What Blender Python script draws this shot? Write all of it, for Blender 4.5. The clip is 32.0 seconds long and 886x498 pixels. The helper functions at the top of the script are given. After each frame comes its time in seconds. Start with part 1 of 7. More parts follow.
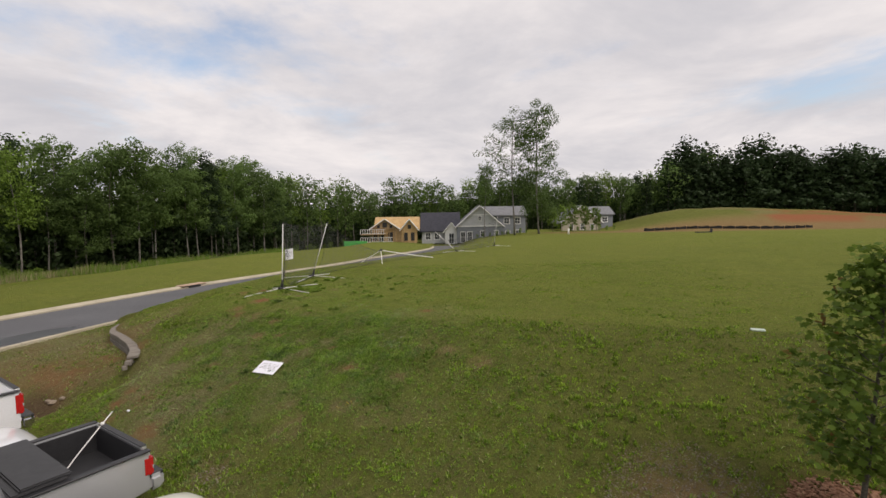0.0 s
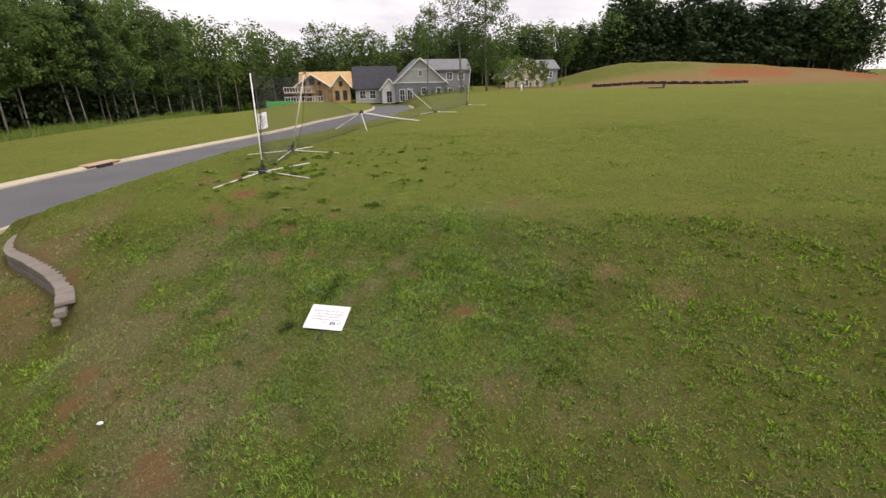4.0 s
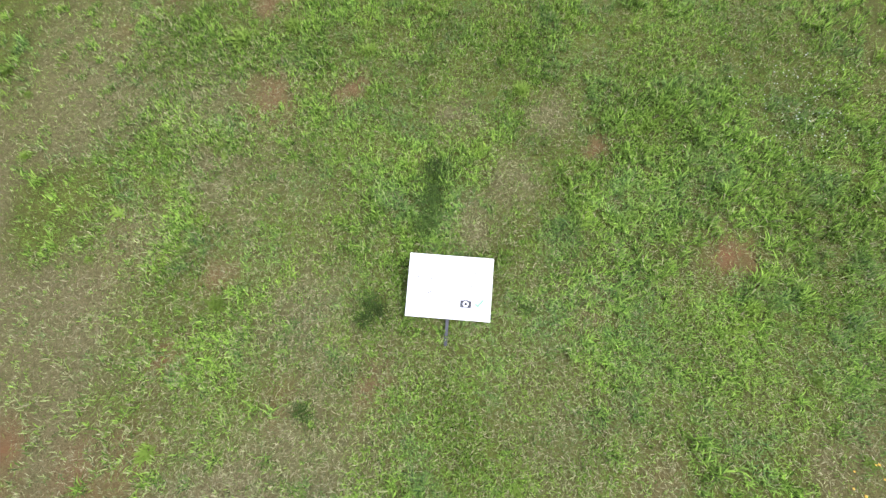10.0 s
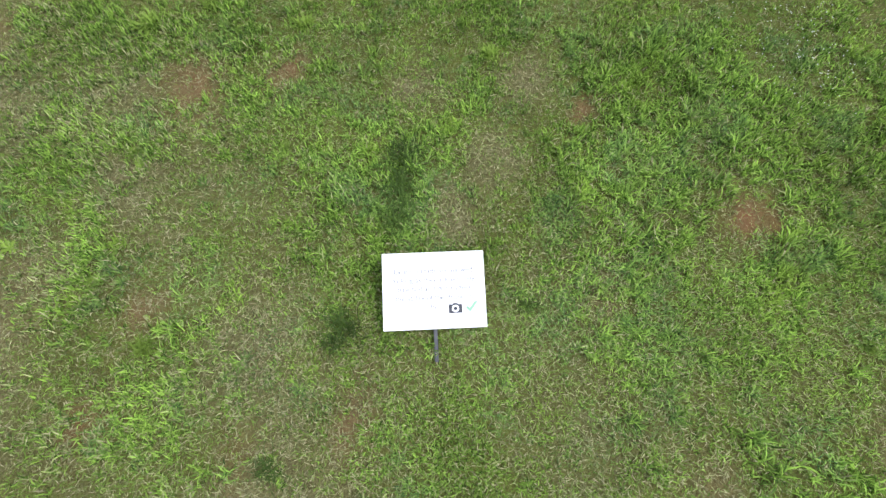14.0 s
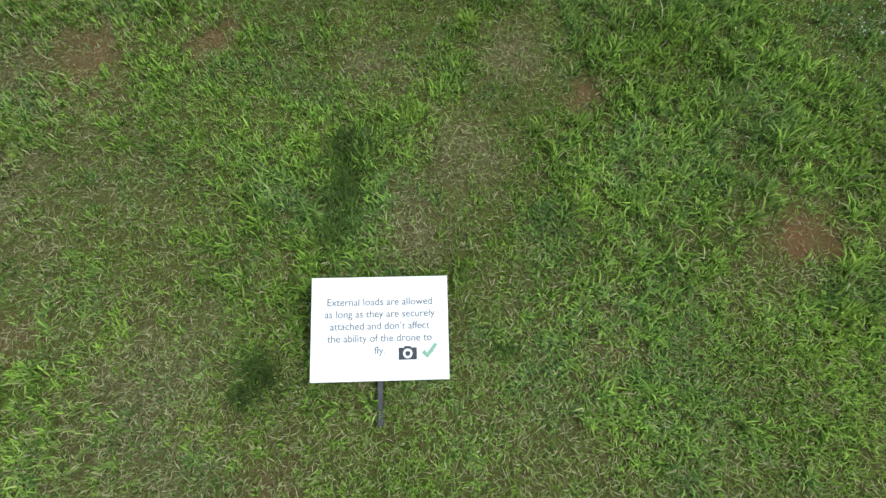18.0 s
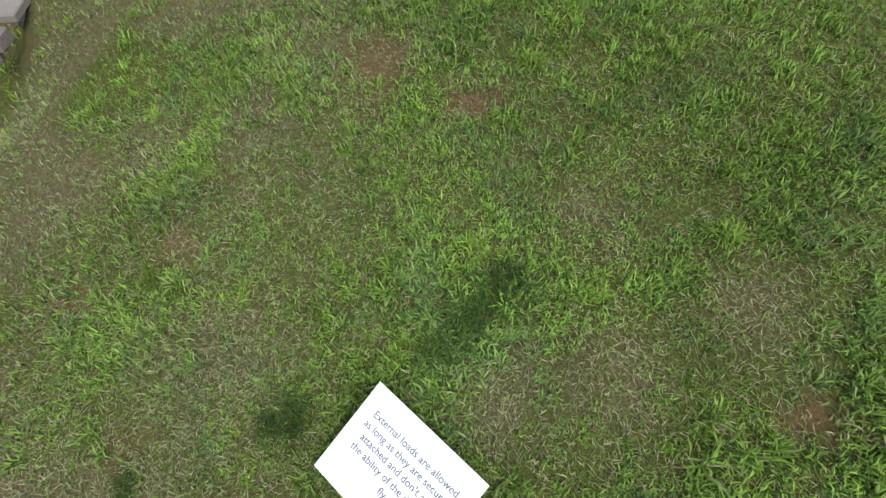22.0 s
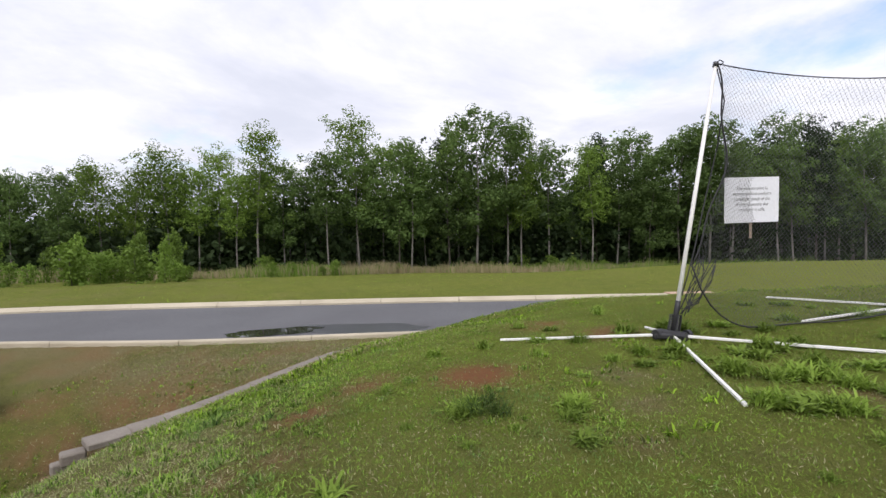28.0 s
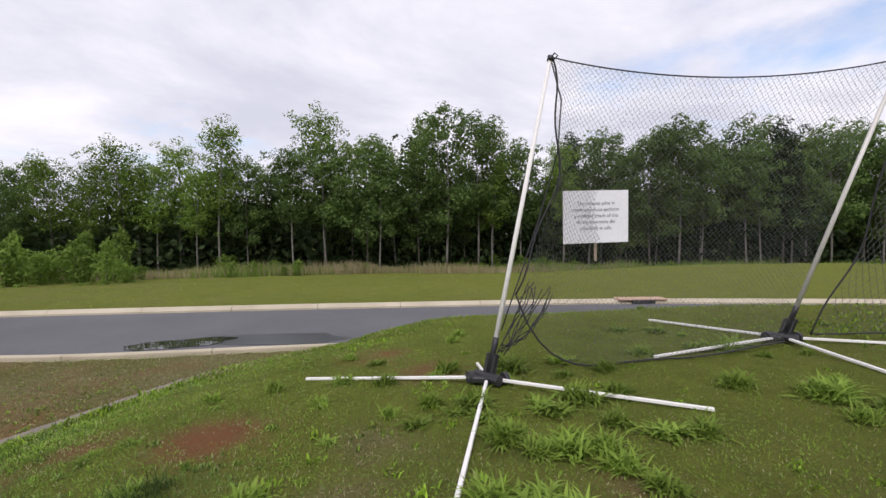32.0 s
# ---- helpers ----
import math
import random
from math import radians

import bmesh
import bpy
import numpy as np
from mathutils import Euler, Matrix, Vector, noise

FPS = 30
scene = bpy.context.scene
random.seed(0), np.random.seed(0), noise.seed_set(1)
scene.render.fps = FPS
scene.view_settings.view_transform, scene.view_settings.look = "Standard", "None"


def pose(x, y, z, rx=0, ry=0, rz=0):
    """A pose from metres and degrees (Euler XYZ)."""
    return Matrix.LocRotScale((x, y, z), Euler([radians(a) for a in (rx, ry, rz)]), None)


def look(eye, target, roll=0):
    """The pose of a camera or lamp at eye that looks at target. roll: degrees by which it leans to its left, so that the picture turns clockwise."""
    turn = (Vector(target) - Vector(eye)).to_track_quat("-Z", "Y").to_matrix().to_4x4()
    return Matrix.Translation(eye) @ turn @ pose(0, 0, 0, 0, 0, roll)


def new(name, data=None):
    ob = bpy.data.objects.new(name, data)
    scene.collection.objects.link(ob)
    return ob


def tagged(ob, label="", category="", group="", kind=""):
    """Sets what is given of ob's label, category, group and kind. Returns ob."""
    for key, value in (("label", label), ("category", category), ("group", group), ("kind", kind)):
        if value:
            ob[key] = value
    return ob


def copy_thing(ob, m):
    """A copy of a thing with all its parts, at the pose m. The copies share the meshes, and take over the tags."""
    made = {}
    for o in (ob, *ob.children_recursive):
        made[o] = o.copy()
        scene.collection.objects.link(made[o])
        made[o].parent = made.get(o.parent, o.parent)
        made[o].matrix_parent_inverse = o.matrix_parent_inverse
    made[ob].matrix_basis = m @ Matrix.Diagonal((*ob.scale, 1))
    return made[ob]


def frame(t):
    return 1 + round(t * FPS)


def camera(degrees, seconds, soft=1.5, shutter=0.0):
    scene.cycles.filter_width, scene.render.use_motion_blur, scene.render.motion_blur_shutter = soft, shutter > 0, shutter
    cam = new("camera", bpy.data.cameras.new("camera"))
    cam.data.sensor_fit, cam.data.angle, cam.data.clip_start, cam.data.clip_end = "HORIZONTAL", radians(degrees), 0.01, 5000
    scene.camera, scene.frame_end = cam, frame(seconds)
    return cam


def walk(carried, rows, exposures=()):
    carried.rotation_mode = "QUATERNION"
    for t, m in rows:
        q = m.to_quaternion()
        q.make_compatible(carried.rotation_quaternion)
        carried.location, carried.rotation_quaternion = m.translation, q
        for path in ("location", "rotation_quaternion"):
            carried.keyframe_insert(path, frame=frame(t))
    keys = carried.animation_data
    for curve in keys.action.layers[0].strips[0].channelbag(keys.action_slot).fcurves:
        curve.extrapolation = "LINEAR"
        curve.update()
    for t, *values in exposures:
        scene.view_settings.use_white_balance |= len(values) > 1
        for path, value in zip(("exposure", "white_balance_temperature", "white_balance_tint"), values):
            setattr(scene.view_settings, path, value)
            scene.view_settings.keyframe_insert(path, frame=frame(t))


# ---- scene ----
cam = camera(87.5, 32.0)
PATH = [
    (0, (4.274, -11.334, 3.875), (4.2935, -9.3379, 3.7517), -0.86),
    (0.5, (3.549, -10.901, 3.850), (3.6402, -8.9088, 3.7002), -0.90),
    (1, (2.872, -10.494, 3.838), (3.0224, -8.5082, 3.6512), -0.86),
    (1.5, (2.239, -10.078, 3.835), (2.4310, -8.1057, 3.5638), -0.93),
    (2, (1.667, -9.627, 3.820), (1.9056, -7.6754, 3.4519), -0.97),
    (2.5, (1.262, -9.002, 3.794), (1.5502, -7.0782, 3.3294), -0.87),
    (3, (1.032, -8.215, 3.760), (1.3445, -6.3203, 3.2026), -0.89),
    (3.5, (0.881, -7.334, 3.688), (1.2014, -5.4719, 3.0322), -1.05),
    (5.5, (0.243, -4.147, 3.701), (0.5320, -2.3502, 2.8703), -1.48),
    (6, (0.270, -3.797, 3.594), (0.5217, -2.1497, 2.4875), -1.53),
    (6.5, (0.277, -3.637, 3.487), (0.4760, -2.2966, 2.0158), -1.30),
    (7, (0.319, -3.502, 3.442), (0.4881, -2.3838, 1.7927), -0.91),
    (7.5, (0.383, -3.182, 3.398), (0.5440, -2.1440, 1.6962), -0.59),
    (8, (0.476, -2.708, 3.344), (0.6476, -1.6850, 1.6339), -0.70),
    (8.5, (0.523, -2.163, 3.321), (0.7127, -1.1511, 1.6071), -1.15),
    (9, (0.365, -1.767, 3.301), (0.5728, -0.7620, 1.5845), -1.47),
    (9.5, (-0.097, -1.504, 3.322), (0.1321, -0.5213, 1.5952), -1.17),
    (10, (-0.429, -1.385, 3.326), (-0.1627, -0.4116, 1.5998), -0.11),
    (10.5, (-0.427, -1.347, 3.330), (-0.0911, -0.3823, 1.6111), 0.23),
    (11, (-0.386, -1.322, 3.368), (-0.0028, -0.3674, 1.6533), 0.31),
    (11.5, (-0.382, -1.299, 3.393), (0.0170, -0.3498, 1.6782), 0.19),
    (12, (-0.398, -1.280, 3.320), (0.0116, -0.3320, 1.6076), 0.30),
    (12.5, (-0.413, -1.243, 3.170), (0.0028, -0.2939, 1.4596), 0.28),
    (13, (-0.412, -1.189, 3.045), (0.0002, -0.2409, 1.3325), 0.04),
    (13.5, (-0.429, -1.155, 2.914), (-0.0221, -0.2025, 1.2031), -0.12),
    (15.5, (-0.242, -0.871, 2.304), (0.1604, 0.0766, 0.5899), 0.73),
    (16, (-0.097, -0.534, 2.148), (0.3085, 0.4159, 0.4357), 1.01),
    (16.5, (-0.028, -0.419, 2.139), (0.3731, 0.5297, 0.4248), 1.05),
    (17, (-0.079, -0.604, 2.154), (0.3225, 0.3545, 0.4449), 1.00),
    (17.5, (-0.073, -0.760, 2.193), (0.3221, 0.1973, 0.4821), 0.65),
    (18, (-0.029, -0.811, 2.251), (0.3606, 0.1459, 0.5386), 0.38),
    (18.5, (0.021, -0.859, 2.310), (0.4001, 0.1000, 0.5965), -0.01),
    (19, (0.050, -0.876, 2.373), (0.4249, 0.0759, 0.6547), -0.08),
    (19.5, (0.076, -0.879, 2.403), (0.4473, 0.0685, 0.6816), -0.10),
    (20, (0.073, -0.852, 2.420), (0.4439, 0.0832, 0.6913), 0.11),
    (20.5, (0.063, -0.841, 2.418), (0.4411, 0.0941, 0.6912), 0.48),
    (21, (0.092, -0.726, 2.411), (0.3943, 0.2222, 0.6757), 0.12),
    (21.5, (0.160, -0.400, 2.420), (0.1121, 0.5809, 0.6781), -1.17),
    (22, (0.248, -0.091, 2.417), (-0.1386, 0.8577, 0.6995), -0.45),
    (22.5, (0.434, 0.149, 2.381), (-0.2275, 1.0082, 0.7001), 0.16),
    (23, (0.581, 0.459, 2.408), (-0.3824, 1.4707, 0.9775), -0.81),
    (23.5, (0.720, 0.705, 2.418), (-0.6404, 1.8641, 1.5205), -0.37),
    (24, (0.941, 0.972, 2.425), (-0.6334, 2.0645, 1.8525), -0.50),
    (24.5, (1.175, 1.237, 2.371), (-0.5311, 2.1853, 1.9355), -0.51),
    (25, (1.364, 1.550, 2.310), (-0.4557, 2.2917, 1.9357), -0.40),
    (25.5, (1.453, 1.897, 2.276), (-0.4161, 2.5483, 1.9868), -0.18),
    (27.5, (1.146, 3.396, 2.195), (-0.7461, 4.0412, 2.1375), -0.47),
    (28, (1.163, 3.645, 2.195), (-0.6960, 4.3801, 2.1402), -0.43),
    (28.5, (1.218, 4.036, 2.188), (-0.6289, 4.8020, 2.1308), -0.36),
    (29, (1.230, 4.501, 2.181), (-0.6103, 5.2827, 2.1235), -0.27),
    (29.5, (1.197, 4.919, 2.153), (-0.6405, 5.7063, 2.0937), -0.14),
    (30, (1.194, 5.138, 2.103), (-0.6425, 5.9273, 2.0421), -0.12),
    (30.5, (1.173, 5.169, 2.125), (-0.6631, 5.9597, 2.0622), -0.02),
    (31, (1.163, 5.207, 2.145), (-0.6727, 5.9984, 2.0817), -0.05),
    (31.5, (1.152, 5.377, 2.283), (-0.6818, 6.1717, 2.2164), 0.03),
    (32, (1.135, 5.454, 2.396), (-0.7010, 6.2447, 2.3293), -0.10),
]
walk(cam, [(t, look(eye, target, roll)) for t, eye, target, roll in PATH], exposures=[(0, -0.1, 7000, 16), (3.5, 0.18, 7000, 18), (5.5, 0.92, 6700, 22), (7, 1.25, 6400, 23), (10, 1.25, 6000, 15), (13.5, 1.1, 6000, 13), (15.5, 0.70, 6000, 3), (20.5, 0.46, 6000, 3), (22.5, 0.60, 5900, 18), (24, 1.23, 5520, 28), (25.5, 0.92, 5800, 18), (27.5, 0.4, 6300, 16), (30, 0.23, 6400, 18), (32, 0.15, 6400, 19)])

# ---- world, sun, exposure ----
def make_world():
    w = bpy.data.worlds.new("sky")
    scene.world = w
    w.use_nodes = True
    nt = w.node_tree
    nt.nodes.clear()
    N, L = nt.nodes.new, nt.links.new
    out, bg = N("ShaderNodeOutputWorld"), N("ShaderNodeBackground")
    sky = N("ShaderNodeTexSky")
    sky.sky_type, sky.sun_disc = "NISHITA", False
    sky.sun_elevation, sky.sun_rotation = radians(50), radians(127)
    sky.air_density, sky.dust_density = 1.2, 2.0
    tc = N("ShaderNodeTexCoord")
    sep = N("ShaderNodeSeparateXYZ")
    L(tc.outputs["Generated"], sep.inputs[0])
    up = N("ShaderNodeMath"); up.operation = "MAXIMUM"; up.inputs[1].default_value = 0.0
    L(sep.outputs["Z"], up.inputs[0])
    add = N("ShaderNodeMath"); add.operation = "ADD"; add.inputs[1].default_value = 0.16
    L(up.outputs[0], add.inputs[0])
    dx = N("ShaderNodeMath"); dx.operation = "DIVIDE"
    dy = N("ShaderNodeMath"); dy.operation = "DIVIDE"
    L(sep.outputs["X"], dx.inputs[0]); L(add.outputs[0], dx.inputs[1])
    L(sep.outputs["Y"], dy.inputs[0]); L(add.outputs[0], dy.inputs[1])
    comb = N("ShaderNodeCombineXYZ")
    L(dx.outputs[0], comb.inputs[0]); L(dy.outputs[0], comb.inputs[1])
    def cloud(scale, detail, lo, hi, rough=0.55, seed=0.0):
        n = N("ShaderNodeTexNoise"); n.noise_dimensions = "4D"
        n.inputs["W"].default_value = seed
        n.inputs["Scale"].default_value, n.inputs["Detail"].default_value = scale, detail
        n.inputs["Roughness"].default_value = rough
        n.inputs["Distortion"].default_value = 0.35
        L(comb.outputs[0], n.inputs["Vector"])
        m = N("ShaderNodeMapRange"); m.interpolation_type = "SMOOTHSTEP"
        m.inputs["From Min"].default_value, m.inputs["From Max"].default_value = lo, hi
        L(n.outputs["Fac"], m.inputs["Value"])
        return m.outputs["Result"]
    cover = cloud(0.75, 8, 0.27, 0.47, 0.60, 2.3)
    shade = cloud(0.9, 7, 0.30, 0.72, 0.6, 5.1)
    white = N("ShaderNodeMix"); white.data_type = "RGBA"
    white.inputs["A"].default_value = (0.62, 0.655, 0.72, 1)
    white.inputs["B"].default_value = (0.98, 0.985, 1.0, 1)
    L(shade, white.inputs["Factor"])
    gain = N("ShaderNodeMix"); gain.data_type = "RGBA"; gain.blend_type = "MULTIPLY"; gain.inputs["Factor"].default_value = 1.0
    gain.inputs["B"].default_value = (SKY_BLUE, SKY_BLUE, SKY_BLUE, 1)
    L(sky.outputs[0], gain.inputs["A"])
    mix = N("ShaderNodeMix"); mix.data_type = "RGBA"
    L(cover, mix.inputs["Factor"]); L(gain.outputs["Result"], mix.inputs["A"]); L(white.outputs["Result"], mix.inputs["B"])
    bg.inputs["Strength"].default_value = SKY_STRENGTH
    L(mix.outputs["Result"], bg.inputs["Color"]); L(bg.outputs[0], out.inputs[0])


SKY_BLUE, SKY_STRENGTH = 0.19, 0.98
make_world()
sun = new("sun", bpy.data.lights.new("sun", "SUN"))
sun.data.energy, sun.data.angle, sun.data.color = 2.1, radians(30), (1.0, 0.96, 0.9)
sun.matrix_world = look((34, -26, 50), (0, 0, 0))
scene.view_settings.exposure = 0.0


# ---- materials ----
def mat(name, rough=0.7, metal=0.0):
    m = bpy.data.materials.new(name)
    m.use_nodes = True
    b = m.node_tree.nodes["Principled BSDF"]
    b.inputs["Roughness"].default_value, b.inputs["Metallic"].default_value = rough, metal
    return m, m.node_tree, b


def rgb(c):
    return (*c, 1.0)


def noise_fac(nt, scale, detail=4.0, lo=0.35, hi=0.65, coord=None, rough=0.55):
    n = nt.nodes.new("ShaderNodeTexNoise")
    n.inputs["Scale"].default_value, n.inputs["Detail"].default_value, n.inputs["Roughness"].default_value = scale, detail, rough
    if coord is None:
        g = nt.nodes.new("ShaderNodeNewGeometry")
        coord = g.outputs["Position"]
    nt.links.new(coord, n.inputs["Vector"])
    r = nt.nodes.new("ShaderNodeMapRange")
    r.inputs["From Min"].default_value, r.inputs["From Max"].default_value = lo, hi
    nt.links.new(n.outputs["Fac"], r.inputs["Value"])
    return r.outputs["Result"]


def mixc(nt, fac, a, b, mode="MIX"):
    n = nt.nodes.new("ShaderNodeMix")
    n.data_type, n.blend_type = "RGBA", mode
    for sock, v in (("Factor", fac), ("A", a), ("B", b)):
        if isinstance(v, tuple):
            n.inputs[sock].default_value = rgb(v) if len(v) == 3 else v
        elif isinstance(v, float):
            n.inputs[sock].default_value = v
        else:
            nt.links.new(v, n.inputs[sock])
    return n.outputs["Result"]


def bump(nt, b, fac, strength=0.3, dist=0.01):
    n = nt.nodes.new("ShaderNodeBump")
    n.inputs["Strength"].default_value, n.inputs["Distance"].default_value = strength, dist
    nt.links.new(fac, n.inputs["Height"])
    nt.links.new(n.outputs[0], b.inputs["Normal"])


def surface(name, c1, c2, scale=6.0, rough=0.7, metal=0.0, fine=60.0, bumps=0.25, dist=0.004, coat=0.0, c3=None):
    """A two-scale mottled surface."""
    m, nt, b = mat(name, rough, metal)
    tc = nt.nodes.new("ShaderNodeNewGeometry").outputs["Position"]
    col = mixc(nt, noise_fac(nt, scale, 5, 0.3, 0.7, tc), c1, c2)
    f = noise_fac(nt, fine, 3, 0.3, 0.7, tc)
    col = mixc(nt, f, col, c3 if c3 else tuple(0.8 * v for v in c1))
    soft = mixc(nt, 0.35, mixc(nt, noise_fac(nt, scale, 5, 0.3, 0.7, tc), c1, c2), col)
    nt.links.new(soft, b.inputs["Base Color"])
    if bumps:
        bump(nt, b, f, bumps, dist)
    if coat:
        b.inputs["Coat Weight"].default_value = coat
        b.inputs["Coat Roughness"].default_value = 0.06
    return m


def leafy(name, dark, light, dry=None, dry_amount=0.0, rough=0.55, scale=1.2):
    """Leaves: varied from leaf to leaf and over the plant, with some light through them."""
    m, nt, b = mat(name, rough)
    g = nt.nodes.new("ShaderNodeNewGeometry")
    col = mixc(nt, g.outputs["Random Per Island"], dark, light)
    col = mixc(nt, noise_fac(nt, scale, 3, 0.3, 0.7, g.outputs["Position"]), col, tuple(0.5 * (a + c) for a, c in zip(dark, light)))
    oi = nt.nodes.new("ShaderNodeObjectInfo")
    hs = nt.nodes.new("ShaderNodeHueSaturation")
    mr = nt.nodes.new("ShaderNodeMapRange")
    mr.inputs["To Min"].default_value, mr.inputs["To Max"].default_value = 0.72, 1.3
    nt.links.new(oi.outputs["Random"], mr.inputs["Value"]); nt.links.new(mr.outputs["Result"], hs.inputs["Value"])
    nt.links.new(col, hs.inputs["Color"])
    nt.links.new(hs.outputs[0], b.inputs["Base Color"])
    b.inputs["Specular IOR Level"].default_value = 0.12
    tr = nt.nodes.new("ShaderNodeBsdfTranslucent")
    nt.links.new(hs.outputs[0], tr.inputs["Color"])
    ms = nt.nodes.new("ShaderNodeMixShader"); ms.inputs[0].default_value = 0.38
    out = nt.nodes["Material Output"]
    nt.links.new(b.outputs[0], ms.inputs[1]); nt.links.new(tr.outputs[0], ms.inputs[2]); nt.links.new(ms.outputs[0], out.inputs[0])
    return m


def turf_material():
    """Soil, straw and low grass, with clay where the mesh says so."""
    m, nt, b = mat("turf", 0.9)
    pos = nt.nodes.new("ShaderNodeNewGeometry").outputs["Position"]
    def attr(name):
        n = nt.nodes.new("ShaderNodeAttribute"); n.attribute_name = name
        return n.outputs["Fac"]
    grain = noise_fac(nt, 130.0, 3, 0.34, 0.66, pos, 0.6)
    tuft = noise_fac(nt, 26.0, 5, 0.36, 0.66, pos, 0.65)
    green = mixc(nt, noise_fac(nt, 0.7, 5, 0.3, 0.7, pos), (0.038, 0.068, 0.008), (0.068, 0.106, 0.014))
    mown = mixc(nt, noise_fac(nt, 0.22, 7, 0.3, 0.7, pos, 0.68), (0.128, 0.192, 0.020), (0.222, 0.262, 0.036))
    green = mixc(nt, attr("mown"), green, mown)
    dark = mixc(nt, 0.70, green, (0.014, 0.024, 0.004))
    green = mixc(nt, 0.25, green, (0.190, 0.215, 0.018))
    even = nt.nodes.new("ShaderNodeMath"); even.operation = "MULTIPLY_ADD"; even.use_clamp = True
    nt.links.new(attr("mown"), even.inputs[0]); even.inputs[1].default_value = 0.45
    nt.links.new(tuft, even.inputs[2])
    green = mixc(nt, even.outputs[0], dark, green)
    green = mixc(nt, noise_fac(nt, 62.0, 4, 0.44, 0.60, pos, 0.7), mixc(nt, 0.40, green, (0.014, 0.024, 0.004)), green)
    green = mixc(nt, noise_fac(nt, 4.5, 6, 0.40, 0.64, pos, 0.68), mixc(nt, 0.50, green, (0.018, 0.028, 0.003)), mixc(nt, 0.40, green, (0.225, 0.265, 0.030)))
    green = mixc(nt, grain, mixc(nt, 0.34, green, (0.016, 0.028, 0.004)), mixc(nt, 0.50, green, (0.27, 0.29, 0.06)))
    green = mixc(nt, noise_fac(nt, 0.8, 9, 0.46, 0.62, pos, 0.78), green, mixc(nt, 0.42, green, (0.060, 0.070, 0.012)))
    keep = nt.nodes.new("ShaderNodeMath"); keep.operation = "MULTIPLY"
    nt.links.new(attr("mown"), keep.inputs[0]); keep.inputs[1].default_value = 0.55
    streak = noise_fac(nt, 3.0, 9, 0.40, 0.62, pos, 0.78)
    green = mixc(nt, keep.outputs[0], green, mixc(nt, streak, mixc(nt, 0.40, mown, (0.060, 0.092, 0.010)), mixc(nt, 0.30, mown, (0.300, 0.290, 0.075))))
    thatch = noise_fac(nt, 420.0, 3, 0.36, 0.64, pos, 0.7)
    green = mixc(nt, thatch, mixc(nt, 0.28, green, (0.03, 0.035, 0.010)), mixc(nt, 0.22, green, (0.30, 0.28, 0.14)))
    straw = mixc(nt, grain, (0.14, 0.118, 0.056), (0.38, 0.320, 0.175))
    straw = mixc(nt, thatch, mixc(nt, 0.45, straw, (0.07, 0.060, 0.030)), straw)
    straw = mixc(nt, tuft, mixc(nt, 0.4, straw, (0.09, 0.085, 0.03)), straw)
    fine = noise_fac(nt, 3.2, 7, 0.40, 0.64, pos, 0.7)
    ma = nt.nodes.new("ShaderNodeMath"); ma.operation = "MULTIPLY_ADD"; ma.use_clamp = True
    less = nt.nodes.new("ShaderNodeMath"); less.operation = "MULTIPLY_ADD"
    nt.links.new(attr("mown"), less.inputs[0]); less.inputs[1].default_value = -0.04; less.inputs[2].default_value = 0.11
    nt.links.new(fine, ma.inputs[0]); nt.links.new(less.outputs[0], ma.inputs[1])
    nt.links.new(attr("bare"), ma.inputs[2])
    col = mixc(nt, ma.outputs[0], green, straw)
    clay = mixc(nt, noise_fac(nt, 14.0, 5, 0.3, 0.7, pos), (0.33, 0.105, 0.052), (0.25, 0.108, 0.056))
    clay = mixc(nt, grain, clay, mixc(nt, 0.4, clay, (0.10, 0.06, 0.035)))
    mc = nt.nodes.new("ShaderNodeMath"); mc.operation = "MULTIPLY"; mc.use_clamp = True
    nt.links.new(attr("clay"), mc.inputs[0])
    nt.links.new(noise_fac(nt, 7.0, 6, 0.15, 0.5, pos, 0.7), mc.inputs[1])
    col = mixc(nt, mc.outputs[0], col, clay)
    col = mixc(nt, attr("wet"), col, mixc(nt, grain, (0.050, 0.034, 0.024), (0.10, 0.07, 0.05)))
    nt.links.new(col, b.inputs["Base Color"])
    b.inputs["Specular IOR Level"].default_value = 0.02
    bump(nt, b, noise_fac(nt, 60.0, 6, 0.2, 0.8, pos, 0.75), 0.9, 0.035)
    return m


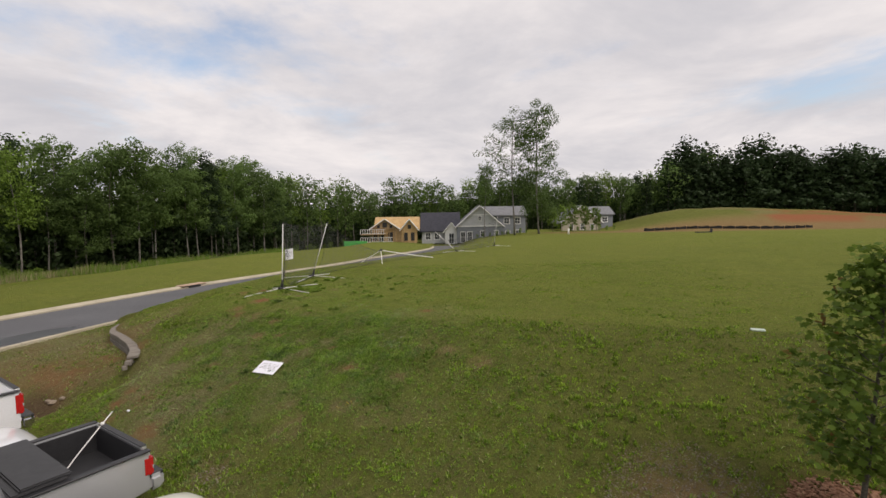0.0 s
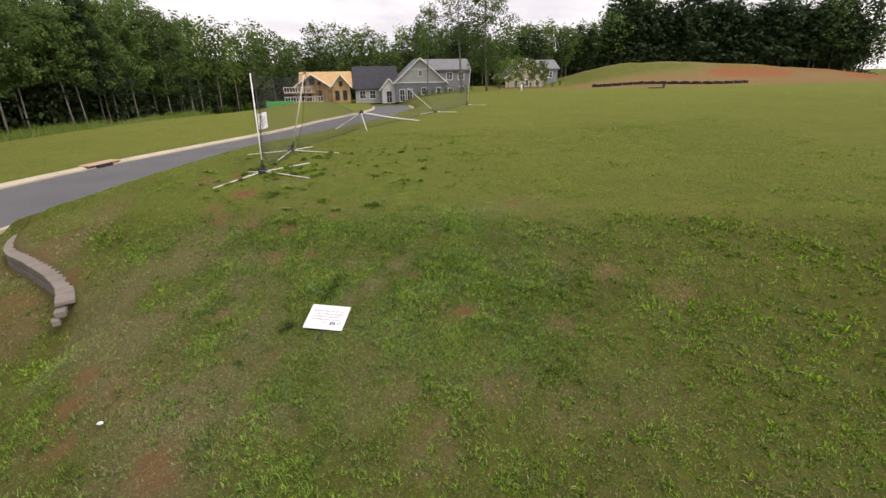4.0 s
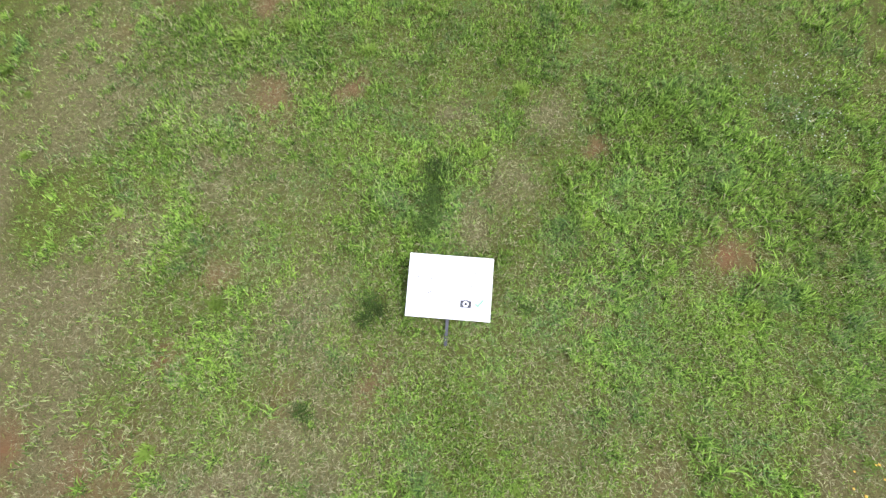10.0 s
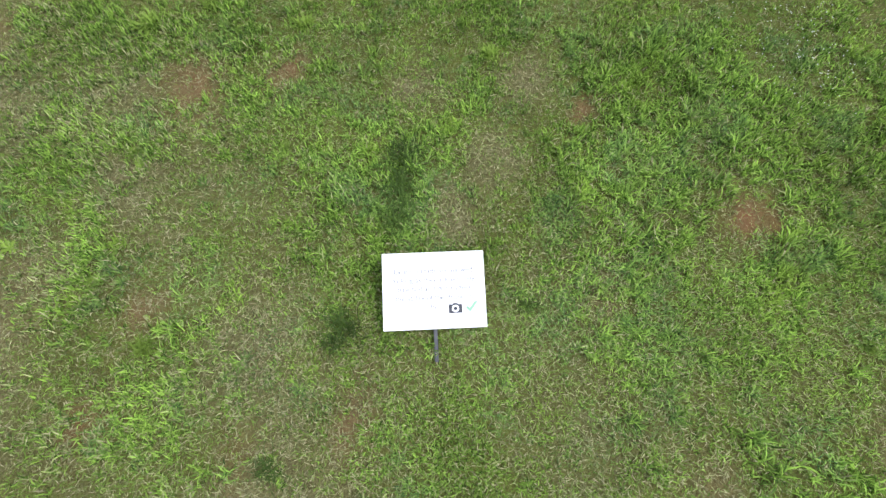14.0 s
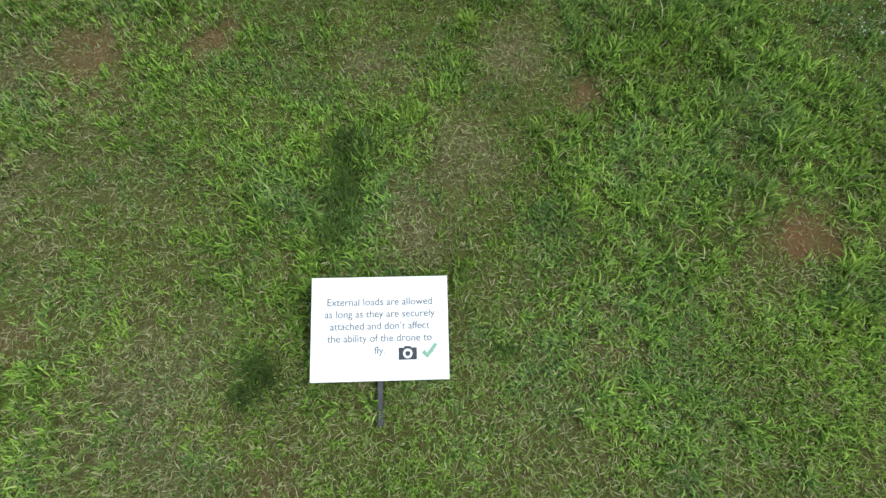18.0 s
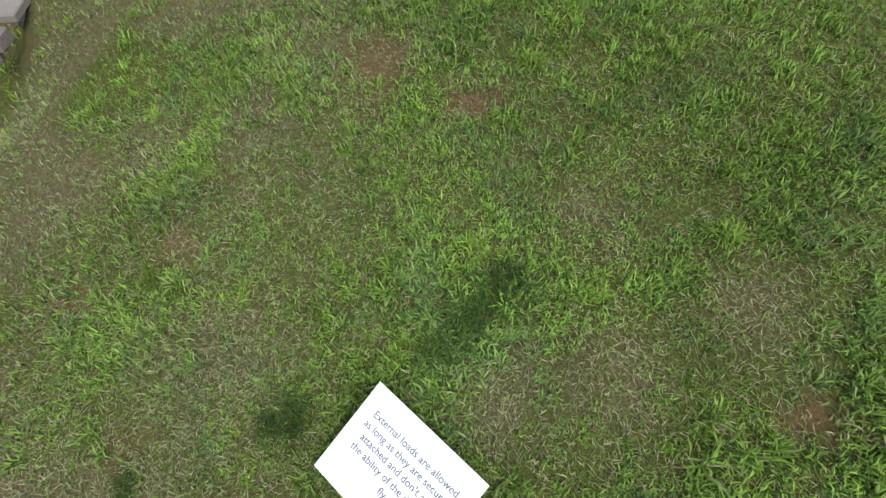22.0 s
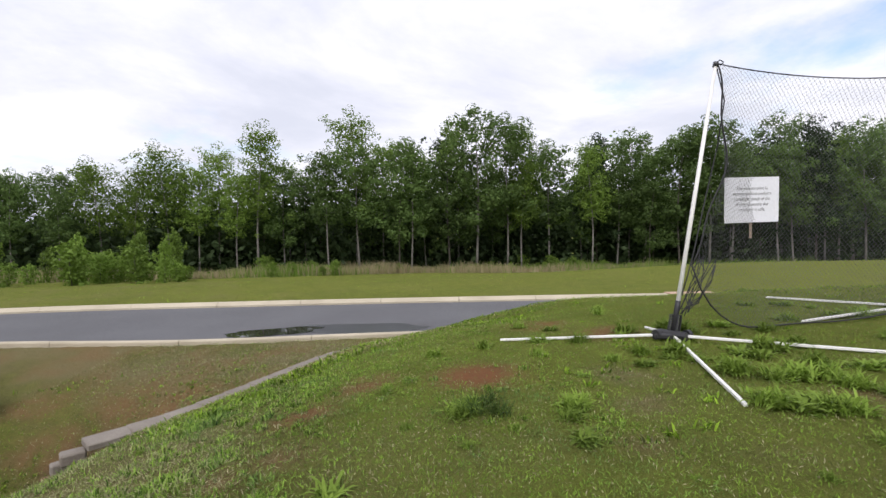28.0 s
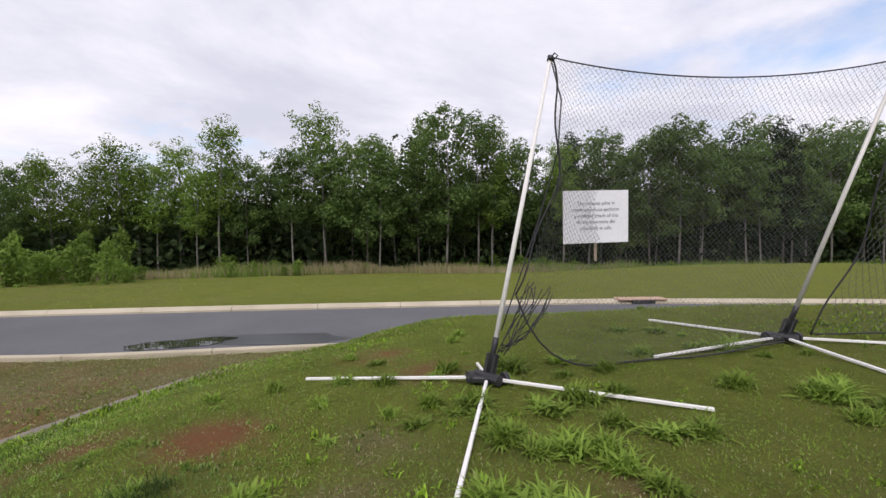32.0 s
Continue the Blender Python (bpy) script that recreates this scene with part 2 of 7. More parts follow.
def blade_material(name="grass_blades", blue=1.0, even=0.0, lit=1.0):
    m, nt, b = mat(name, 0.8)
    g = nt.nodes.new("ShaderNodeNewGeometry")
    at = nt.nodes.new("ShaderNodeAttribute"); at.attribute_name = "dry"
    lo, hi = (0.026, 0.064, 0.009 * blue), (0.330, 0.510, 0.084 * blue)
    mid = tuple(0.50 * (p + q) for p, q in zip(lo, hi))
    lo, hi = (tuple(p + even * (q - p) for p, q in zip(k, mid)) for k in (lo, hi))
    lo, hi = (tuple(lit * p for p in k) for k in (lo, hi))
    c = mixc(nt, g.outputs["Random Per Island"], lo, hi)
    c = mixc(nt, noise_fac(nt, 2.3, 3, 0.50, 0.66, g.outputs["Position"]), c, mixc(nt, 0.30, c, (0.115, 0.190, 0.115 * blue)))
    c = mixc(nt, noise_fac(nt, 3.1, 3, 0.54, 0.68, g.outputs["Position"]), c, mixc(nt, 0.3, c, (0.240, 0.330, 0.040)))
    hu = nt.nodes.new("ShaderNodeHueSaturation")
    mr = nt.nodes.new("ShaderNodeMapRange"); mr.inputs["To Min"].default_value, mr.inputs["To Max"].default_value = 0.7, 1.2
    nt.links.new(noise_fac(nt, 1.4, 4, 0.32, 0.68, g.outputs["Position"]), mr.inputs["Value"])
    nt.links.new(mr.outputs["Result"], hu.inputs["Value"]); nt.links.new(c, hu.inputs["Color"])
    c = hu.outputs[0]
    d = mixc(nt, g.outputs["Random Per Island"], (0.10, 0.088, 0.045), (0.52, 0.465, 0.290))
    c = mixc(nt, at.outputs["Fac"], c, d)
    nt.links.new(c, b.inputs["Base Color"])
    b.inputs["Specular IOR Level"].default_value = 0.08
    tr = nt.nodes.new("ShaderNodeBsdfTranslucent")
    nt.links.new(c, tr.inputs["Color"])
    ms = nt.nodes.new("ShaderNodeMixShader"); ms.inputs[0].default_value = 0.3
    nt.links.new(b.outputs[0], ms.inputs[1]); nt.links.new(tr.outputs[0], ms.inputs[2])
    nt.links.new(ms.outputs[0], nt.nodes["Material Output"].inputs[0])
    return m


TURF, BLADES = turf_material(), blade_material()
SHORT_BLADES = blade_material("short_turf_blades", 1.0, 0.45)
LAWN_SHORT = blade_material("lawn_turf_blades", 0.8, 0.82)
HILL_BLADES = blade_material("hill_grass_blades", 0.6, 0.2, 1.0)
HILL_SHORT = blade_material("hill_turf_blades", 0.7, 0.25, 0.78)
ASPHALT = surface("asphalt", (0.090, 0.091, 0.097), (0.122, 0.124, 0.131), 0.35, 0.85, 0, 90, 0.5, 0.006)
WET = surface("wet_asphalt", (0.034, 0.036, 0.04), (0.055, 0.057, 0.062), 1.6, 0.32, 0, 60, 0.05, 0.002)
WATER = surface("puddle_water", (0.02, 0.02, 0.018), (0.03, 0.028, 0.024), 1.0, 0.02, 0, 60, 0.0)
CONCRETE = surface("kerb_concrete", (0.38, 0.335, 0.245), (0.51, 0.455, 0.345), 0.8, 0.85, 0, 40, 0.3, 0.006)
BLOCK = surface("wall_block", (0.16, 0.14, 0.12), (0.25, 0.225, 0.195), 3.0, 0.9, 0, 45, 0.6, 0.01)
CAP = surface("wall_cap_stone", (0.175, 0.15, 0.125), (0.255, 0.23, 0.195), 3.0, 0.9, 0, 45, 0.5, 0.008)
RUST = surface("rusty_iron", (0.15, 0.078, 0.048), (0.25, 0.135, 0.085), 9.0, 0.85, 0.2, 60, 0.5, 0.004)
ROCK = surface("rock", (0.21, 0.165, 0.12), (0.33, 0.265, 0.20), 6.0, 0.9, 0, 30, 0.6, 0.01)
BOARD = surface("white_foam_board", (0.78, 0.785, 0.83), (0.82, 0.825, 0.87), 3.0, 0.5, 0, 40, 0.02, 0.001)
INK = surface("grey_ink", (0.10, 0.10, 0.105), (0.13, 0.13, 0.135), 30.0, 0.7, 0, 80, 0.0)
INK_DARK = surface("black_ink", (0.028, 0.03, 0.04), (0.04, 0.04, 0.05), 30.0, 0.6, 0, 80, 0.0)
INK_GREEN = surface("green_ink", (0.20, 0.37, 0.25), (0.24, 0.41, 0.29), 30.0, 0.6, 0, 80, 0.0)
PVC = surface("white_pipe", (0.72, 0.71, 0.68), (0.80, 0.79, 0.76), 4.0, 0.4, 0, 30, 0.08, 0.002)
TUBE = surface("grey_steel_tube", (0.55, 0.54, 0.51), (0.66, 0.65, 0.61), 5.0, 0.5, 0.2, 40, 0.1, 0.002)
BLACK = surface("black_plastic", (0.018, 0.018, 0.02), (0.03, 0.03, 0.032), 12.0, 0.5, 0, 60, 0.2, 0.002)
CORD = surface("black_net_cord", (0.02, 0.02, 0.022), (0.03, 0.03, 0.032), 12.0, 0.8, 0, 60, 0.0)
NET_CORD = surface("grey_net_cord", (0.09, 0.09, 0.095), (0.13, 0.13, 0.135), 12.0, 0.6, 0, 60, 0.0)
STAKE = surface("grey_metal_stake", (0.05, 0.05, 0.055), (0.09, 0.09, 0.095), 12.0, 0.5, 0.5, 60, 0.1, 0.002)
WHITE_CAR = surface("white_car_paint", (0.72, 0.73, 0.74), (0.75, 0.76, 0.77), 2.0, 0.35, 0, 30, 0.0, coat=1.0)
CREAM_CAR = surface("cream_car_paint", (0.74, 0.73, 0.66), (0.77, 0.76, 0.69), 2.0, 0.35, 0, 30, 0.0, coat=1.0)
SILVER_CAR = surface("silver_car_paint", (0.54, 0.55, 0.565), (0.58, 0.59, 0.605), 2.0, 0.34, 0.5, 300, 0.0, coat=1.0)
BLUE_CAR = surface("dark_blue_car_paint", (0.014, 0.017, 0.026), (0.02, 0.024, 0.034), 2.0, 0.35, 0.0, 300, 0.0, coat=0.35)
CAR_GLASS = surface("car_glass", (0.012, 0.014, 0.016), (0.02, 0.022, 0.025), 2.0, 0.05, 0, 30, 0.0)
CHROME = surface("chrome", (0.62, 0.62, 0.63), (0.68, 0.68, 0.69), 4.0, 0.15, 1.0, 50, 0.0)
RUBBER = surface("tyre_rubber", (0.018, 0.018, 0.018), (0.028, 0.027, 0.026), 8.0, 0.85, 0, 60, 0.3, 0.004)
ALLOY = surface("alloy_rim", (0.36, 0.36, 0.37), (0.45, 0.45, 0.46), 8.0, 0.3, 0.9, 60, 0.0)
RED_LAMP = surface("red_lamp", (0.42, 0.012, 0.015), (0.50, 0.02, 0.02), 30.0, 0.15, 0, 80, 0.0, coat=1.0)
AMBER = surface("amber_lamp", (0.75, 0.28, 0.04), (0.8, 0.33, 0.06), 30.0, 0.15, 0, 80, 0.0, coat=1.0)
LAMP_GLASS = surface("headlamp_glass", (0.45, 0.46, 0.47), (0.6, 0.6, 0.61), 30.0, 0.1, 0.4, 80, 0.0, coat=1.0)
VINYL = surface("black_vinyl_cover", (0.03, 0.03, 0.032), (0.045, 0.045, 0.048), 6.0, 0.6, 0, 120, 0.2, 0.002)
BARK = surface("bark", (0.07, 0.062, 0.05), (0.13, 0.115, 0.095), 3.0, 0.95, 0, 14, 0.8, 0.03)
PALE_BARK = surface("pale_bark", (0.13, 0.12, 0.105), (0.24, 0.225, 0.20), 2.0, 0.95, 0, 14, 0.7, 0.03)
OAK_LEAF = leafy("broadleaf_foliage", (0.060, 0.110, 0.030), (0.140, 0.210, 0.058), scale=0.25)
YOUNG_LEAF = leafy("young_foliage", (0.090, 0.160, 0.024), (0.205, 0.300, 0.058), scale=0.3)
PINE_LEAF = leafy("pine_foliage", (0.021, 0.042, 0.017), (0.050, 0.080, 0.031), scale=0.3)
MAPLE_LEAF = leafy("maple_foliage", (0.050, 0.100, 0.016), (0.165, 0.235, 0.040), scale=2.0)
# leaf green darkened to stand for the shade inside the wood
SHADED_LEAF = leafy("shade_toned_understory_foliage", (0.022, 0.040, 0.016), (0.060, 0.090, 0.034), scale=0.25)
FINE_GRASS = leafy("fine_dark_grass", (0.040, 0.074, 0.015), (0.085, 0.135, 0.030), scale=3.0)
DRY_GRASS = leafy("dry_tall_grass", (0.22, 0.20, 0.10), (0.42, 0.36, 0.22), scale=0.5)
WEED_LEAF = leafy("weed_leaves", (0.110, 0.180, 0.024), (0.245, 0.345, 0.060), scale=3.0)


# ---- mesh helpers ----
def tidy(bm, name, material, smooth=False):
    me = bpy.data.meshes.new(name)
    bm.normal_update()
    bm.to_mesh(me)
    bm.free()
    me.materials.append(material)
    if smooth:
        me.polygons.foreach_set("use_smooth", [True] * len(me.polygons))
    return me


def part(name, bm, material, parent=None, label="", smooth=False):
    """Links a bmesh as one mesh object under a thing or a part."""
    ob = new(name, tidy(bm, name, material, smooth))
    ob.parent = parent
    if label:
        tagged(ob, label)
    return ob


def raw(name, verts, faces, material, parent=None, smooth=False):
    """Links arrays of vertices and equal-sided faces as one mesh object."""
    me = bpy.data.meshes.new(name)
    v, f = np.asarray(verts, dtype=np.float32), np.asarray(faces, dtype=np.int32)
    n, k = f.shape
    me.vertices.add(len(v)); me.vertices.foreach_set("co", v.ravel())
    me.loops.add(n * k); me.loops.foreach_set("vertex_index", f.ravel())
    me.polygons.add(n)
    me.polygons.foreach_set("loop_start", np.arange(n, dtype=np.int32) * k)
    me.polygons.foreach_set("loop_total", np.full(n, k, dtype=np.int32))
    if smooth:
        me.polygons.foreach_set("use_smooth", np.ones(n, dtype=bool))
    me.update(calc_edges=True)
    me.materials.append(material)
    ob = new(name, me)
    ob.parent = parent
    return ob


def box(bm, x0, x1, y0, y1, z0, z1, m=None, bevel=0.0, seg=1):
    r = bmesh.ops.create_cube(bm, size=1.0)
    vs = r["verts"]
    for v in vs:
        v.co = Vector((x0 + (v.co.x + 0.5) * (x1 - x0), y0 + (v.co.y + 0.5) * (y1 - y0), z0 + (v.co.z + 0.5) * (z1 - z0)))
    if bevel:
        es = {e for v in vs for e in v.link_edges}
        r = bmesh.ops.bevel(bm, geom=list(es), offset=bevel, segments=seg, affect="EDGES")
        vs = list({v for f in r["faces"] for v in f.verts} | {v for v in vs if v.is_valid})
    if m is not None:
        bmesh.ops.transform(bm, matrix=m, verts=vs)
    return vs


def tube(bm, pts, r, sides=8, r2=None, cap=True):
    """A round bar through points, tapering from r to r2."""
    pts = [Vector(p) for p in pts]
    rings = []
    prev = Vector((0.31, 0.87, 0.12))
    for i, p in enumerate(pts):
        d = (pts[min(i + 1, len(pts) - 1)] - pts[max(i - 1, 0)]).normalized()
        a = d.cross(prev)
        if a.length < 1e-4:
            a = d.cross(Vector((1, 0, 0)))
        a.normalize()
        b = d.cross(a)
        rr = r if r2 is None else r + (r2 - r) * i / max(1, len(pts) - 1)
        rings.append([bm.verts.new(p + rr * (math.cos(2 * math.pi * k / sides) * a + math.sin(2 * math.pi * k / sides) * b)) for k in range(sides)])
    for q, s in zip(rings, rings[1:]):
        for k in range(sides):
            bm.faces.new((q[k], q[(k + 1) % sides], s[(k + 1) % sides], s[k]))
    if cap:
        bm.faces.new(rings[0][::-1])
        bm.faces.new(rings[-1])
    return rings


def thing(name, label, category, at=(0, 0, 0), turn=0.0, group="", kind=""):
    ob = new(name)
    ob.matrix_world = pose(*at, 0, 0, turn)
    return tagged(ob, label, category, group, kind)


def fold(values, lo, hi):
    t = np.clip((np.asarray(values, dtype=float) - lo) / (hi - lo), 0, 1)
    return t * t * (3 - 2 * t)


def value_noise(x, y, scale, seed=0):
    """Smooth numpy noise, 0 to 1."""
    x, y = np.asarray(x, dtype=float) * scale + 31.7 * seed, np.asarray(y, dtype=float) * scale - 17.3 * seed
    xi, yi = np.floor(x), np.floor(y)
    fx, fy = fold(x - xi, 0, 1), fold(y - yi, 0, 1)
    def h(a, b):
        s = np.sin(a * 127.1 + b * 311.7 + seed * 74.7) * 43758.5453
        return s - np.floor(s)
    top = h(xi, yi) * (1 - fx) + h(xi + 1, yi) * fx
    low = h(xi, yi + 1) * (1 - fx) + h(xi + 1, yi + 1) * fx
    return top * (1 - fy) + low * fy


def fractal(x, y, scale, seed=0, octaves=4):
    s, a, t = 0, 1.0, 0
    for k in range(octaves):
        s = s + a * value_noise(x, y, scale * 2 ** k, seed + k)
        t += a
        a *= 0.5
    return s / t


# ---- the lie of the land ----
FAR_KERB = np.array([(-24, -70), (-21.5, -30), (-20.0, -9), (-19.1, -3), (-17.5, 3), (-15.3, 10.2), (-12.2, 19), (-9.3, 25), (-6.0, 31.5), (-0.8, 47), (3, 64), (3.5, 78)], dtype=float)
NEAR_KERB = np.array([(-17.6, -70), (-15.6, -30), (-14.6, -9), (-13.3, -3), (-11.3, 2.2), (-10.2, 6.6), (-8.3, 12.9), (-4.6, 19.7), (-0.4, 29), (4.6, 45), (8.5, 63), (9.2, 78)], dtype=float)
WALL = np.array([(-4.62, 1.92), (-4.95, 2.55), (-5.55, 3.3), (-6.4, 4.15), (-7.3, 5.05), (-7.95, 6.2), (-8.35, 7.5), (-8.75, 9.0)], dtype=float)
ROW_IN = np.array((0.556, 0.831))     # from the parked cars towards the hill
ROW_ALONG = np.array((0.831, -0.556))  # along the row of cars
ROW_AT = np.array((-5.37, -1.20))      # the white pickup's tailgate


def dense(line, step=0.5):
    """Points along a smooth curve through a polyline."""
    d = np.r_[0, np.cumsum(np.hypot(*np.diff(line, axis=0).T))]
    t = np.arange(0, d[-1], step)
    out = []
    m = np.gradient(line, d, axis=0)
    for s in t:
        i = min(np.searchsorted(d, s, side="right") - 1, len(line) - 2)
        h = d[i + 1] - d[i]
        u = (s - d[i]) / h
        out.append((2 * u ** 3 - 3 * u ** 2 + 1) * line[i] + (u ** 3 - 2 * u ** 2 + u) * h * m[i] + (-2 * u ** 3 + 3 * u ** 2) * line[i + 1] + (u ** 3 - u ** 2) * h * m[i + 1])
    return np.array(out + [line[-1]])


def along(line, y):
    """x of a kerb line at y."""
    return np.interp(y, line[:, 1], line[:, 0])


FAR_D, NEAR_D = dense(FAR_KERB, 1.0), dense(NEAR_KERB, 1.0)
WALL_D = dense(WALL, 0.25)


def road_z(y):
    y = np.asarray(y, dtype=float)
    return -0.36 + 0.004 * np.clip(y, -20, 40) - 0.022 * np.clip(y - 40, 0, 60)


def soft_min(k, *zs):
    return -k * np.log(sum(np.exp(-np.clip(z, -60, 60) / k) for z in zs))


def land(x, y):
    """Height of the ground."""
    x, y = np.asarray(x, dtype=float), np.asarray(y, dtype=float)
    near, far = along(NEAR_D, y), along(FAR_D, y)
    u = x - near
    # low ground between kerb, swale and parking row
    dip = fold(u, 0.3, 4.6) * fold(-y, -2.9, 0.3)
    low = road_z(y) + 0.10 - 0.64 * dip - 0.62 * np.exp(-((x + 6.85) ** 2 + (y - 1.1) ** 2) / 1.5)
    low = low + 0.13 * np.exp(-(((x + 8.4) / 1.5) ** 2 + ((y + 0.7) / 1.1) ** 2))
    # the grassed hill
    south = 0.222 + 0.111 * x + 0.2434 * y - 0.30 * np.clip(-x - 3.5, 0, 3) ** 1.4 * fold(-y, -2.5, -1.5)
    wall_at = np.interp(y, WALL_D[:, 1], WALL_D[:, 0])
    dw = (x - wall_at) * 0.76
    cut = fold(y, 1.5, 2.1)
    west = 0.13 + np.where(dw > 0, 0.34 * dw, (0.95 * (1 - cut) + 9.0 * cut) * dw)
    road_side = road_z(y) + 0.15 + 0.30 * u
    west = np.where(y > 8.2, road_side, np.where(y > 7.2, west + (road_side - west) * (y - 7.2), west))
    top = 1.07 + 0.045 * np.clip(y - 4, 0, 8) - 0.012 * np.clip(y - 25, 0, 60) + 0.012 * np.clip(x - 5, 0, 20)
    top = top - 0.030 * np.clip(y - 55, 0, 40) * fold(-x, -26, -6)
    hill = soft_min(0.13, south, west, top)
    hill = hill - 0.26 * np.exp(-((x + 4.5) / 1.3) ** 2 - ((y - 1.25) / 0.75) ** 2)
    z = -soft_min(0.07, -low, -hill)
    # beyond the far kerb
    v = far - x
    bank = road_z(y) + 0.10 + 0.85 * np.exp(-((v - 13) / 6.0) ** 2) * fold(y, 16, 34) - 0.055 * np.clip(v - 6, 0, 26) - 0.02 * np.clip(v - 32, 0, 40) + 0.12 * fold(v, 2, 6)
    z = np.where(v > 0, bank, z)
    in_road = (u < 0) & (v < 0)
    z = z - 0.16 * (1 - fold(np.abs(v), 0.25, 0.6)) * (v > 0) - 0.16 * (1 - fold(u, 0.25, 0.6)) * (u > 0)
    z = np.where(in_road, road_z(y) - 0.12, z)
    # the spoil mound with its clay face
    mound = np.interp(x + 3.0 * (fractal(x, y, 0.08, 41) - 0.5), (43, 50, 58, 67, 80, 95, 115, 142), (0, 1.2, 3.1, 4.4, 4.5, 3.9, 2.4, 0)) * np.exp(-((y - 104) / 15) ** 4)
    z = z + 1.12 * mound * (0.88 + 0.24 * fractal(x, y, 0.10, 14))
    rough = 0.05 * (fractal(x, y, 0.8, 3) - 0.5) + 0.035 * (fractal(x, y, 3.0, 5) - 0.5)
    return np.where(in_road, z, z + rough * fold(np.hypot(x, y), 400, 60))


# bare spots: x, y, radius, clay share
BARE = [(-0.35, 1.89, 0.17, 0.5), (-1.05, 2.00, 0.27, 0.45), (1.97, -0.30, 0.17, 0.8), (2.15, -0.38, 0.12, 0.9), (2.2, -1.80, 0.30, 0.1), (1.48, 0.75, 0.11, 0.7),
        (-1.3, -0.32, 0.14, 0.6), (-2.14, 5.24, 0.36, 1.0), (3.90, 3.04, 0.22, 0.9), (-2.68, 4.48, 0.26, 0.6), (-2.45, 3.92, 0.24, 0.7), (-1.7, 3.4, 0.2, 0.4),
        (-2.6, 6.9, 0.3, 0.7), (-1.0, 0.2, 0.3, 0.0), (0.94, -1.48, 0.25, 0.2), (-5.0, 2.9, 0.35, 0.8), (-2.11, 0.15, 0.16, 0.7), (-1.66, 0.63, 0.15, 0.4),
        (-2.6, -0.6, 0.35, 0.5), (0.95, -0.40, 0.16, 0.15), (0.72, 0.62, 0.24, 0.0), (0.35, 0.42, 0.20, 0.0), (7.75, -5.05, 0.95, 0.35), (9.57, -5.8, 0.8, 1.0), (0.1, -3.3, 0.4, 0.2), (-4.3, -2.0, 0.5, 0.7), (-12.5, -0.72, 0.5, 0.2), (-7.6, 0.6, 0.6, 0.5),
        (-7.0, 2.3, 1.0, 0.6), (-6.1, 2.9, 0.6, 0.6), (-8.2, 1.4, 0.7, 0.45), (-10.8, -0.5, 0.5, 0.1), (-8.8, 0.0, 0.5, 0.5), (-1.73, 3.71, 0.2, 0.3), (-2.25, 3.05, 0.18, 0.4), (-0.51, 3.96, 0.2, 0.15), (0.11, 3.75, 0.16, 0.1), (-3.45, 6.7, 0.35, 0.8), (-1.85, -1.92, 0.28, 0.7), (-3.2, -1.2, 0.3, 0.6), (1.3, -2.05, 0.25, 0.2), (5.2, -0.85, 0.3, 0.3),
        (-0.60, 5.42, 0.16, 0.15), (-0.48, 7.12, 0.18, 0.3), (-1.07, 5.85, 0.22, 0.05), (0.1, 6.9, 0.22, 0.1), (-1.5, 6.2, 0.25, 0.0), (-0.2, 5.9, 0.2, 0.0),
        (4.46, -0.12, 0.26, 0.3), (3.76, 0.10, 0.20, 0.2), (-0.69, -0.45, 0.17, 0.4), (-3.32, -0.61, 0.17, 0.9), (-3.30, -0.09, 0.19, 0.7), (-1.91, -1.83, 0.26, 0.7),
        (-0.9, 2.9, 0.16, 0.5), (0.15, 3.4, 0.2, 0.2), (-1.6, 1.5, 0.3, 0.0), (-2.3, 1.0, 0.35, 0.1), (0.45, 1.35, 0.18, 0.05), (1.2, 1.15, 0.2, 0.0), (3.3, -1.0, 0.22, 0.3), (2.9, -2.3, 0.35, 0.1), (1.2, -2.5, 0.3, 0.1), (-0.6, -1.6, 0.3, 0.05)]


# greener spots: x, y, radius
LUSH = [(-5.0, -0.2, 1.0), (-4.2, -1.0, 0.9), (-6.2, 0.0, 0.8), (3.0, -0.2, 0.9), (-0.05, 2.2, 0.5), (0.4, 1.3, 0.35), (0.9, 2.1, 0.5), (2.3, 1.6, 0.7), (1.1, -0.66, 0.4), (-1.52, -0.22, 0.3), (-0.6, 2.7, 0.6), (2.2, -1.0, 0.8), (-3.0, -1.6, 0.7), (0.6, 3.6, 0.9), (3.0, 0.8, 0.9)]


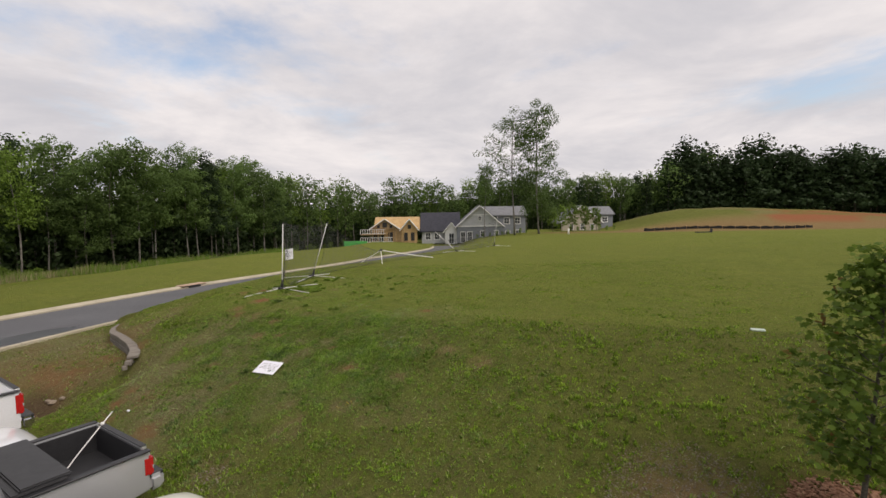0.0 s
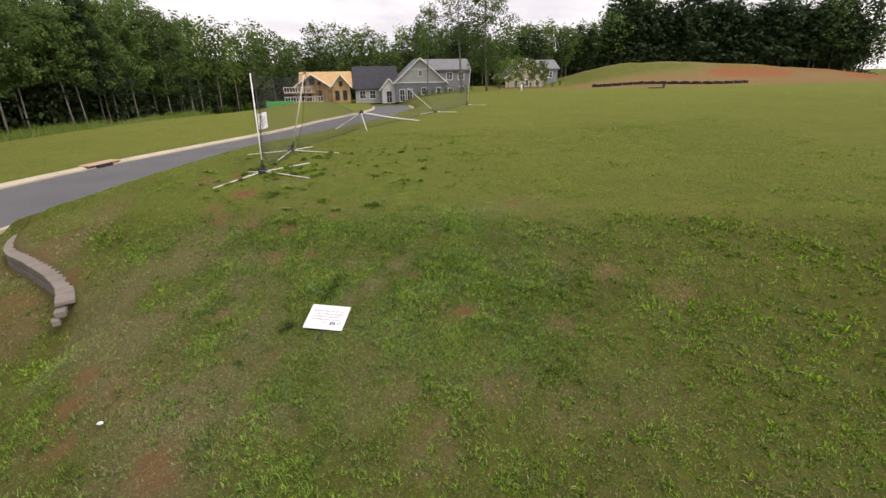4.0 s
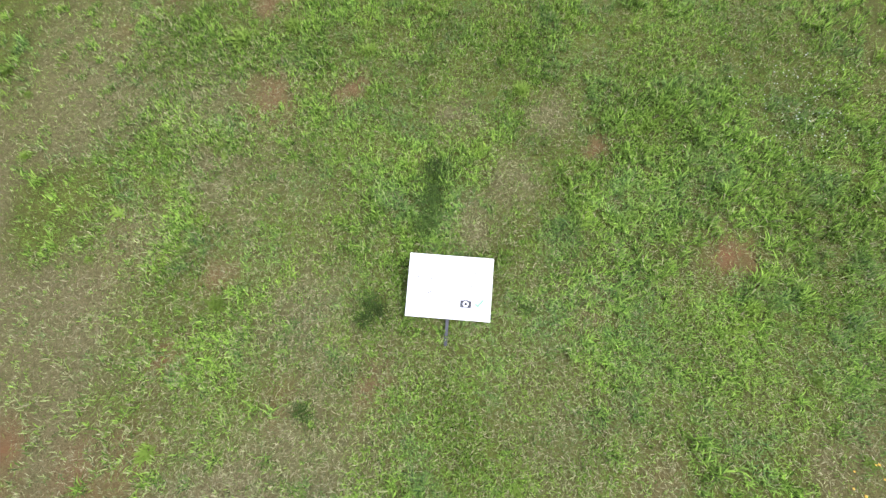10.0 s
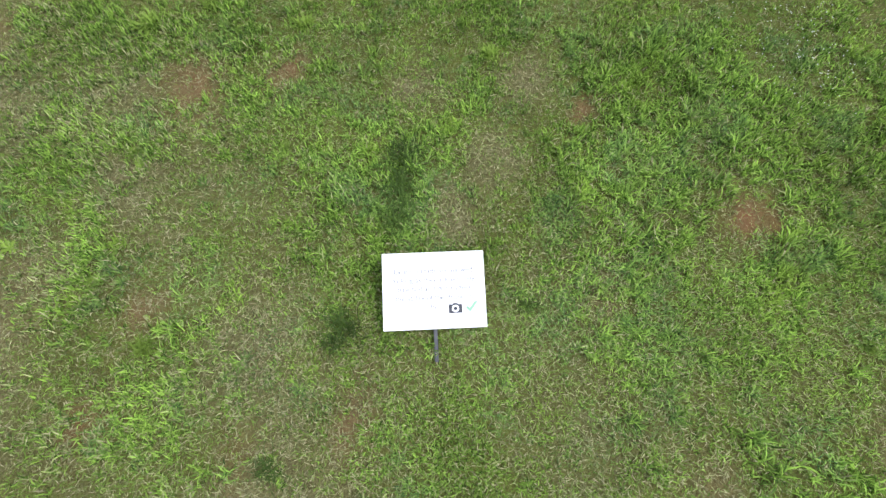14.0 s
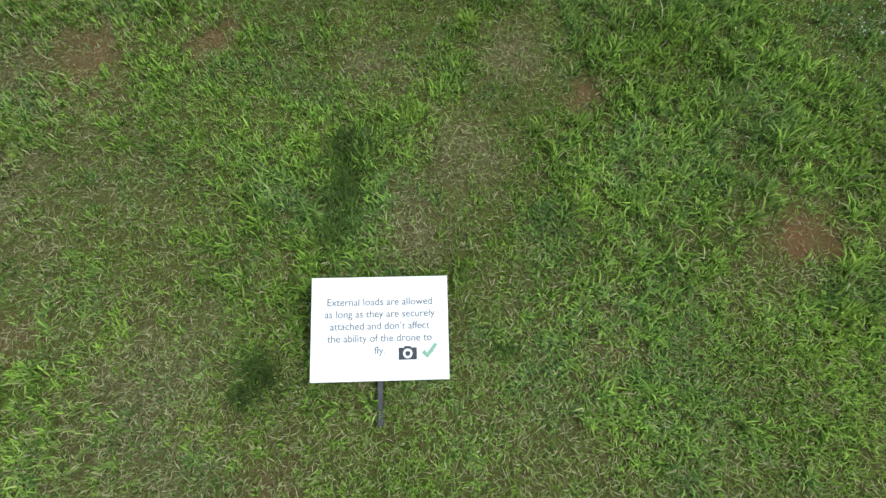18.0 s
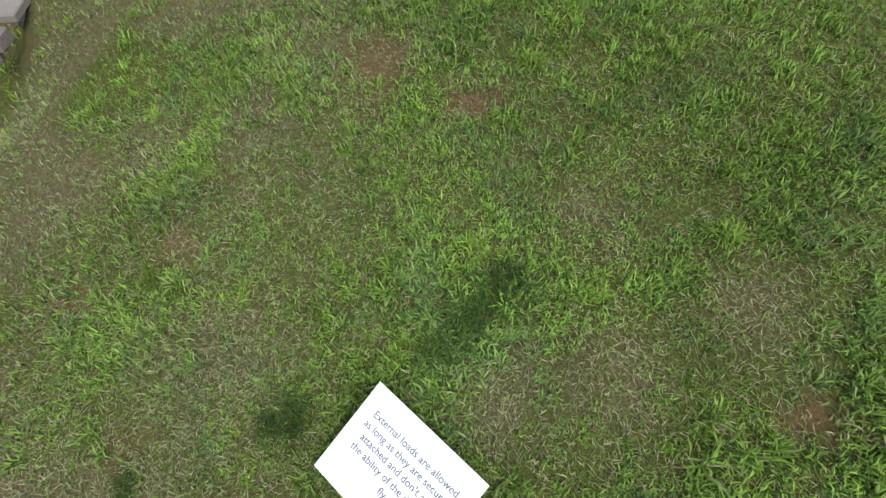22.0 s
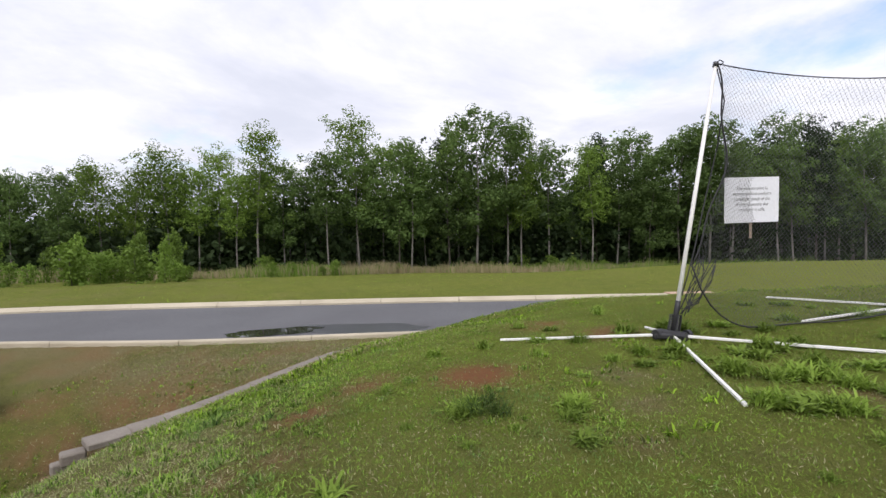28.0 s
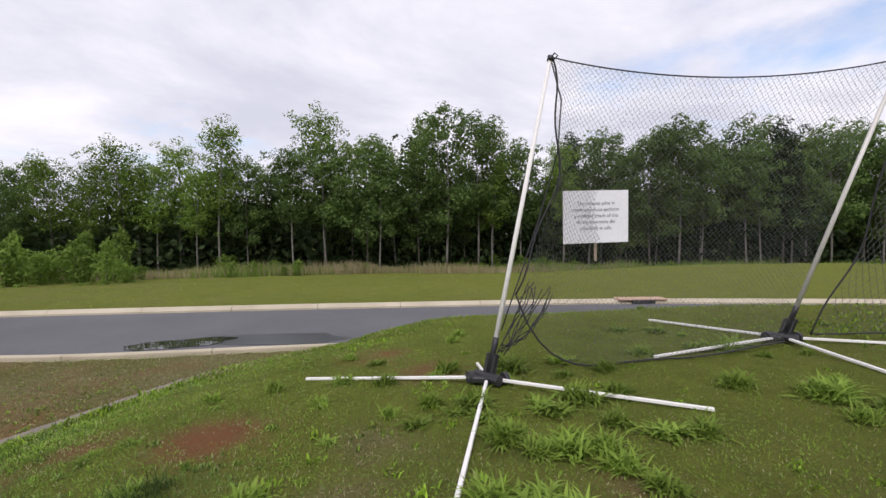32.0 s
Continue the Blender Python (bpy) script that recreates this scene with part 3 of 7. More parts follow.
def bare_at(x, y):
    """How bare, and how much clay, the ground is."""
    x, y = np.asarray(x, dtype=float), np.asarray(y, dtype=float)
    wx = x + 0.22 * (fractal(x, y, 2.2, 11) - 0.5)
    wy = y + 0.22 * (fractal(x, y, 2.2, 12) - 0.5)
    grit = 0.35 + 0.65 * fold(fractal(x, y, 5.0, 27), 0.34, 0.56)
    b, c = np.zeros_like(x), np.zeros_like(x)
    for px, py, r, k in BARE:
        g = np.exp(-((((wx - px) ** 2 + (wy - py) ** 2) / (r * r)) ** 1.5))
        b, c = np.maximum(b, 0.78 * g * grit), np.maximum(c, 0.85 * g * k * grit)
    dry = 0.27 * fold(fractal(x, y, 0.7, 21), 0.48, 0.72) * (1 - 0.75 * fold(x, 3.5, 6)) * (1 - 0.7 * fold(y, 3.6, 5.5)) + 0.82 * fold(-x, 0.4, 1.9) * fold(x, -5.4, -4.0) * fold(-y, -4.4, -1.2) * fold(fractal(x, y, 1.1, 9), 0.25, 0.55)
    for px, py, r in LUSH:
        dry = dry * (1 - 0.9 * np.exp(-((x - px) ** 2 + (y - py) ** 2) / (r * r)))
    u = x - along(NEAR_D, y)
    flat = fold(u, 0.0, 0.5) * fold(-x, 4.6, 5.6) * fold(-y, -8, -5) * fold(y, -4.0, -1.0) * np.maximum(1 - fold(u, 2.4, 4.4), 0.9 * fold(y, 0.9, 2.2))
    flat = flat * (0.35 + 0.65 * fold(fractal(x, y, 0.75, 24), 0.30, 0.60))
    b = np.maximum(np.maximum(b, dry), 0.88 * flat)
    c = np.maximum(c, 0.24 * flat * fold(fractal(x, y, 1.6, 4), 0.35, 0.65))
    sump = np.exp(-((((wx + 6.80) / 0.85) ** 2 + ((wy - 1.20) / 0.55) ** 2) ** 1.5))
    b, c = np.maximum(b, sump), np.maximum(c, 0.35 * sump)
    face = fold(x + 9 * (fractal(x, y, 0.12, 8) - 0.5), 73, 79) * fold(y, 87, 89.5) * fold(-y, -98, -93) * fold(fractal(0.5 * x, 2.0 * y, 0.12, 18), 0.25, 0.45) * fold(-x, -144, -136)
    b = np.maximum(b, 0.5 * fold(fractal(x, y, 0.1, 19), 0.38, 0.6) * fold(x, 48, 56) * fold(y, 84, 88) * fold(-y, -122, -116))
    strip = fold(-np.abs(y - 83 - 0.02 * x), -9, -4) * fold(x, 22, 32)
    return np.clip(np.maximum(b, np.maximum(0.2 * face, 0.8 * strip)), 0, 1), np.clip(np.maximum(c, np.maximum(face, 0.35 * strip)), 0, 1)


def soil_at(x, y):
    """Dark damp soil round the drain."""
    wx = x + 0.5 * (fractal(x, y, 1.6, 15) - 0.5)
    wy = y + 0.5 * (fractal(x, y, 1.6, 16) - 0.5)
    return 0.75 * np.exp(-((((wx + 6.88) / 0.85) ** 2 + ((wy - 1.15) / 0.62) ** 2) ** 2))


def mown_at(x, y):
    """Where the lawn is kept short: the top of the hill and the verge across the road."""
    m = fold(y - (2.9 - 0.33 * x) + 0.8 * (fractal(x, y, 0.8, 13) - 0.5), -0.2, 1.2) * fold(x - along(NEAR_D, y), 1.0, 4.0)
    swale = 0.45 * fold(x - along(NEAR_D, y), 1.6, 3.6) * fold(-x, 3.4, 4.6) * fold(-y, -1.5, -0.3)
    m = m * (1 - 0.9 * fold(y, 88, 93) * fold(x, 42, 50))
    return np.maximum(np.maximum(m, swale), fold(along(FAR_D, y) - x, 0, 1))


def spread(lo, hi, fine, step, grow, reach):
    """Grid lines: even between lo and hi, then ever wider to the horizon."""
    inner = list(np.arange(lo, hi + 1e-6, fine))
    out, s, a = [], step, hi
    while a < reach:
        s *= grow; a += s; out.append(a)
    neg, s, a = [], step, lo
    while a > -reach:
        s *= grow; a -= s; neg.append(a)
    return np.array(neg[::-1] + inner + out)


def build_ground():
    xs, ys = spread(-13, 12, 0.155, 0.155, 1.065, 1800), spread(-9, 13, 0.155, 0.155, 1.065, 1800)
    xs, ys = np.unique(np.r_[xs, np.arange(44, 130, 2.5)]), np.unique(np.r_[ys, np.arange(81, 112, 1.3)])
    gx, gy = np.meshgrid(xs, ys)
    gz = land(gx, gy)
    nx, ny = len(xs), len(ys)
    idx = np.arange(nx * ny).reshape(ny, nx)
    faces = np.stack([idx[:-1, :-1], idx[:-1, 1:], idx[1:, 1:], idx[1:, :-1]], -1).reshape(-1, 4)
    ob = raw("ground", np.stack([gx, gy, gz], -1).reshape(-1, 3), faces, TURF, smooth=True)
    b, c = bare_at(gx.ravel(), gy.ravel())
    mown = mown_at(gx.ravel(), gy.ravel())
    for key, val in (("bare", b), ("clay", c), ("mown", mown), ("wet", soil_at(gx.ravel(), gy.ravel()))):
        ob.data.attributes.new(key, "FLOAT", "POINT").data.foreach_set("value", val.astype(np.float32))
    return tagged(ob, "patchy green lawn on a low hill with straw and clay spots", "ground", kind="structure")


build_ground()


# ---- road, kerbs, puddle ----
def build_road():
    n = 220
    ys = np.linspace(-69, 77, n)
    m = 9
    rows = []
    for y in ys:
        a, b = along(FAR_D, y), along(NEAR_D, y)
        for k in range(m):
            f = k / (m - 1)
            rows.append((a + (b - a) * f, y, road_z(y) + 0.05 * (1 - (2 * f - 1) ** 2) - 0.02))
    idx = np.arange(n * m).reshape(n, m)
    faces = np.stack([idx[:-1, :-1], idx[:-1, 1:], idx[1:, 1:], idx[1:, :-1]], -1).reshape(-1, 4)
    ob = raw("road", rows, faces, ASPHALT, smooth=True)
    return tagged(ob, "grey worn asphalt road curving past the lawn", "road", kind="structure")


def kerb_stones(line, side, name, label, y0, y1):
    """Cast kerb in lengths of about 3 m with open joints."""
    root = thing(name, label, "kerb", kind="structure")
    pts = dense(line, 0.5)
    pts = pts[(pts[:, 1] >= y0) & (pts[:, 1] <= y1)]
    prof = [(0.0, -0.10), (0.0, 0.045), (0.05, 0.055), (0.17, 0.13), (0.21, 0.15), (0.33, 0.15), (0.35, 0.12), (0.35, -0.10)]
    for i in range(0, len(pts) - 6, 6):
        seg = pts[i:i + 7]
        bm = bmesh.new()
        rings = []
        for j, p in enumerate(seg):
            d = pts[min(i + j + 1, len(pts) - 1)] - pts[max(i + j - 1, 0)]
            d = d / np.hypot(*d)
            nrm = np.array((-d[1], d[0])) * side
            q = p + d * (0.008 if j == 0 else -0.008 if j == 6 else 0)
            rings.append([bm.verts.new((q[0] + nrm[0] * (o - 0.05), q[1] + nrm[1] * (o - 0.05), road_z(q[1]) + h)) for o, h in prof])
        for a, b in zip(rings, rings[1:]):
            for k in range(len(prof) - 1):
                bm.faces.new((a[k], a[k + 1], b[k + 1], b[k]))
        bm.faces.new(rings[0]); bm.faces.new(rings[-1][::-1])
        bmesh.ops.recalc_face_normals(bm, faces=bm.faces)
        part("kerb_stone", bm, CONCRETE, root)
    return root


def flat_patch(name, cx, cy, rx, ry, turn, material, lift, seed, label, category):
    bm = bmesh.new()
    ring = []
    ca, sa = math.cos(turn), math.sin(turn)
    for k in range(64):
        a = 2 * math.pi * k / 64
        w = 1 + 0.30 * (noise.noise((math.cos(a) * 1.6, math.sin(a) * 1.6, seed)))  + 0.12 * noise.noise((math.cos(a) * 5, math.sin(a) * 5, seed))
        x, y = rx * w * math.cos(a), ry * w * math.sin(a)
        ring.append(bm.verts.new((cx + x * ca - y * sa, cy + x * sa + y * ca, 0)))
    f = bm.faces.new(ring)
    bmesh.ops.triangulate(bm, faces=[f])
    bmesh.ops.subdivide_edges(bm, edges=bm.edges, cuts=1)
    for v in bm.verts:
        a, b = float(along(FAR_D, v.co.y)), float(along(NEAR_D, v.co.y))
        s = (v.co.x - a) / (b - a)
        v.co.z = float(road_z(v.co.y)) + 0.05 * (1 - (2 * s - 1) ** 2) - 0.02 + lift
    ob = part(name, bm, material)
    return tagged(ob, label, category, kind="structure")


build_road()
kerb_stones(FAR_KERB, 1, "kerb_far", "pale concrete rolled kerb with weeds in its joints", -40, 76)
kerb_stones(NEAR_KERB, -1, "kerb_near", "pale concrete kerb edging the lawn", -40, 76)
flat_patch("wet_stain", -11.55, 6.1, 0.62, 1.9, -0.33, WET, 0.006, 3.1, "dark damp asphalt round the puddle", "wet patch")
flat_patch("puddle", -11.95, 4.0, 0.48, 1.25, -0.05, WATER, 0.012, 7.7, "shallow puddle standing at the kerb", "puddle")


# ---- the yard signs ----
def lines_of(text):
    return text.split("|")


def sign_board(name, label, words, size, icons, group):
    """A foam board, 0.61 by 0.457 m, face up along +z, top towards +y; parts: board, stake, print."""
    root = thing(name, label, "sign", group=group)
    bm = bmesh.new()
    box(bm, -0.305, 0.305, -0.2285, 0.2285, -0.006, 0.0, bevel=0.0012)
    board = part("board", bm, BOARD, root)
    y = 0.118
    for row in lines_of(words):
        cu = bpy.data.curves.new("text_line", "FONT")
        cu.body, cu.size, cu.align_x = row, size, "CENTER"
        cu.extrude = 0.0003
        ob = new("text_line", cu)
        dg = bpy.context.evaluated_depsgraph_get()
        me = bpy.data.meshes.new_from_object(ob.evaluated_get(dg))
        bpy.data.objects.remove(ob)
        me.materials.clear(); me.materials.append(INK)
        line = new("text_line", me)
        line.parent = board
        line.matrix_local = pose(0, y - size * 0.35, 0.0012) @ Matrix.Diagonal((0.94, 1.0, 1.0, 1.0))
        y -= 0.0535
    if icons:
        bm = bmesh.new()
        box(bm, 0.083, 0.163, -0.140, -0.088, 0.0006, 0.0014, bevel=0.0)
        box(bm, 0.108, 0.138, -0.089, -0.081, 0.0006, 0.0014)
        part("camera_icon", bm, INK_DARK, board, "black camera pictogram")
        bm = bmesh.new()
        bmesh.ops.create_circle(bm, cap_ends=True, segments=24, radius=0.021, matrix=pose(0.123, -0.113, 0.0020))
        part("icon_lens", bm, BOARD, board)
        bm = bmesh.new()
        bmesh.ops.create_circle(bm, cap_ends=True, segments=24, radius=0.011, matrix=pose(0.123, -0.113, 0.0026))
        part("icon_pupil", bm, INK_DARK, board)
        bm = bmesh.new()
        v = [bm.verts.new((px, py, 0.0014)) for px, py in ((0.184, -0.112), (0.196, -0.098), (0.208, -0.112), (0.243, -0.068), (0.256, -0.078), (0.210, -0.136))]
        bm.faces.new((v[0], v[5], v[2], v[1])); bm.faces.new((v[2], v[5], v[4], v[3]))
        part("tick_icon", bm, INK_GREEN, board, "pale green tick")
    return root


slope_sign = sign_board("yard_sign", "white foam board sign tilted back on a short stake",
                        "External loads are allowed|as long as they are securely|attached and don\u2019t affect|the ability of the drone to|fly.", 0.047, True, "signs on the lawn")


def axes_pose(at, ex, ey):
    ex = Vector(ex).normalized()
    ez = ex.cross(Vector(ey)).normalized()
    ey = ez.cross(ex)
    m = Matrix((ex, ey, ez)).transposed().to_4x4()
    m.translation = at
    return m


def add_stake(root, length, material, w=0.012):
    bm = bmesh.new()
    box(bm, -w, w, -0.2285 - length, 0.12, -0.022, -0.0065, bevel=0.002)
    return part("stake", bm, material, root, "dark metal stake" if material is STAKE else "weathered wooden stake")


slope_sign.matrix_world = axes_pose((0, 0, 0.302), (0.9406, -0.3390, -0.0196), (0.3458, 0.8625, 0.3694))
add_stake(slope_sign, 0.19, STAKE)
net_sign = sign_board("yard_sign", "white foam board sign hung on the black netting", "The remote pilot in|command must perform|a preflight check of the|drone to ensure the|condition is safe.", 0.047, False, "signs on the lawn")
net_sign.matrix_world = axes_pose((-2.05, 8.28, 2.54), (0.24, 0.97, 0.03), (0.03, -0.03, 0.998))
add_stake(net_sign, 0.16, surface("weathered_wood", (0.33, 0.26, 0.19), (0.42, 0.34, 0.26), 8.0, 0.85, 0, 60, 0.3, 0.003), 0.011)


# ---- the netting and its frames ----
def net_frame(base, top, legs, material, label):
    """A leaning pole in a sprung foot with flat legs on the grass."""
    base, top = Vector(base), Vector(top)
    root = thing("net_stand", label, "net stand", base, group="net stands")
    d = (top - base)
    n = d.normalized()
    bm = bmesh.new()
    tube(bm, [n * 0.14, d * 0.5, d], 0.021, 10, 0.017)
    part("pole", bm, material, root, smooth=True)
    bm = bmesh.new()
    for s in (-1, 1):
        off = Vector((0.027 * s, 0.015 * s, 0.0))
        pts = []
        for k in range(7 * 11 + 1):
            a = 2 * math.pi * k / 7
            pts.append(off + n * (0.06 + 0.17 * k / 77) + Vector((0.021 * math.cos(a), 0.021 * math.sin(a), 0)))
        tube(bm, pts, 0.0072, 5)
    part("spring", bm, BLACK, root, "black coil spring", smooth=True)
    bm = bmesh.new()
    tube(bm, [(-0.12, -0.04, 0.04), (0.12, 0.04, 0.04)], 0.042, 10)
    box(bm, -0.16, 0.16, -0.045, 0.045, 0.005, 0.05, pose(0, 0, 0, 0, 0, 62), bevel=0.008)
    for s in (-1, 1):
        tube(bm, [(0.065 * s, 0.12 * s - 0.02, 0.04), (0.065 * s, 0.12 * s + 0.02, 0.04)], 0.048, 14)
    part("foot", bm, BLACK, root, "black hinged foot")
    bm = bmesh.new()
    tube(bm, [n * 0.06, n * 0.30, n * 0.36], 0.024, 10)
    part("pole_socket", bm, BLACK, root, smooth=True)
    bm = bmesh.new()
    tube(bm, [d - n * 0.03, d + n * 0.012], 0.026, 10)
    tube(bm, [d, d + Vector((0.03, 0.02, 0.03)), d + Vector((0.06, 0.03, 0.0)), d + Vector((0.05, 0.0, -0.03))], 0.006, 6)
    part("cap_hook", bm, BLACK, root, "black cap with cord hook", smooth=True)
    for lx, ly in legs:
        e = Vector((lx, ly, 0)) - base
        e.z = float(land(lx, ly)) + 0.010 - base.z
        a = e.copy(); a.z = 0; a.normalize()
        s = Vector((a.x * 0.09, a.y * 0.09, 0.035))
        bm = bmesh.new()
        q = (e - s).normalized()
        w = Vector((-a.y, a.x, 0)) * 0.0125
        h = Vector((0, 0, 0.012))
        vs = [bm.verts.new(p + x + y) for p in (s, e) for x, y in ((w, h), (-w, h), (-w, -h), (w, -h))]
        for k in range(4):
            bm.faces.new((vs[k], vs[(k + 1) % 4], vs[4 + (k + 1) % 4], vs[4 + k]))
        bm.faces.new(vs[3::-1]); bm.faces.new(vs[4:])
        bmesh.ops.recalc_face_normals(bm, faces=bm.faces)
        bmesh.ops.bevel(bm, geom=bm.edges[:], offset=0.004, segments=1, affect="EDGES")
        part("leg", bm, PVC, root, "white flat bar lying in the grass")
    return root


def on(x, y, up=0.0):
    return (x, y, float(land(x, y)) + up)


def toppled_frame(hub, ends, pole_end, label):
    """A net frame knocked over: its foot in the air on two legs, its pole lying away."""
    hub = Vector(hub)
    root = thing("net_stand", label, "net stand", hub, group="net stands")
    bm = bmesh.new()
    tube(bm, [(-0.10, 0, -0.04), (0.10, 0, 0.05)], 0.05, 10)
    tube(bm, [(0, -0.06, 0), (0, 0.06, 0.10)], 0.035, 10)
    part("foot", bm, BLACK, root, "black hinged foot")
    for x, y in ends:
        e = Vector(on(x, y, 0.015)) - hub
        bm = bmesh.new()
        tube(bm, [e.normalized() * 0.05, e * 0.5, e], 0.022, 6)
        part("leg", bm, PVC, root, "white flat bar propped on the grass")
    e = Vector(on(*pole_end, 0.03)) - hub
    bm = bmesh.new()
    tube(bm, [e.normalized() * 0.04, e * 0.5 - Vector((0, 0, 0.03)), e], 0.028, 8)
    part("pole", bm, PVC, root, "white pole lying down to the grass", smooth=True)
    return root


P1, T1 = on(-2.04, 7.20, 0.02), (-2.12, 7.84, 3.87)
P2, T2 = on(-1.61, 10.15, 0.02), (-0.94, 10.52, 3.85)
T3 = (0.85, 16.1, 2.16)
P4, T4 = on(5.7, 24.6, 0.02), (4.0, 25.6, 3.0)
P5, T5 = on(9.5, 32.0, 0.02), (9.9, 32.4, 4.2)
net_frame(P1, T1, [(-3.05, 5.94), (-0.86, 8.20), (-0.70, 6.30), (-2.52, 7.36)], PVC, "white pole leaning from a black sprung foot on the lawn")
net_frame(P2, T2, [(-1.88, 8.80), (-0.02, 9.62), (-0.98, 10.98), (-3.0, 9.95)], TUBE, "grey pole leaning from a black sprung foot on the lawn")
toppled_frame(T3, [(-0.35, 16.2), (1.04, 15.1)], (3.9, 19.0), "knocked-over white net frame propped on two legs")
net_frame(P4, T4, [(4.6, 24.0), (7.1, 24.4), (6.3, 26.0)], PVC, "white pole fallen aslant over the far netting")
net_frame(P5, T5, [(8.6, 31.0), (10.9, 31.2), (10.2, 33.4)], TUBE, "grey pole standing at the end of the netting")


def netting(a0, a1, b0, b1, cell, sag, slack, name, label, radius=0.0016, seed=1.0, low=0.0):
    """Black diamond netting hung between two poles: a0 to a1 along the first from bottom to top, b0 to b1 along the second."""
    root = thing(name, label, "net", group="netting panels")
    a0, a1, b0, b1 = (Vector(p) for p in (a0, a1, b0, b1))
    width, height = ((a1 - b1).length + (a0 - b0).length) / 2, ((a1 - a0).length + (b1 - b0).length) / 2
    across = (b1 - a1).normalized()
    outw = across.cross(Vector((0, 0, 1))).normalized()

    def at(u, v):
        p = (a0.lerp(a1, v)).lerp(b0.lerp(b1, v), u)
        hang = 4 * u * (1 - u)
        p = p - Vector((0, 0, sag * hang * v + low * (1 - v) * (1 - math.exp(-u / 0.12)) * (1 - u)))
        p = p + outw * (slack * hang * math.sin(math.pi * v) + 0.04 * (1 - v) * math.sin(9 * u + seed) * hang)
        edge = math.exp(-u / 0.06)
        p = p + across * (0.20 * math.sin(math.pi * v) * edge + 0.03 * math.sin(14 * v + seed) * edge)
        floor = float(land(p.x, p.y)) + 0.02
        p.z = max(p.z, floor)
        return p

    verts, faces = [], []
    ku, kv = width / cell, height / cell
    step = 1.0

    def strand(pts):
        n = len(verts)
        for i, p in enumerate(pts):
            d = (pts[min(i + 1, len(pts) - 1)] - pts[max(i - 1, 0)])
            s = d.cross(outw)
            s = s.normalized() * radius if s.length > 1e-6 else Vector((0, 0, radius))
            o = outw * radius
            verts.extend((p + s, p - s * 0.5 + o, p - s * 0.5 - o))
        for i in range(len(pts) - 1):
            for k in range(3):
                a, b = n + 3 * i + k, n + 3 * i + (k + 1) % 3
                faces.append((a, b, b + 3, a + 3))

    for sgn in (1, -1):
        c = -kv if sgn > 0 else 0.0
        end = ku if sgn > 0 else ku + kv
        c = math.floor(c)
        while c < end:
            pts = []
            for k in range(0, int(kv) + 2, 2):
                uu, vv = c + sgn * k, min(k, kv)
                if sgn > 0:
                    uu = c + vv
                else:
                    uu = c - vv
                if -0.001 <= uu <= ku + 0.001:
                    pts.append(at(min(max(uu / ku, 0), 1), min(vv / kv, 1)))
            if len(pts) > 1:
                strand(pts)
            c += step
    ob = raw("mesh_cord", [tuple(v) for v in verts], faces, NET_CORD, root)
    for nm, pts, r in (("top_cord", [at(k / 24, 1.0) for k in range(25)], 0.006), ("bottom_cord", [at(k / 24, 0.0) for k in range(25)], 0.008),
                       ("side_cord", [at(0, k / 20) for k in range(21)], 0.008)):
        bm = bmesh.new()
        tube(bm, pts, r, 6)
        part(nm, bm, CORD, root, smooth=True)
    return root


netting((-2.075, 7.45, 1.90), Vector(T1), on(-1.50, 10.0, 0.06), Vector(T2), 0.046, 0.16, -0.24, "netting", "black diamond netting slung between two poles, its hem on the grass", 0.0013, 1.0, 0.75)
netting(on(-1.45, 10.3, 0.1), Vector(T2), on(0.8, 15.8, 0.03), Vector(T3), 0.075, 0.30, 0.2, "netting", "black netting sagging down to a knocked-over frame", 0.0018, 3.0)
netting(on(1.0, 16.1, 0.03), Vector(T3), on(5.6, 24.5, 0.05), (5.0, 25.0, 2.2), 0.10, 0.55, 0.3, "netting", "slumped black netting beyond the knocked-over frame", 0.002, 5.0)
netting(on(5.7, 24.7, 0.05), (5.0, 25.0, 2.3), on(9.5, 32.0, 0.05), Vector(T5), 0.14, 0.5, 0.3, "netting", "black netting trailing off along the far lawn", 0.003, 7.0)
bundle = thing("net_bundle", "black netting gathered and tied at the pole's foot", "net")
rng_b = np.random.default_rng(31)
for i_ in range(12):
    f_ = i_ / 11
    a_, b_ = Vector((-2.10 - 0.03 * f_, 7.62 + 0.24 * f_, 1.98 - 0.10 * f_)), Vector((-2.05, 7.30 + 0.10 * f_, 1.44 + 0.06 * f_))
    bm = bmesh.new()
    tube(bm, [a_.lerp(b_, k) + Vector(rng_b.normal(size=3) * 0.022) - Vector((0, 0, 0.16 * math.sin(math.pi * k) * f_)) for k in (0, 0.2, 0.4, 0.6, 0.8, 1.0)], 0.0045, 5)
    part("strand", bm, CORD, bundle, smooth=True)
bm = bmesh.new()
tube(bm, [Vector(T1), Vector(T1) + Vector((0.02, 0.10, -0.35)), (-2.20, 7.98, 3.1), (-2.17, 7.76, 2.5), (-2.08, 7.52, 2.04), (-2.05, 7.40, 1.80), (-2.06, 7.34, 1.62)], 0.006, 6)
tagged(part("tie_cord", bm, CORD, None, smooth=True), "black cord tying the netting edge to the pole", "cord")


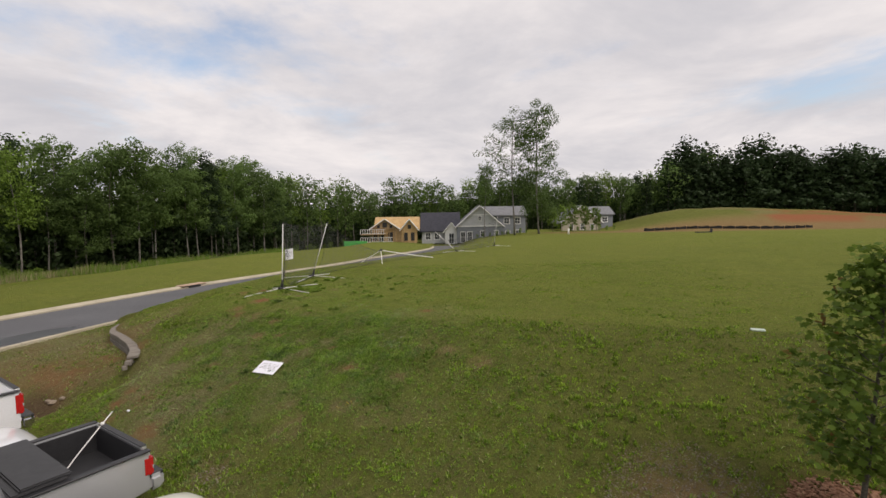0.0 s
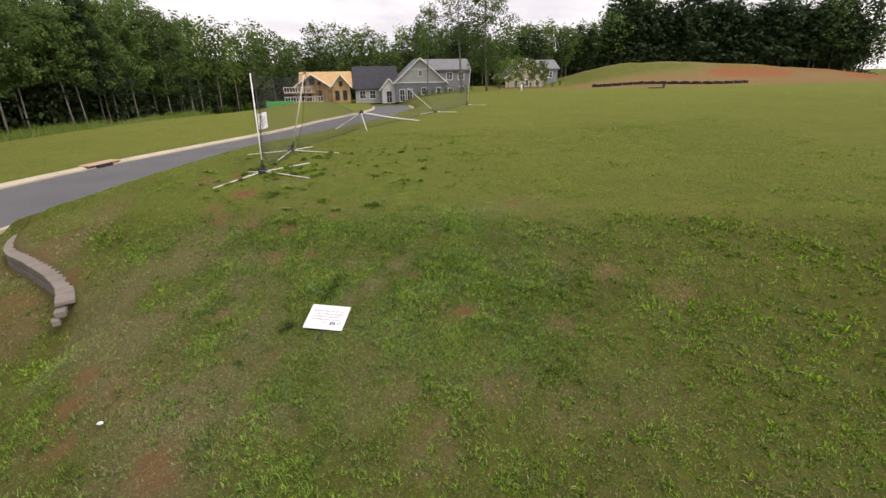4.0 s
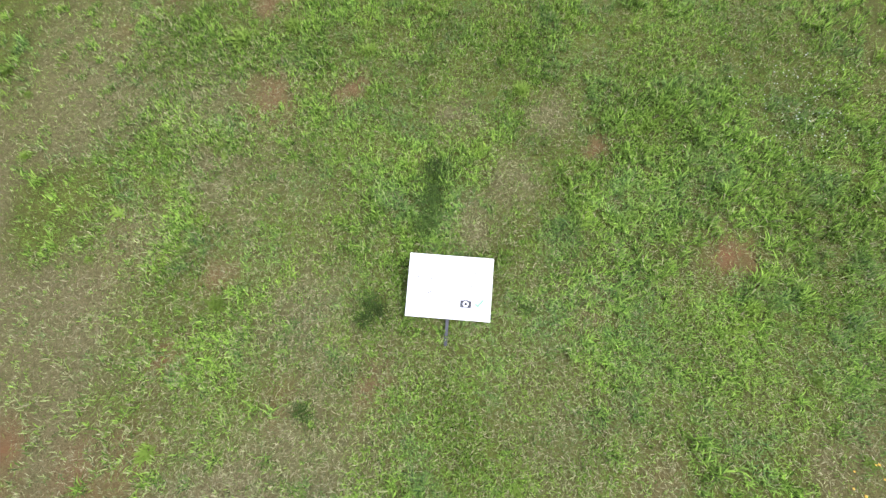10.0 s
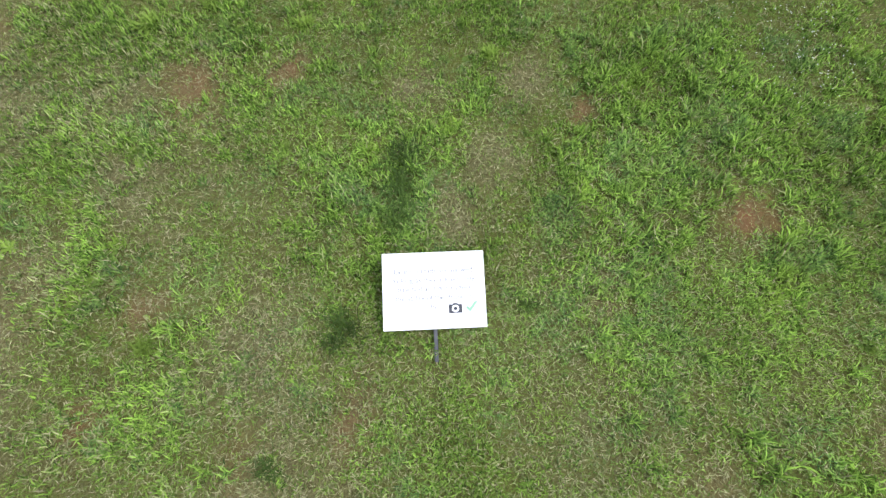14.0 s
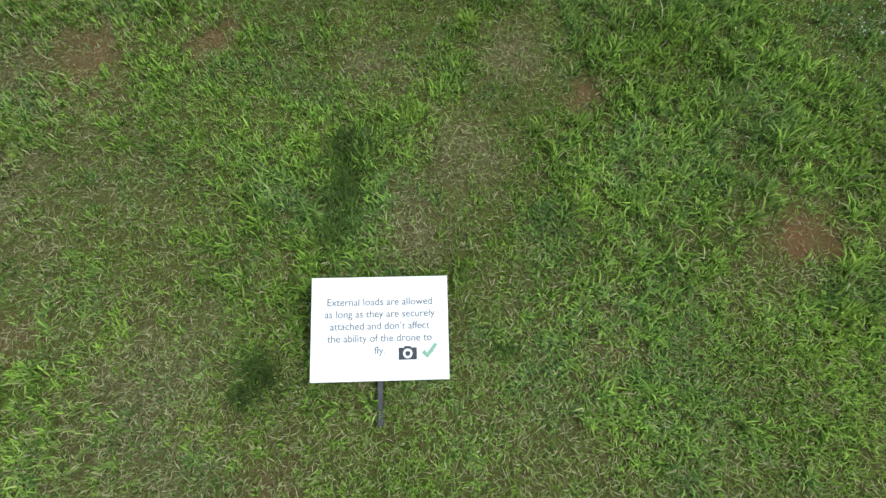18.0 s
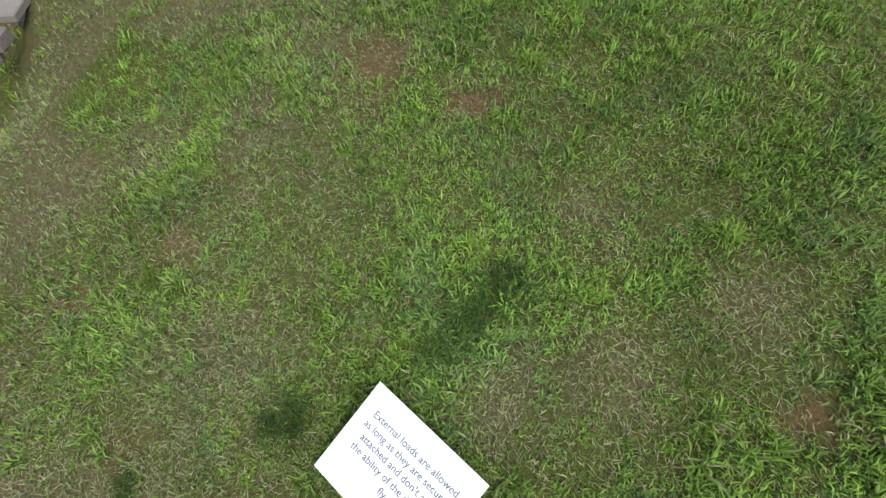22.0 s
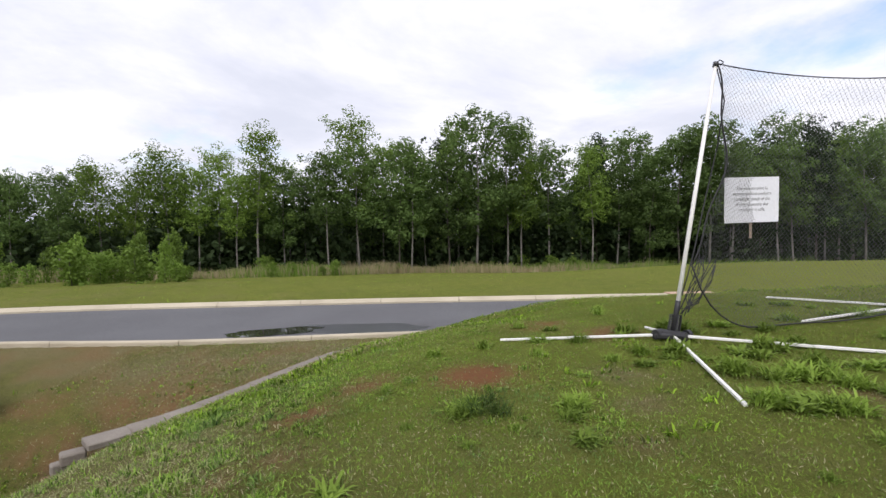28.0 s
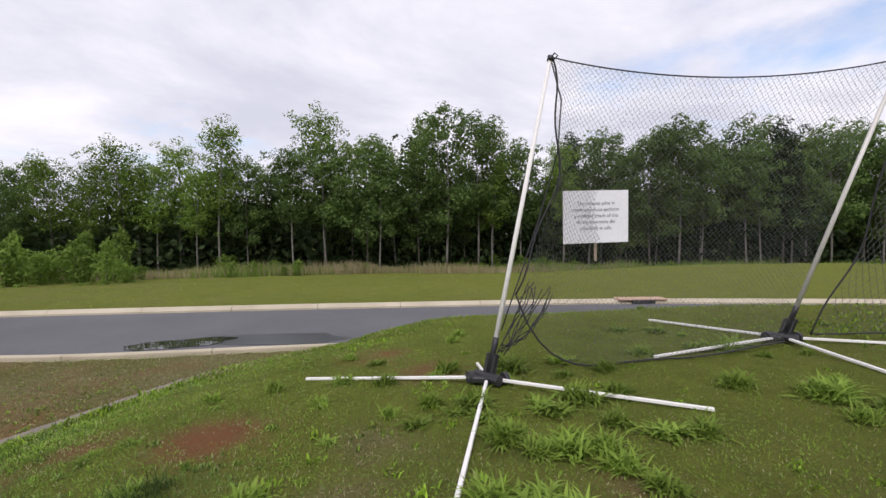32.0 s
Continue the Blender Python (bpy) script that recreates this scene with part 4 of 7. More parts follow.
# ---- trees ----
def leaf_cloud(centres, radii, per, size, rng, flat=1.0, droop=0.0):
    """Leaf sprays: small bent quads scattered through many clumps."""
    V, F = [], []
    for c, r in zip(centres, radii):
        n = max(6, int(per * r * r))
        d = rng.normal(size=(n, 3))
        d /= np.linalg.norm(d, axis=1)[:, None]
        rad = r * rng.uniform(0.35, 1.0, n) ** 0.5
        p = np.asarray(c) + d * rad[:, None] * np.array((1, 1, 0.75))
        s = size * rng.uniform(0.55, 1.25, n)
        nrm = d * 0.9 + rng.normal(size=(n, 3)) * 0.42 + np.array((0, 0, 0.55))
        nrm /= np.linalg.norm(nrm, axis=1)[:, None]
        t = np.cross(nrm, rng.normal(size=(n, 3)))
        t /= np.linalg.norm(t, axis=1)[:, None]
        b = np.cross(nrm, t)
        k = len(V) and sum(len(v) for v in V)
        quad = np.stack([p - t * s[:, None], p + b * (s * 0.60)[:, None] + nrm * (s * 0.15)[:, None], p + t * s[:, None] - np.array((0, 0, 1)) * (s * droop)[:, None], p - b * (s * 0.60)[:, None]], 1)
        V.append(quad.reshape(-1, 3))
        F.append(np.arange(k, k + 4 * n).reshape(-1, 4))
    return np.concatenate(V), np.concatenate(F)


def tree(kind, height, seed, leaf_mat, bark, label, leaf=0.30, per=26, crown_from=0.35, spread_r=0.22, trunk_r=0.0082, clump=1.0):
    """One tree at the origin: a tapered trunk with limbs, and a crown of many small sprays."""
    rng = np.random.default_rng(seed)
    root = thing("tree", label, "tree")
    bm = bmesh.new()
    lean = rng.normal(size=2) * 0.025 * height
    def stem(f):
        return Vector((lean[0] * f * f + 0.012 * height * math.sin(5 * f + seed), lean[1] * f * f + 0.010 * height * math.cos(4 * f + seed), height * f))
    r0 = trunk_r * height
    tube(bm, [stem(f) - (Vector((0, 0, 0.3)) if f == 0 else Vector()) for f in (0, 0.12, 0.3, 0.5, 0.7, 0.9)], r0, 6, r0 * 0.25)
    centres, radii = [], []
    n = {"broad": 26, "pine": 30, "slim": 22}[kind]
    for i in range(n):
        f = crown_from + (0.97 - crown_from) * (i + rng.uniform(-0.3, 0.3)) / n
        f = min(max(f, crown_from * 0.8), 0.97)
        a = i * 2.4 + rng.uniform(-0.5, 0.5)
        g = (f - crown_from) / (1 - crown_from)
        if kind == "pine":
            reach = spread_r * height * (1.0 - 0.85 * max(g, 0)) * rng.uniform(0.6, 1.1)
            rise = 0.1
        else:
            reach = spread_r * height * math.sin(math.pi * min(max(0.18 + 0.72 * g, 0), 1)) * rng.uniform(0.55, 1.15)
            rise = 0.55
        p0 = stem(f * 0.92)
        p1 = p0 + Vector((math.cos(a) * reach, math.sin(a) * reach, reach * rise + 0.02 * height))
        mid = p0.lerp(p1, 0.5) + Vector((0, 0, -0.05 * reach))
        tube(bm, [p0, mid, p1], r0 * 0.28 * (1.1 - f), 3, r0 * 0.06, cap=False)
        rad = height * (0.064 if kind == "pine" else 0.066) * clump * rng.uniform(0.7, 1.35)
        for q, w in ((p1, 1.0), (p0.lerp(p1, 0.62), 0.85)):
            centres.append(tuple(q)); radii.append(rad * w)
            extra = rng.normal(size=3) * rad * 0.9
            centres.append((q.x + extra[0], q.y + extra[1], q.z + 0.6 * extra[2])); radii.append(rad * w * 0.6)
    centres.append(tuple(stem(0.97))); radii.append(height * 0.05)
    part("trunk", bm, bark, root, smooth=True)
    V, F = leaf_cloud(centres, radii, per, leaf, rng, droop=0.25)
    raw("crown", V, F, leaf_mat, root)
    return root


def kinds(leaf, per):
    """The six trees of the wood, at one fineness of leaf."""
    return [
        tree("broad", 15.0, 1, OAK_LEAF, PALE_BARK, "tall broadleaf tree in full spring leaf at the wood's edge", leaf, per, 0.27, 0.20),
        tree("broad", 14.0, 2, OAK_LEAF, PALE_BARK, "broadleaf forest tree with a pale bare lower trunk", leaf, per, 0.36, 0.19),
        tree("slim", 15.5, 3, YOUNG_LEAF, PALE_BARK, "slim light-green tree with an open crown", leaf * 0.9, per * 0.8, 0.40, 0.14),
        tree("pine", 15.0, 4, PINE_LEAF, BARK, "dark pine with tiered boughs", leaf * 1.1, per, 0.22, 0.17),
        tree("broad", 12.5, 5, OAK_LEAF, BARK, "rounded broadleaf tree of the forest edge", leaf, per, 0.20, 0.25),
        tree("slim", 14.0, 6, OAK_LEAF, PALE_BARK, "slender forest tree with leaves high on the stem", leaf, per * 0.9, 0.42, 0.15),
    ]


FRONT, BACK = kinds(0.145, 105), kinds(0.26, 16)
BUSH = tree("broad", 2.6, 8, YOUNG_LEAF, BARK, "light green bush at the foot of the wood", 0.12, 84, 0.02, 0.28, 0.010, 2.0)
tagged(BUSH, "light green bush at the foot of the wood", "bush")
BUSH.name = "bush"
FOREST_EDGE = np.array([(-66, -60), (-52, -27), (-46, -8), (-44, 6), (-43, 18), (-41, 30), (-36.5, 42), (-31.5, 52), (-27, 66), (-24, 88), (-12, 104), (12, 112), (40, 120), (62, 126), (100, 128), (150, 112)], dtype=float)


def plant_forest():
    rng = np.random.default_rng(42)
    edge = dense(FOREST_EDGE, 2.0)
    first = set()
    spots = []
    for row, (off, gap) in enumerate(((0.0, 3.0), (3.5, 3.6), (8.0, 4.2))):
        i = 0.0
        while i < len(edge) - 2:
            k = int(i)
            d = edge[k + 1] - edge[k]; d = d / np.hypot(*d)
            nrm = np.array((-d[1], d[0]))
            p = edge[k] + nrm * (off + rng.uniform(-1.5, 1.5)) + d * rng.uniform(-0.8, 0.8)
            spots.append((row, p))
            i += gap * rng.uniform(0.7, 1.3) / 2.0
    for row, p in spots:
        x, y = p
        right = x > 73
        w = [0.26, 0.18, 0.12, 0.14, 0.16, 0.14] if not right else [0.05, 0.02, 0.03, 0.87, 0.03, 0.0]
        if not right and y < 3:
            w = [0.06, 0.10, 0.36, 0.10, 0.06, 0.32]
        k = int(rng.choice(6, p=w))
        s = rng.uniform(0.78, 1.16) * (1.12 if right else 1.0) * (1.0 if row < 3 else 1.06)
        if right:
            s *= 1.45 if x < 105 else 1.30
        else:
            s *= float(np.interp(y, (-20, 0, 10, 17, 24, 31, 37, 45, 66, 76, 90), (0.60, 0.71, 0.94, 0.98, 1.00, 0.92, 0.88, 1.02, 1.08, 1.05, 1.02)))
        m = pose(x, y, float(land(x, y)) - 0.1, 0, 0, rng.uniform(0, 360)) @ Matrix.Diagonal((s * rng.uniform(0.9, 1.1) * (1.35 if right else 1.0),) * 2 + (s, 1))
        kind = (FRONT if row < 2 and x < -24 and -32 < y < 76 else BACK)[k]
        if kind not in first:
            first.add(kind)
            kind["group"] = "forest trees"
            t = kind
        else:
            t = copy_thing(kind, Matrix())
        t.matrix_world = m
    for i, kind in enumerate(FRONT + BACK):
        if kind not in first:
            x, y = edge[20 + 5 * i] + np.array((-2.0, 1.0))
            kind["group"] = "forest trees"
            kind.matrix_world = pose(x, y, float(land(x, y)) - 0.1, 0, 0, 40 * i)
    for i in range(150):
        k = rng.uniform(0, len(edge) - 2)
        q = edge[int(k)]
        d = edge[int(k) + 1] - q; d = d / np.hypot(*d)
        p = q + np.array((d[1], -d[0])) * rng.uniform(-2.0, 3.5)
        if i % 3 == 2:
            p = np.array((-34.0 + rng.normal() * 2.6, -9.0 + rng.uniform(-14, 8)))
        elif i % 15 == 1:
            p = np.array((-39.0 + rng.normal() * 1.5, 8.0 + rng.uniform(-8, 24)))
        s = rng.uniform(0.3, 0.7) if p[1] > 0 else rng.uniform(0.4, 0.95)
        m = pose(p[0], p[1], float(land(*p)) - 0.05, 0, 0, rng.uniform(0, 360)) @ Matrix.Diagonal((s * 1.15, s * 1.15, s, 1))
        if i % 3 == 2 and i % 4 == 1:
            m = m @ Matrix.Diagonal((0.75, 0.75, 1.6, 1))
        if i == 0:
            BUSH.matrix_world = m
            BUSH["group"] = "bushes"
        else:
            t = copy_thing(BUSH, Matrix())
            t.matrix_world = m


def deep_woods():
    """The depth of the wood behind its front trees, too dense to count; its shade is put into the leaf colour."""
    rng = np.random.default_rng(9)
    edge = dense(FOREST_EDGE, 1.0)
    k = 126000
    i = rng.integers(0, len(edge) - 1, k)
    d = edge[i + 1] - edge[i]
    d = d / np.hypot(d[:, 0], d[:, 1])[:, None]
    far = np.arange(k) < 34000
    off = np.where(far, rng.uniform(9, 26, k), rng.uniform(0, 1, k) ** 1.6 * 20 + 0.8)
    p = edge[i] + np.stack([-d[:, 1], d[:, 0]], -1) * off[:, None] + rng.normal(size=(k, 2))
    top = (8.0 + 3.5 * value_noise(p[:, 0], p[:, 1], 0.12, 3)) * np.interp(p[:, 1], (-10, 5, 25), (0.55, 0.75, 1.05)) * np.where(p[:, 0] > 70, 1.45, 1.0)
    z = land(p[:, 0], p[:, 1]) + rng.uniform(0, 1, k) ** np.where(far, 0.9, 1.35) * top * np.where(far, 0.92, 1.0)
    c = np.stack([p[:, 0], p[:, 1], z], -1)
    s = np.where(far, rng.uniform(0.7, 1.4, k), rng.uniform(0.18, 0.42, k))[:, None]
    n = rng.normal(size=(k, 3)); n /= np.linalg.norm(n, axis=1)[:, None]
    t = np.cross(n, rng.normal(size=(k, 3))); t /= np.linalg.norm(t, axis=1)[:, None]
    b = np.cross(n, t)
    V = np.stack([c - t * s, c + b * s * 0.55 + n * s * 0.2, c + t * s, c - b * s * 0.55], 1).reshape(-1, 3)
    ob = raw("woodland_understory", V, np.arange(4 * k).reshape(-1, 4), SHADED_LEAF)
    return tagged(ob, "leafy depth of the wood behind its front trees, its shade put into the leaf colour", "woodland", kind="stuff")


def tall_verge():
    """Uncut tan grass and weeds along the foot of the wood."""
    rng = np.random.default_rng(19)
    edge = dense(FOREST_EDGE, 0.5)
    edge = edge[(edge[:, 1] > -34) & (edge[:, 1] < 75)]
    k = 62000
    i = rng.integers(0, len(edge) - 1, k)
    d = edge[i + 1] - edge[i]
    d = d / np.hypot(d[:, 0], d[:, 1])[:, None]
    p = edge[i] + np.stack([d[:, 1], -d[:, 0]], -1) * (rng.uniform(-1.5, 5.5, k) * (0.5 + value_noise(edge[i, 0], edge[i, 1], 0.15, 2)))[:, None] + rng.normal(size=(k, 2)) * 0.4
    h = rng.uniform(0.35, 1.15, k) * (0.4 + value_noise(p[:, 0], p[:, 1], 0.25, 6))
    a = rng.uniform(0, 2 * math.pi, k)
    w = rng.uniform(0.02, 0.05, k)
    z = land(p[:, 0], p[:, 1]) - 0.02
    side = np.stack([np.cos(a) * w, np.sin(a) * w, 0 * w], -1)
    base = np.stack([p[:, 0], p[:, 1], z], -1)
    tip = base + np.stack([rng.normal(size=k) * 0.22 * h, rng.normal(size=k) * 0.22 * h, h], -1)
    V = np.stack([base - side, base + side, tip], 1).reshape(-1, 3)
    F = np.arange(3 * k).reshape(-1, 3)
    tan = value_noise(p[:, 0], p[:, 1], 0.10, 12) + 0.25 * rng.normal(size=k) > 0.45 + 0.5 * fold(p[:, 1], 26, 36)
    for sel, m, lab in ((tan, DRY_GRASS, "tall tan dry grass along the foot of the wood"), (~tan, YOUNG_LEAF, "tall green weeds along the foot of the wood")):
        vv = V.reshape(-1, 3, 3)[sel].reshape(-1, 3)
        tagged(raw("tall_grass", vv, np.arange(len(vv)).reshape(-1, 3), m), lab, "grass", kind="stuff")


plant_forest()
deep_woods()
tall_verge()


# ---- the stub of retaining wall, drain, inlet ----
def build_wall():
    root = thing("retaining_wall", "low curved wall of tan concrete blocks with cap stones beside the swale", "wall", kind="structure")
    pts = dense(WALL, 0.02)
    seg = np.r_[0, np.cumsum(np.hypot(*np.diff(pts, axis=0).T))]

    def at(s):
        return np.array((np.interp(s, seg, pts[:, 0]), np.interp(s, seg, pts[:, 1])))

    def heading(s):
        d = at(min(s + 0.2, seg[-1])) - at(max(s - 0.2, 0))
        return math.atan2(d[1], d[0])

    def cap_z(s):
        return 0.10 + 0.05 * min(s / 2.0, 1) - max(0.0, s - 3.2) * 0.048

    def stone(name, s, l, depth, z0, z1, material, off=0.0, rnd=None):
        p, h = at(s), heading(s)
        bm = bmesh.new()
        t = rnd.uniform(-0.006, 0.006)
        box(bm, -l / 2, l / 2, -depth / 2, depth / 2, z0, z1, bevel=0.010)
        for v in bm.verts:
            v.co += 0.006 * noise.noise_vector(v.co * 9 + Vector((s, s, z0)))
        bm.transform(Matrix.Translation((p[0] + off * math.sin(h), p[1] - off * math.cos(h), t * 0.5)) @ Matrix.Rotation(h + t, 4, "Z"))
        part(name, bm, material, root)

    rnd = random.Random(3)
    s = 0.0
    while s < seg[-1] - 0.4:
        stone("cap_stone", s + 0.2, 0.405, 0.29, cap_z(s) - 0.075, cap_z(s), CAP, 0.0, rnd)
        s += 0.40
    for course in range(4):
        s = 0.10 - 0.2 * (course % 2)
        while s < seg[-1] - 0.5:
            p = at(max(s + 0.2, 0))
            top = cap_z(max(s, 0)) - 0.08 - 0.152 * course
            low = float(land(p[0] - 0.35, p[1] - 0.25))
            if top > low - 0.05 and s > 0.15:
                stone("wall_block", max(s + 0.2, 0.02), 0.395, 0.25, top - 0.148, top, BLOCK, -0.012 * course, rnd)
            s += 0.40
    h0 = Vector((-0.30, -0.95, 0)).normalized()
    for k, (d, z) in enumerate(((0.12, 0.0), (0.25, -0.11))):
        c = Vector((WALL[0][0], WALL[0][1], 0)) + h0 * d
        bm = bmesh.new()
        box(bm, -0.085 + 0.025 * k, 0.085 - 0.025 * k, -0.11 + 0.03 * k, 0.11 - 0.03 * k, z - 0.12, z, bevel=0.014)
        bm.transform(Matrix.Translation((c.x, c.y, 0)) @ Matrix.Rotation(math.radians(20 + 6 * k), 4, "Z"))
        part("step_block", bm, CAP, root, "stepped end block half sunk in the slope")
    return root


build_wall()


def drain_grate():
    root = thing("drain_grate", "rusty slotted iron drain grate in bare soil", "drain", on(-6.92, 1.08, -0.035), 30)
    for k in range(9):
        bm = bmesh.new()
        box(bm, -0.40 + k * 0.094, -0.34 + k * 0.094, -0.26, 0.26, 0.0, 0.035, bevel=0.005)
        part("bar", bm, RUST, root)
    for y0, y1 in ((-0.30, -0.25), (-0.02, 0.02), (0.25, 0.30)):
        bm = bmesh.new()
        box(bm, -0.44, 0.50, y0, y1, -0.04, 0.03, bevel=0.006)
        part("frame_bar", bm, RUST, root)
    bm = bmesh.new()
    box(bm, -0.42, 0.48, -0.28, 0.28, -0.3, -0.03)
    part("pit", bm, BLACK, root, "dark drain pit")
    return root


drain_grate()


def stone_lump(x, y, r, seed, label):
    bm = bmesh.new()
    bmesh.ops.create_icosphere(bm, subdivisions=3, radius=r)
    for v in bm.verts:
        v.co *= 1 + 0.35 * noise.noise(v.co * (1.5 / r) + Vector((seed, 0, 0)))
        v.co.z *= 0.62
    ob = part("rock", bm, ROCK)
    ob.location = on(x, y, r * 0.3)
    return tagged(ob, label, "rock", group="rocks at the drain")


stone_lump(-6.62, 1.46, 0.10, 1.0, "rounded tan rock lying beside the drain grate")
stone_lump(-6.38, 1.52, 0.075, 4.0, "small pale rock lying beside the drain grate")
stone_lump(-6.80, 1.54, 0.07, 7.0, "small tan rock lying beside the drain grate")


def kerb_inlet():
    y = 19.5
    x = float(along(FAR_D, y)) - 0.25
    root = thing("storm_inlet", "dark storm drain inlet under a reddish kerb stone", "storm drain", (x, y, float(road_z(y))), math.degrees(math.atan2(9, 3.3)))
    bm = bmesh.new()
    box(bm, -0.95, 0.95, -0.32, 0.30, 0.125, 0.185, bevel=0.015)
    part("lintel", bm, surface("stained_concrete", (0.42, 0.28, 0.20), (0.52, 0.38, 0.28), 2.0, 0.85, 0, 40, 0.3, 0.005), root, "rust-stained concrete lintel")
    bm = bmesh.new()
    box(bm, -0.45, 0.45, -0.335, -0.20, 0.0, 0.14, bevel=0.004)
    part("opening", bm, BLACK, root, "black opening")
    return root


kerb_inlet()


def parking_lot():
    bm = bmesh.new()
    n, m = 30, 12
    rows = []
    for i in range(n + 1):
        row = []
        for j in range(m + 1):
            p = ROW_AT + ROW_ALONG * (-7.0 + 34.0 * i / n) - ROW_IN * ((1.45 if i < 6 else 1.7) + 14.0 * j / m + 0.08 * math.sin(2.3 * i) * (j == 0))
            row.append(bm.verts.new((p[0], p[1], -0.78 + (0.04 if i < 5 else 0.02 if i < 6 else 0.0))))
        rows.append(row)
    for a, b in zip(rows, rows[1:]):
        for j in range(m):
            bm.faces.new((a[j], a[j + 1], b[j + 1], b[j]))
    bmesh.ops.recalc_face_normals(bm, faces=bm.faces)
    top = part("parking_lot", bm, ASPHALT)
    return tagged(top, "grey asphalt parking strip below the hill", "parking lot", kind="structure")


parking_lot()
bm = bmesh.new()
box(bm, -0.15, 0.15, -0.11, 0.11, -0.03, 0.006, bevel=0.012, seg=2)
lid = part("utility_lid", bm, surface("pale_green_plastic", (0.42, 0.50, 0.42), (0.50, 0.57, 0.49), 4.0, 0.6, 0, 40, 0.1, 0.002))
lid.matrix_world = pose(*on(11.89, -0.48, 0.03), 0, 0, -25)
tagged(lid, "pale green plastic utility box lid in the lawn", "utility lid")


# ---- vehicles ----
def loft(bm, sections):
    """Skins mirrored half profiles: each section is x and a list of (y, z) from the bottom middle to the top middle."""
    rings = []
    for x, half in sections:
        right = [bm.verts.new((x, -y, z)) for y, z in half]
        left = [bm.verts.new((x, y, z)) for y, z in half[-2:0:-1]]
        rings.append(right + left)
    for a, b in zip(rings, rings[1:]):
        n = len(a)
        for k in range(n):
            bm.faces.new((a[k], a[(k + 1) % n], b[(k + 1) % n], b[k]))
    bm.faces.new(rings[0][::-1]); bm.faces.new(rings[-1])
    bmesh.ops.recalc_face_normals(bm, faces=bm.faces)


def slab_profile(bm, prof, y0, y1, bevel=0.012):
    """A side panel: a closed (x, z) outline pulled out from y0 to y1."""
    a = [bm.verts.new((x, y0, z)) for x, z in prof]
    b = [bm.verts.new((x, y1, z)) for x, z in prof]
    n = len(prof)
    fa, fb = bm.faces.new(a), bm.faces.new(b[::-1])
    for k in range(n):
        bm.faces.new((a[k], b[k], b[(k + 1) % n], a[(k + 1) % n]))
    bmesh.ops.recalc_face_normals(bm, faces=bm.faces)
    if bevel:
        es = [e for e in bm.edges if e in set(fa.edges) | set(fb.edges)]
        bmesh.ops.bevel(bm, geom=es, offset=bevel, segments=2, affect="EDGES")
    bmesh.ops.triangulate(bm, faces=[f for f in bm.faces if len(f.verts) > 4])


def arch(cx, r, z0, n=12):
    """Points of a wheel opening from its right to its left foot."""
    a0 = math.asin(max(-1, min(1, (z0 - 0.36) / r)))
    return [(cx + r * math.cos(a), 0.36 + r * math.sin(a)) for a in np.linspace(a0, math.pi - a0, n)]


def wheel(root, x, y, r, w):
    t = new("wheel"); t.parent = root; t.location = (x, y, r)
    s = 1 if y > 0 else -1
    bm = bmesh.new()
    prof = [(r * 0.62, -w / 2), (r * 0.9, -w / 2), (r * 0.985, -w * 0.38), (r, -w * 0.2), (r, w * 0.2), (r * 0.985, w * 0.38), (r * 0.9, w / 2), (r * 0.62, w / 2)]
    n = 28
    rings = [[bm.verts.new((q * math.cos(2 * math.pi * k / n), o, q * math.sin(2 * math.pi * k / n))) for q, o in prof] for k in range(n)]
    for k in range(n):
        a, b = rings[k], rings[(k + 1) % n]
        for j in range(len(prof)):
            bm.faces.new((a[j], a[(j + 1) % len(prof)], b[(j + 1) % len(prof)], b[j]))
    bmesh.ops.recalc_face_normals(bm, faces=bm.faces)
    part("tyre", bm, RUBBER, t, smooth=True)
    bm = bmesh.new()
    tube(bm, [(0, s * w * 0.05, 0), (0, s * w * 0.30, 0)], r * 0.62, 24)
    for k in range(6):
        box(bm, -0.03, 0.03, -0.01, 0.02, 0.03, r * 0.58, Matrix.Translation((0, s * w * 0.34, 0)) @ Matrix.Rotation(k * math.pi / 3, 4, "Y"), bevel=0.006)
    part("rim", bm, ALLOY, t)
    return t


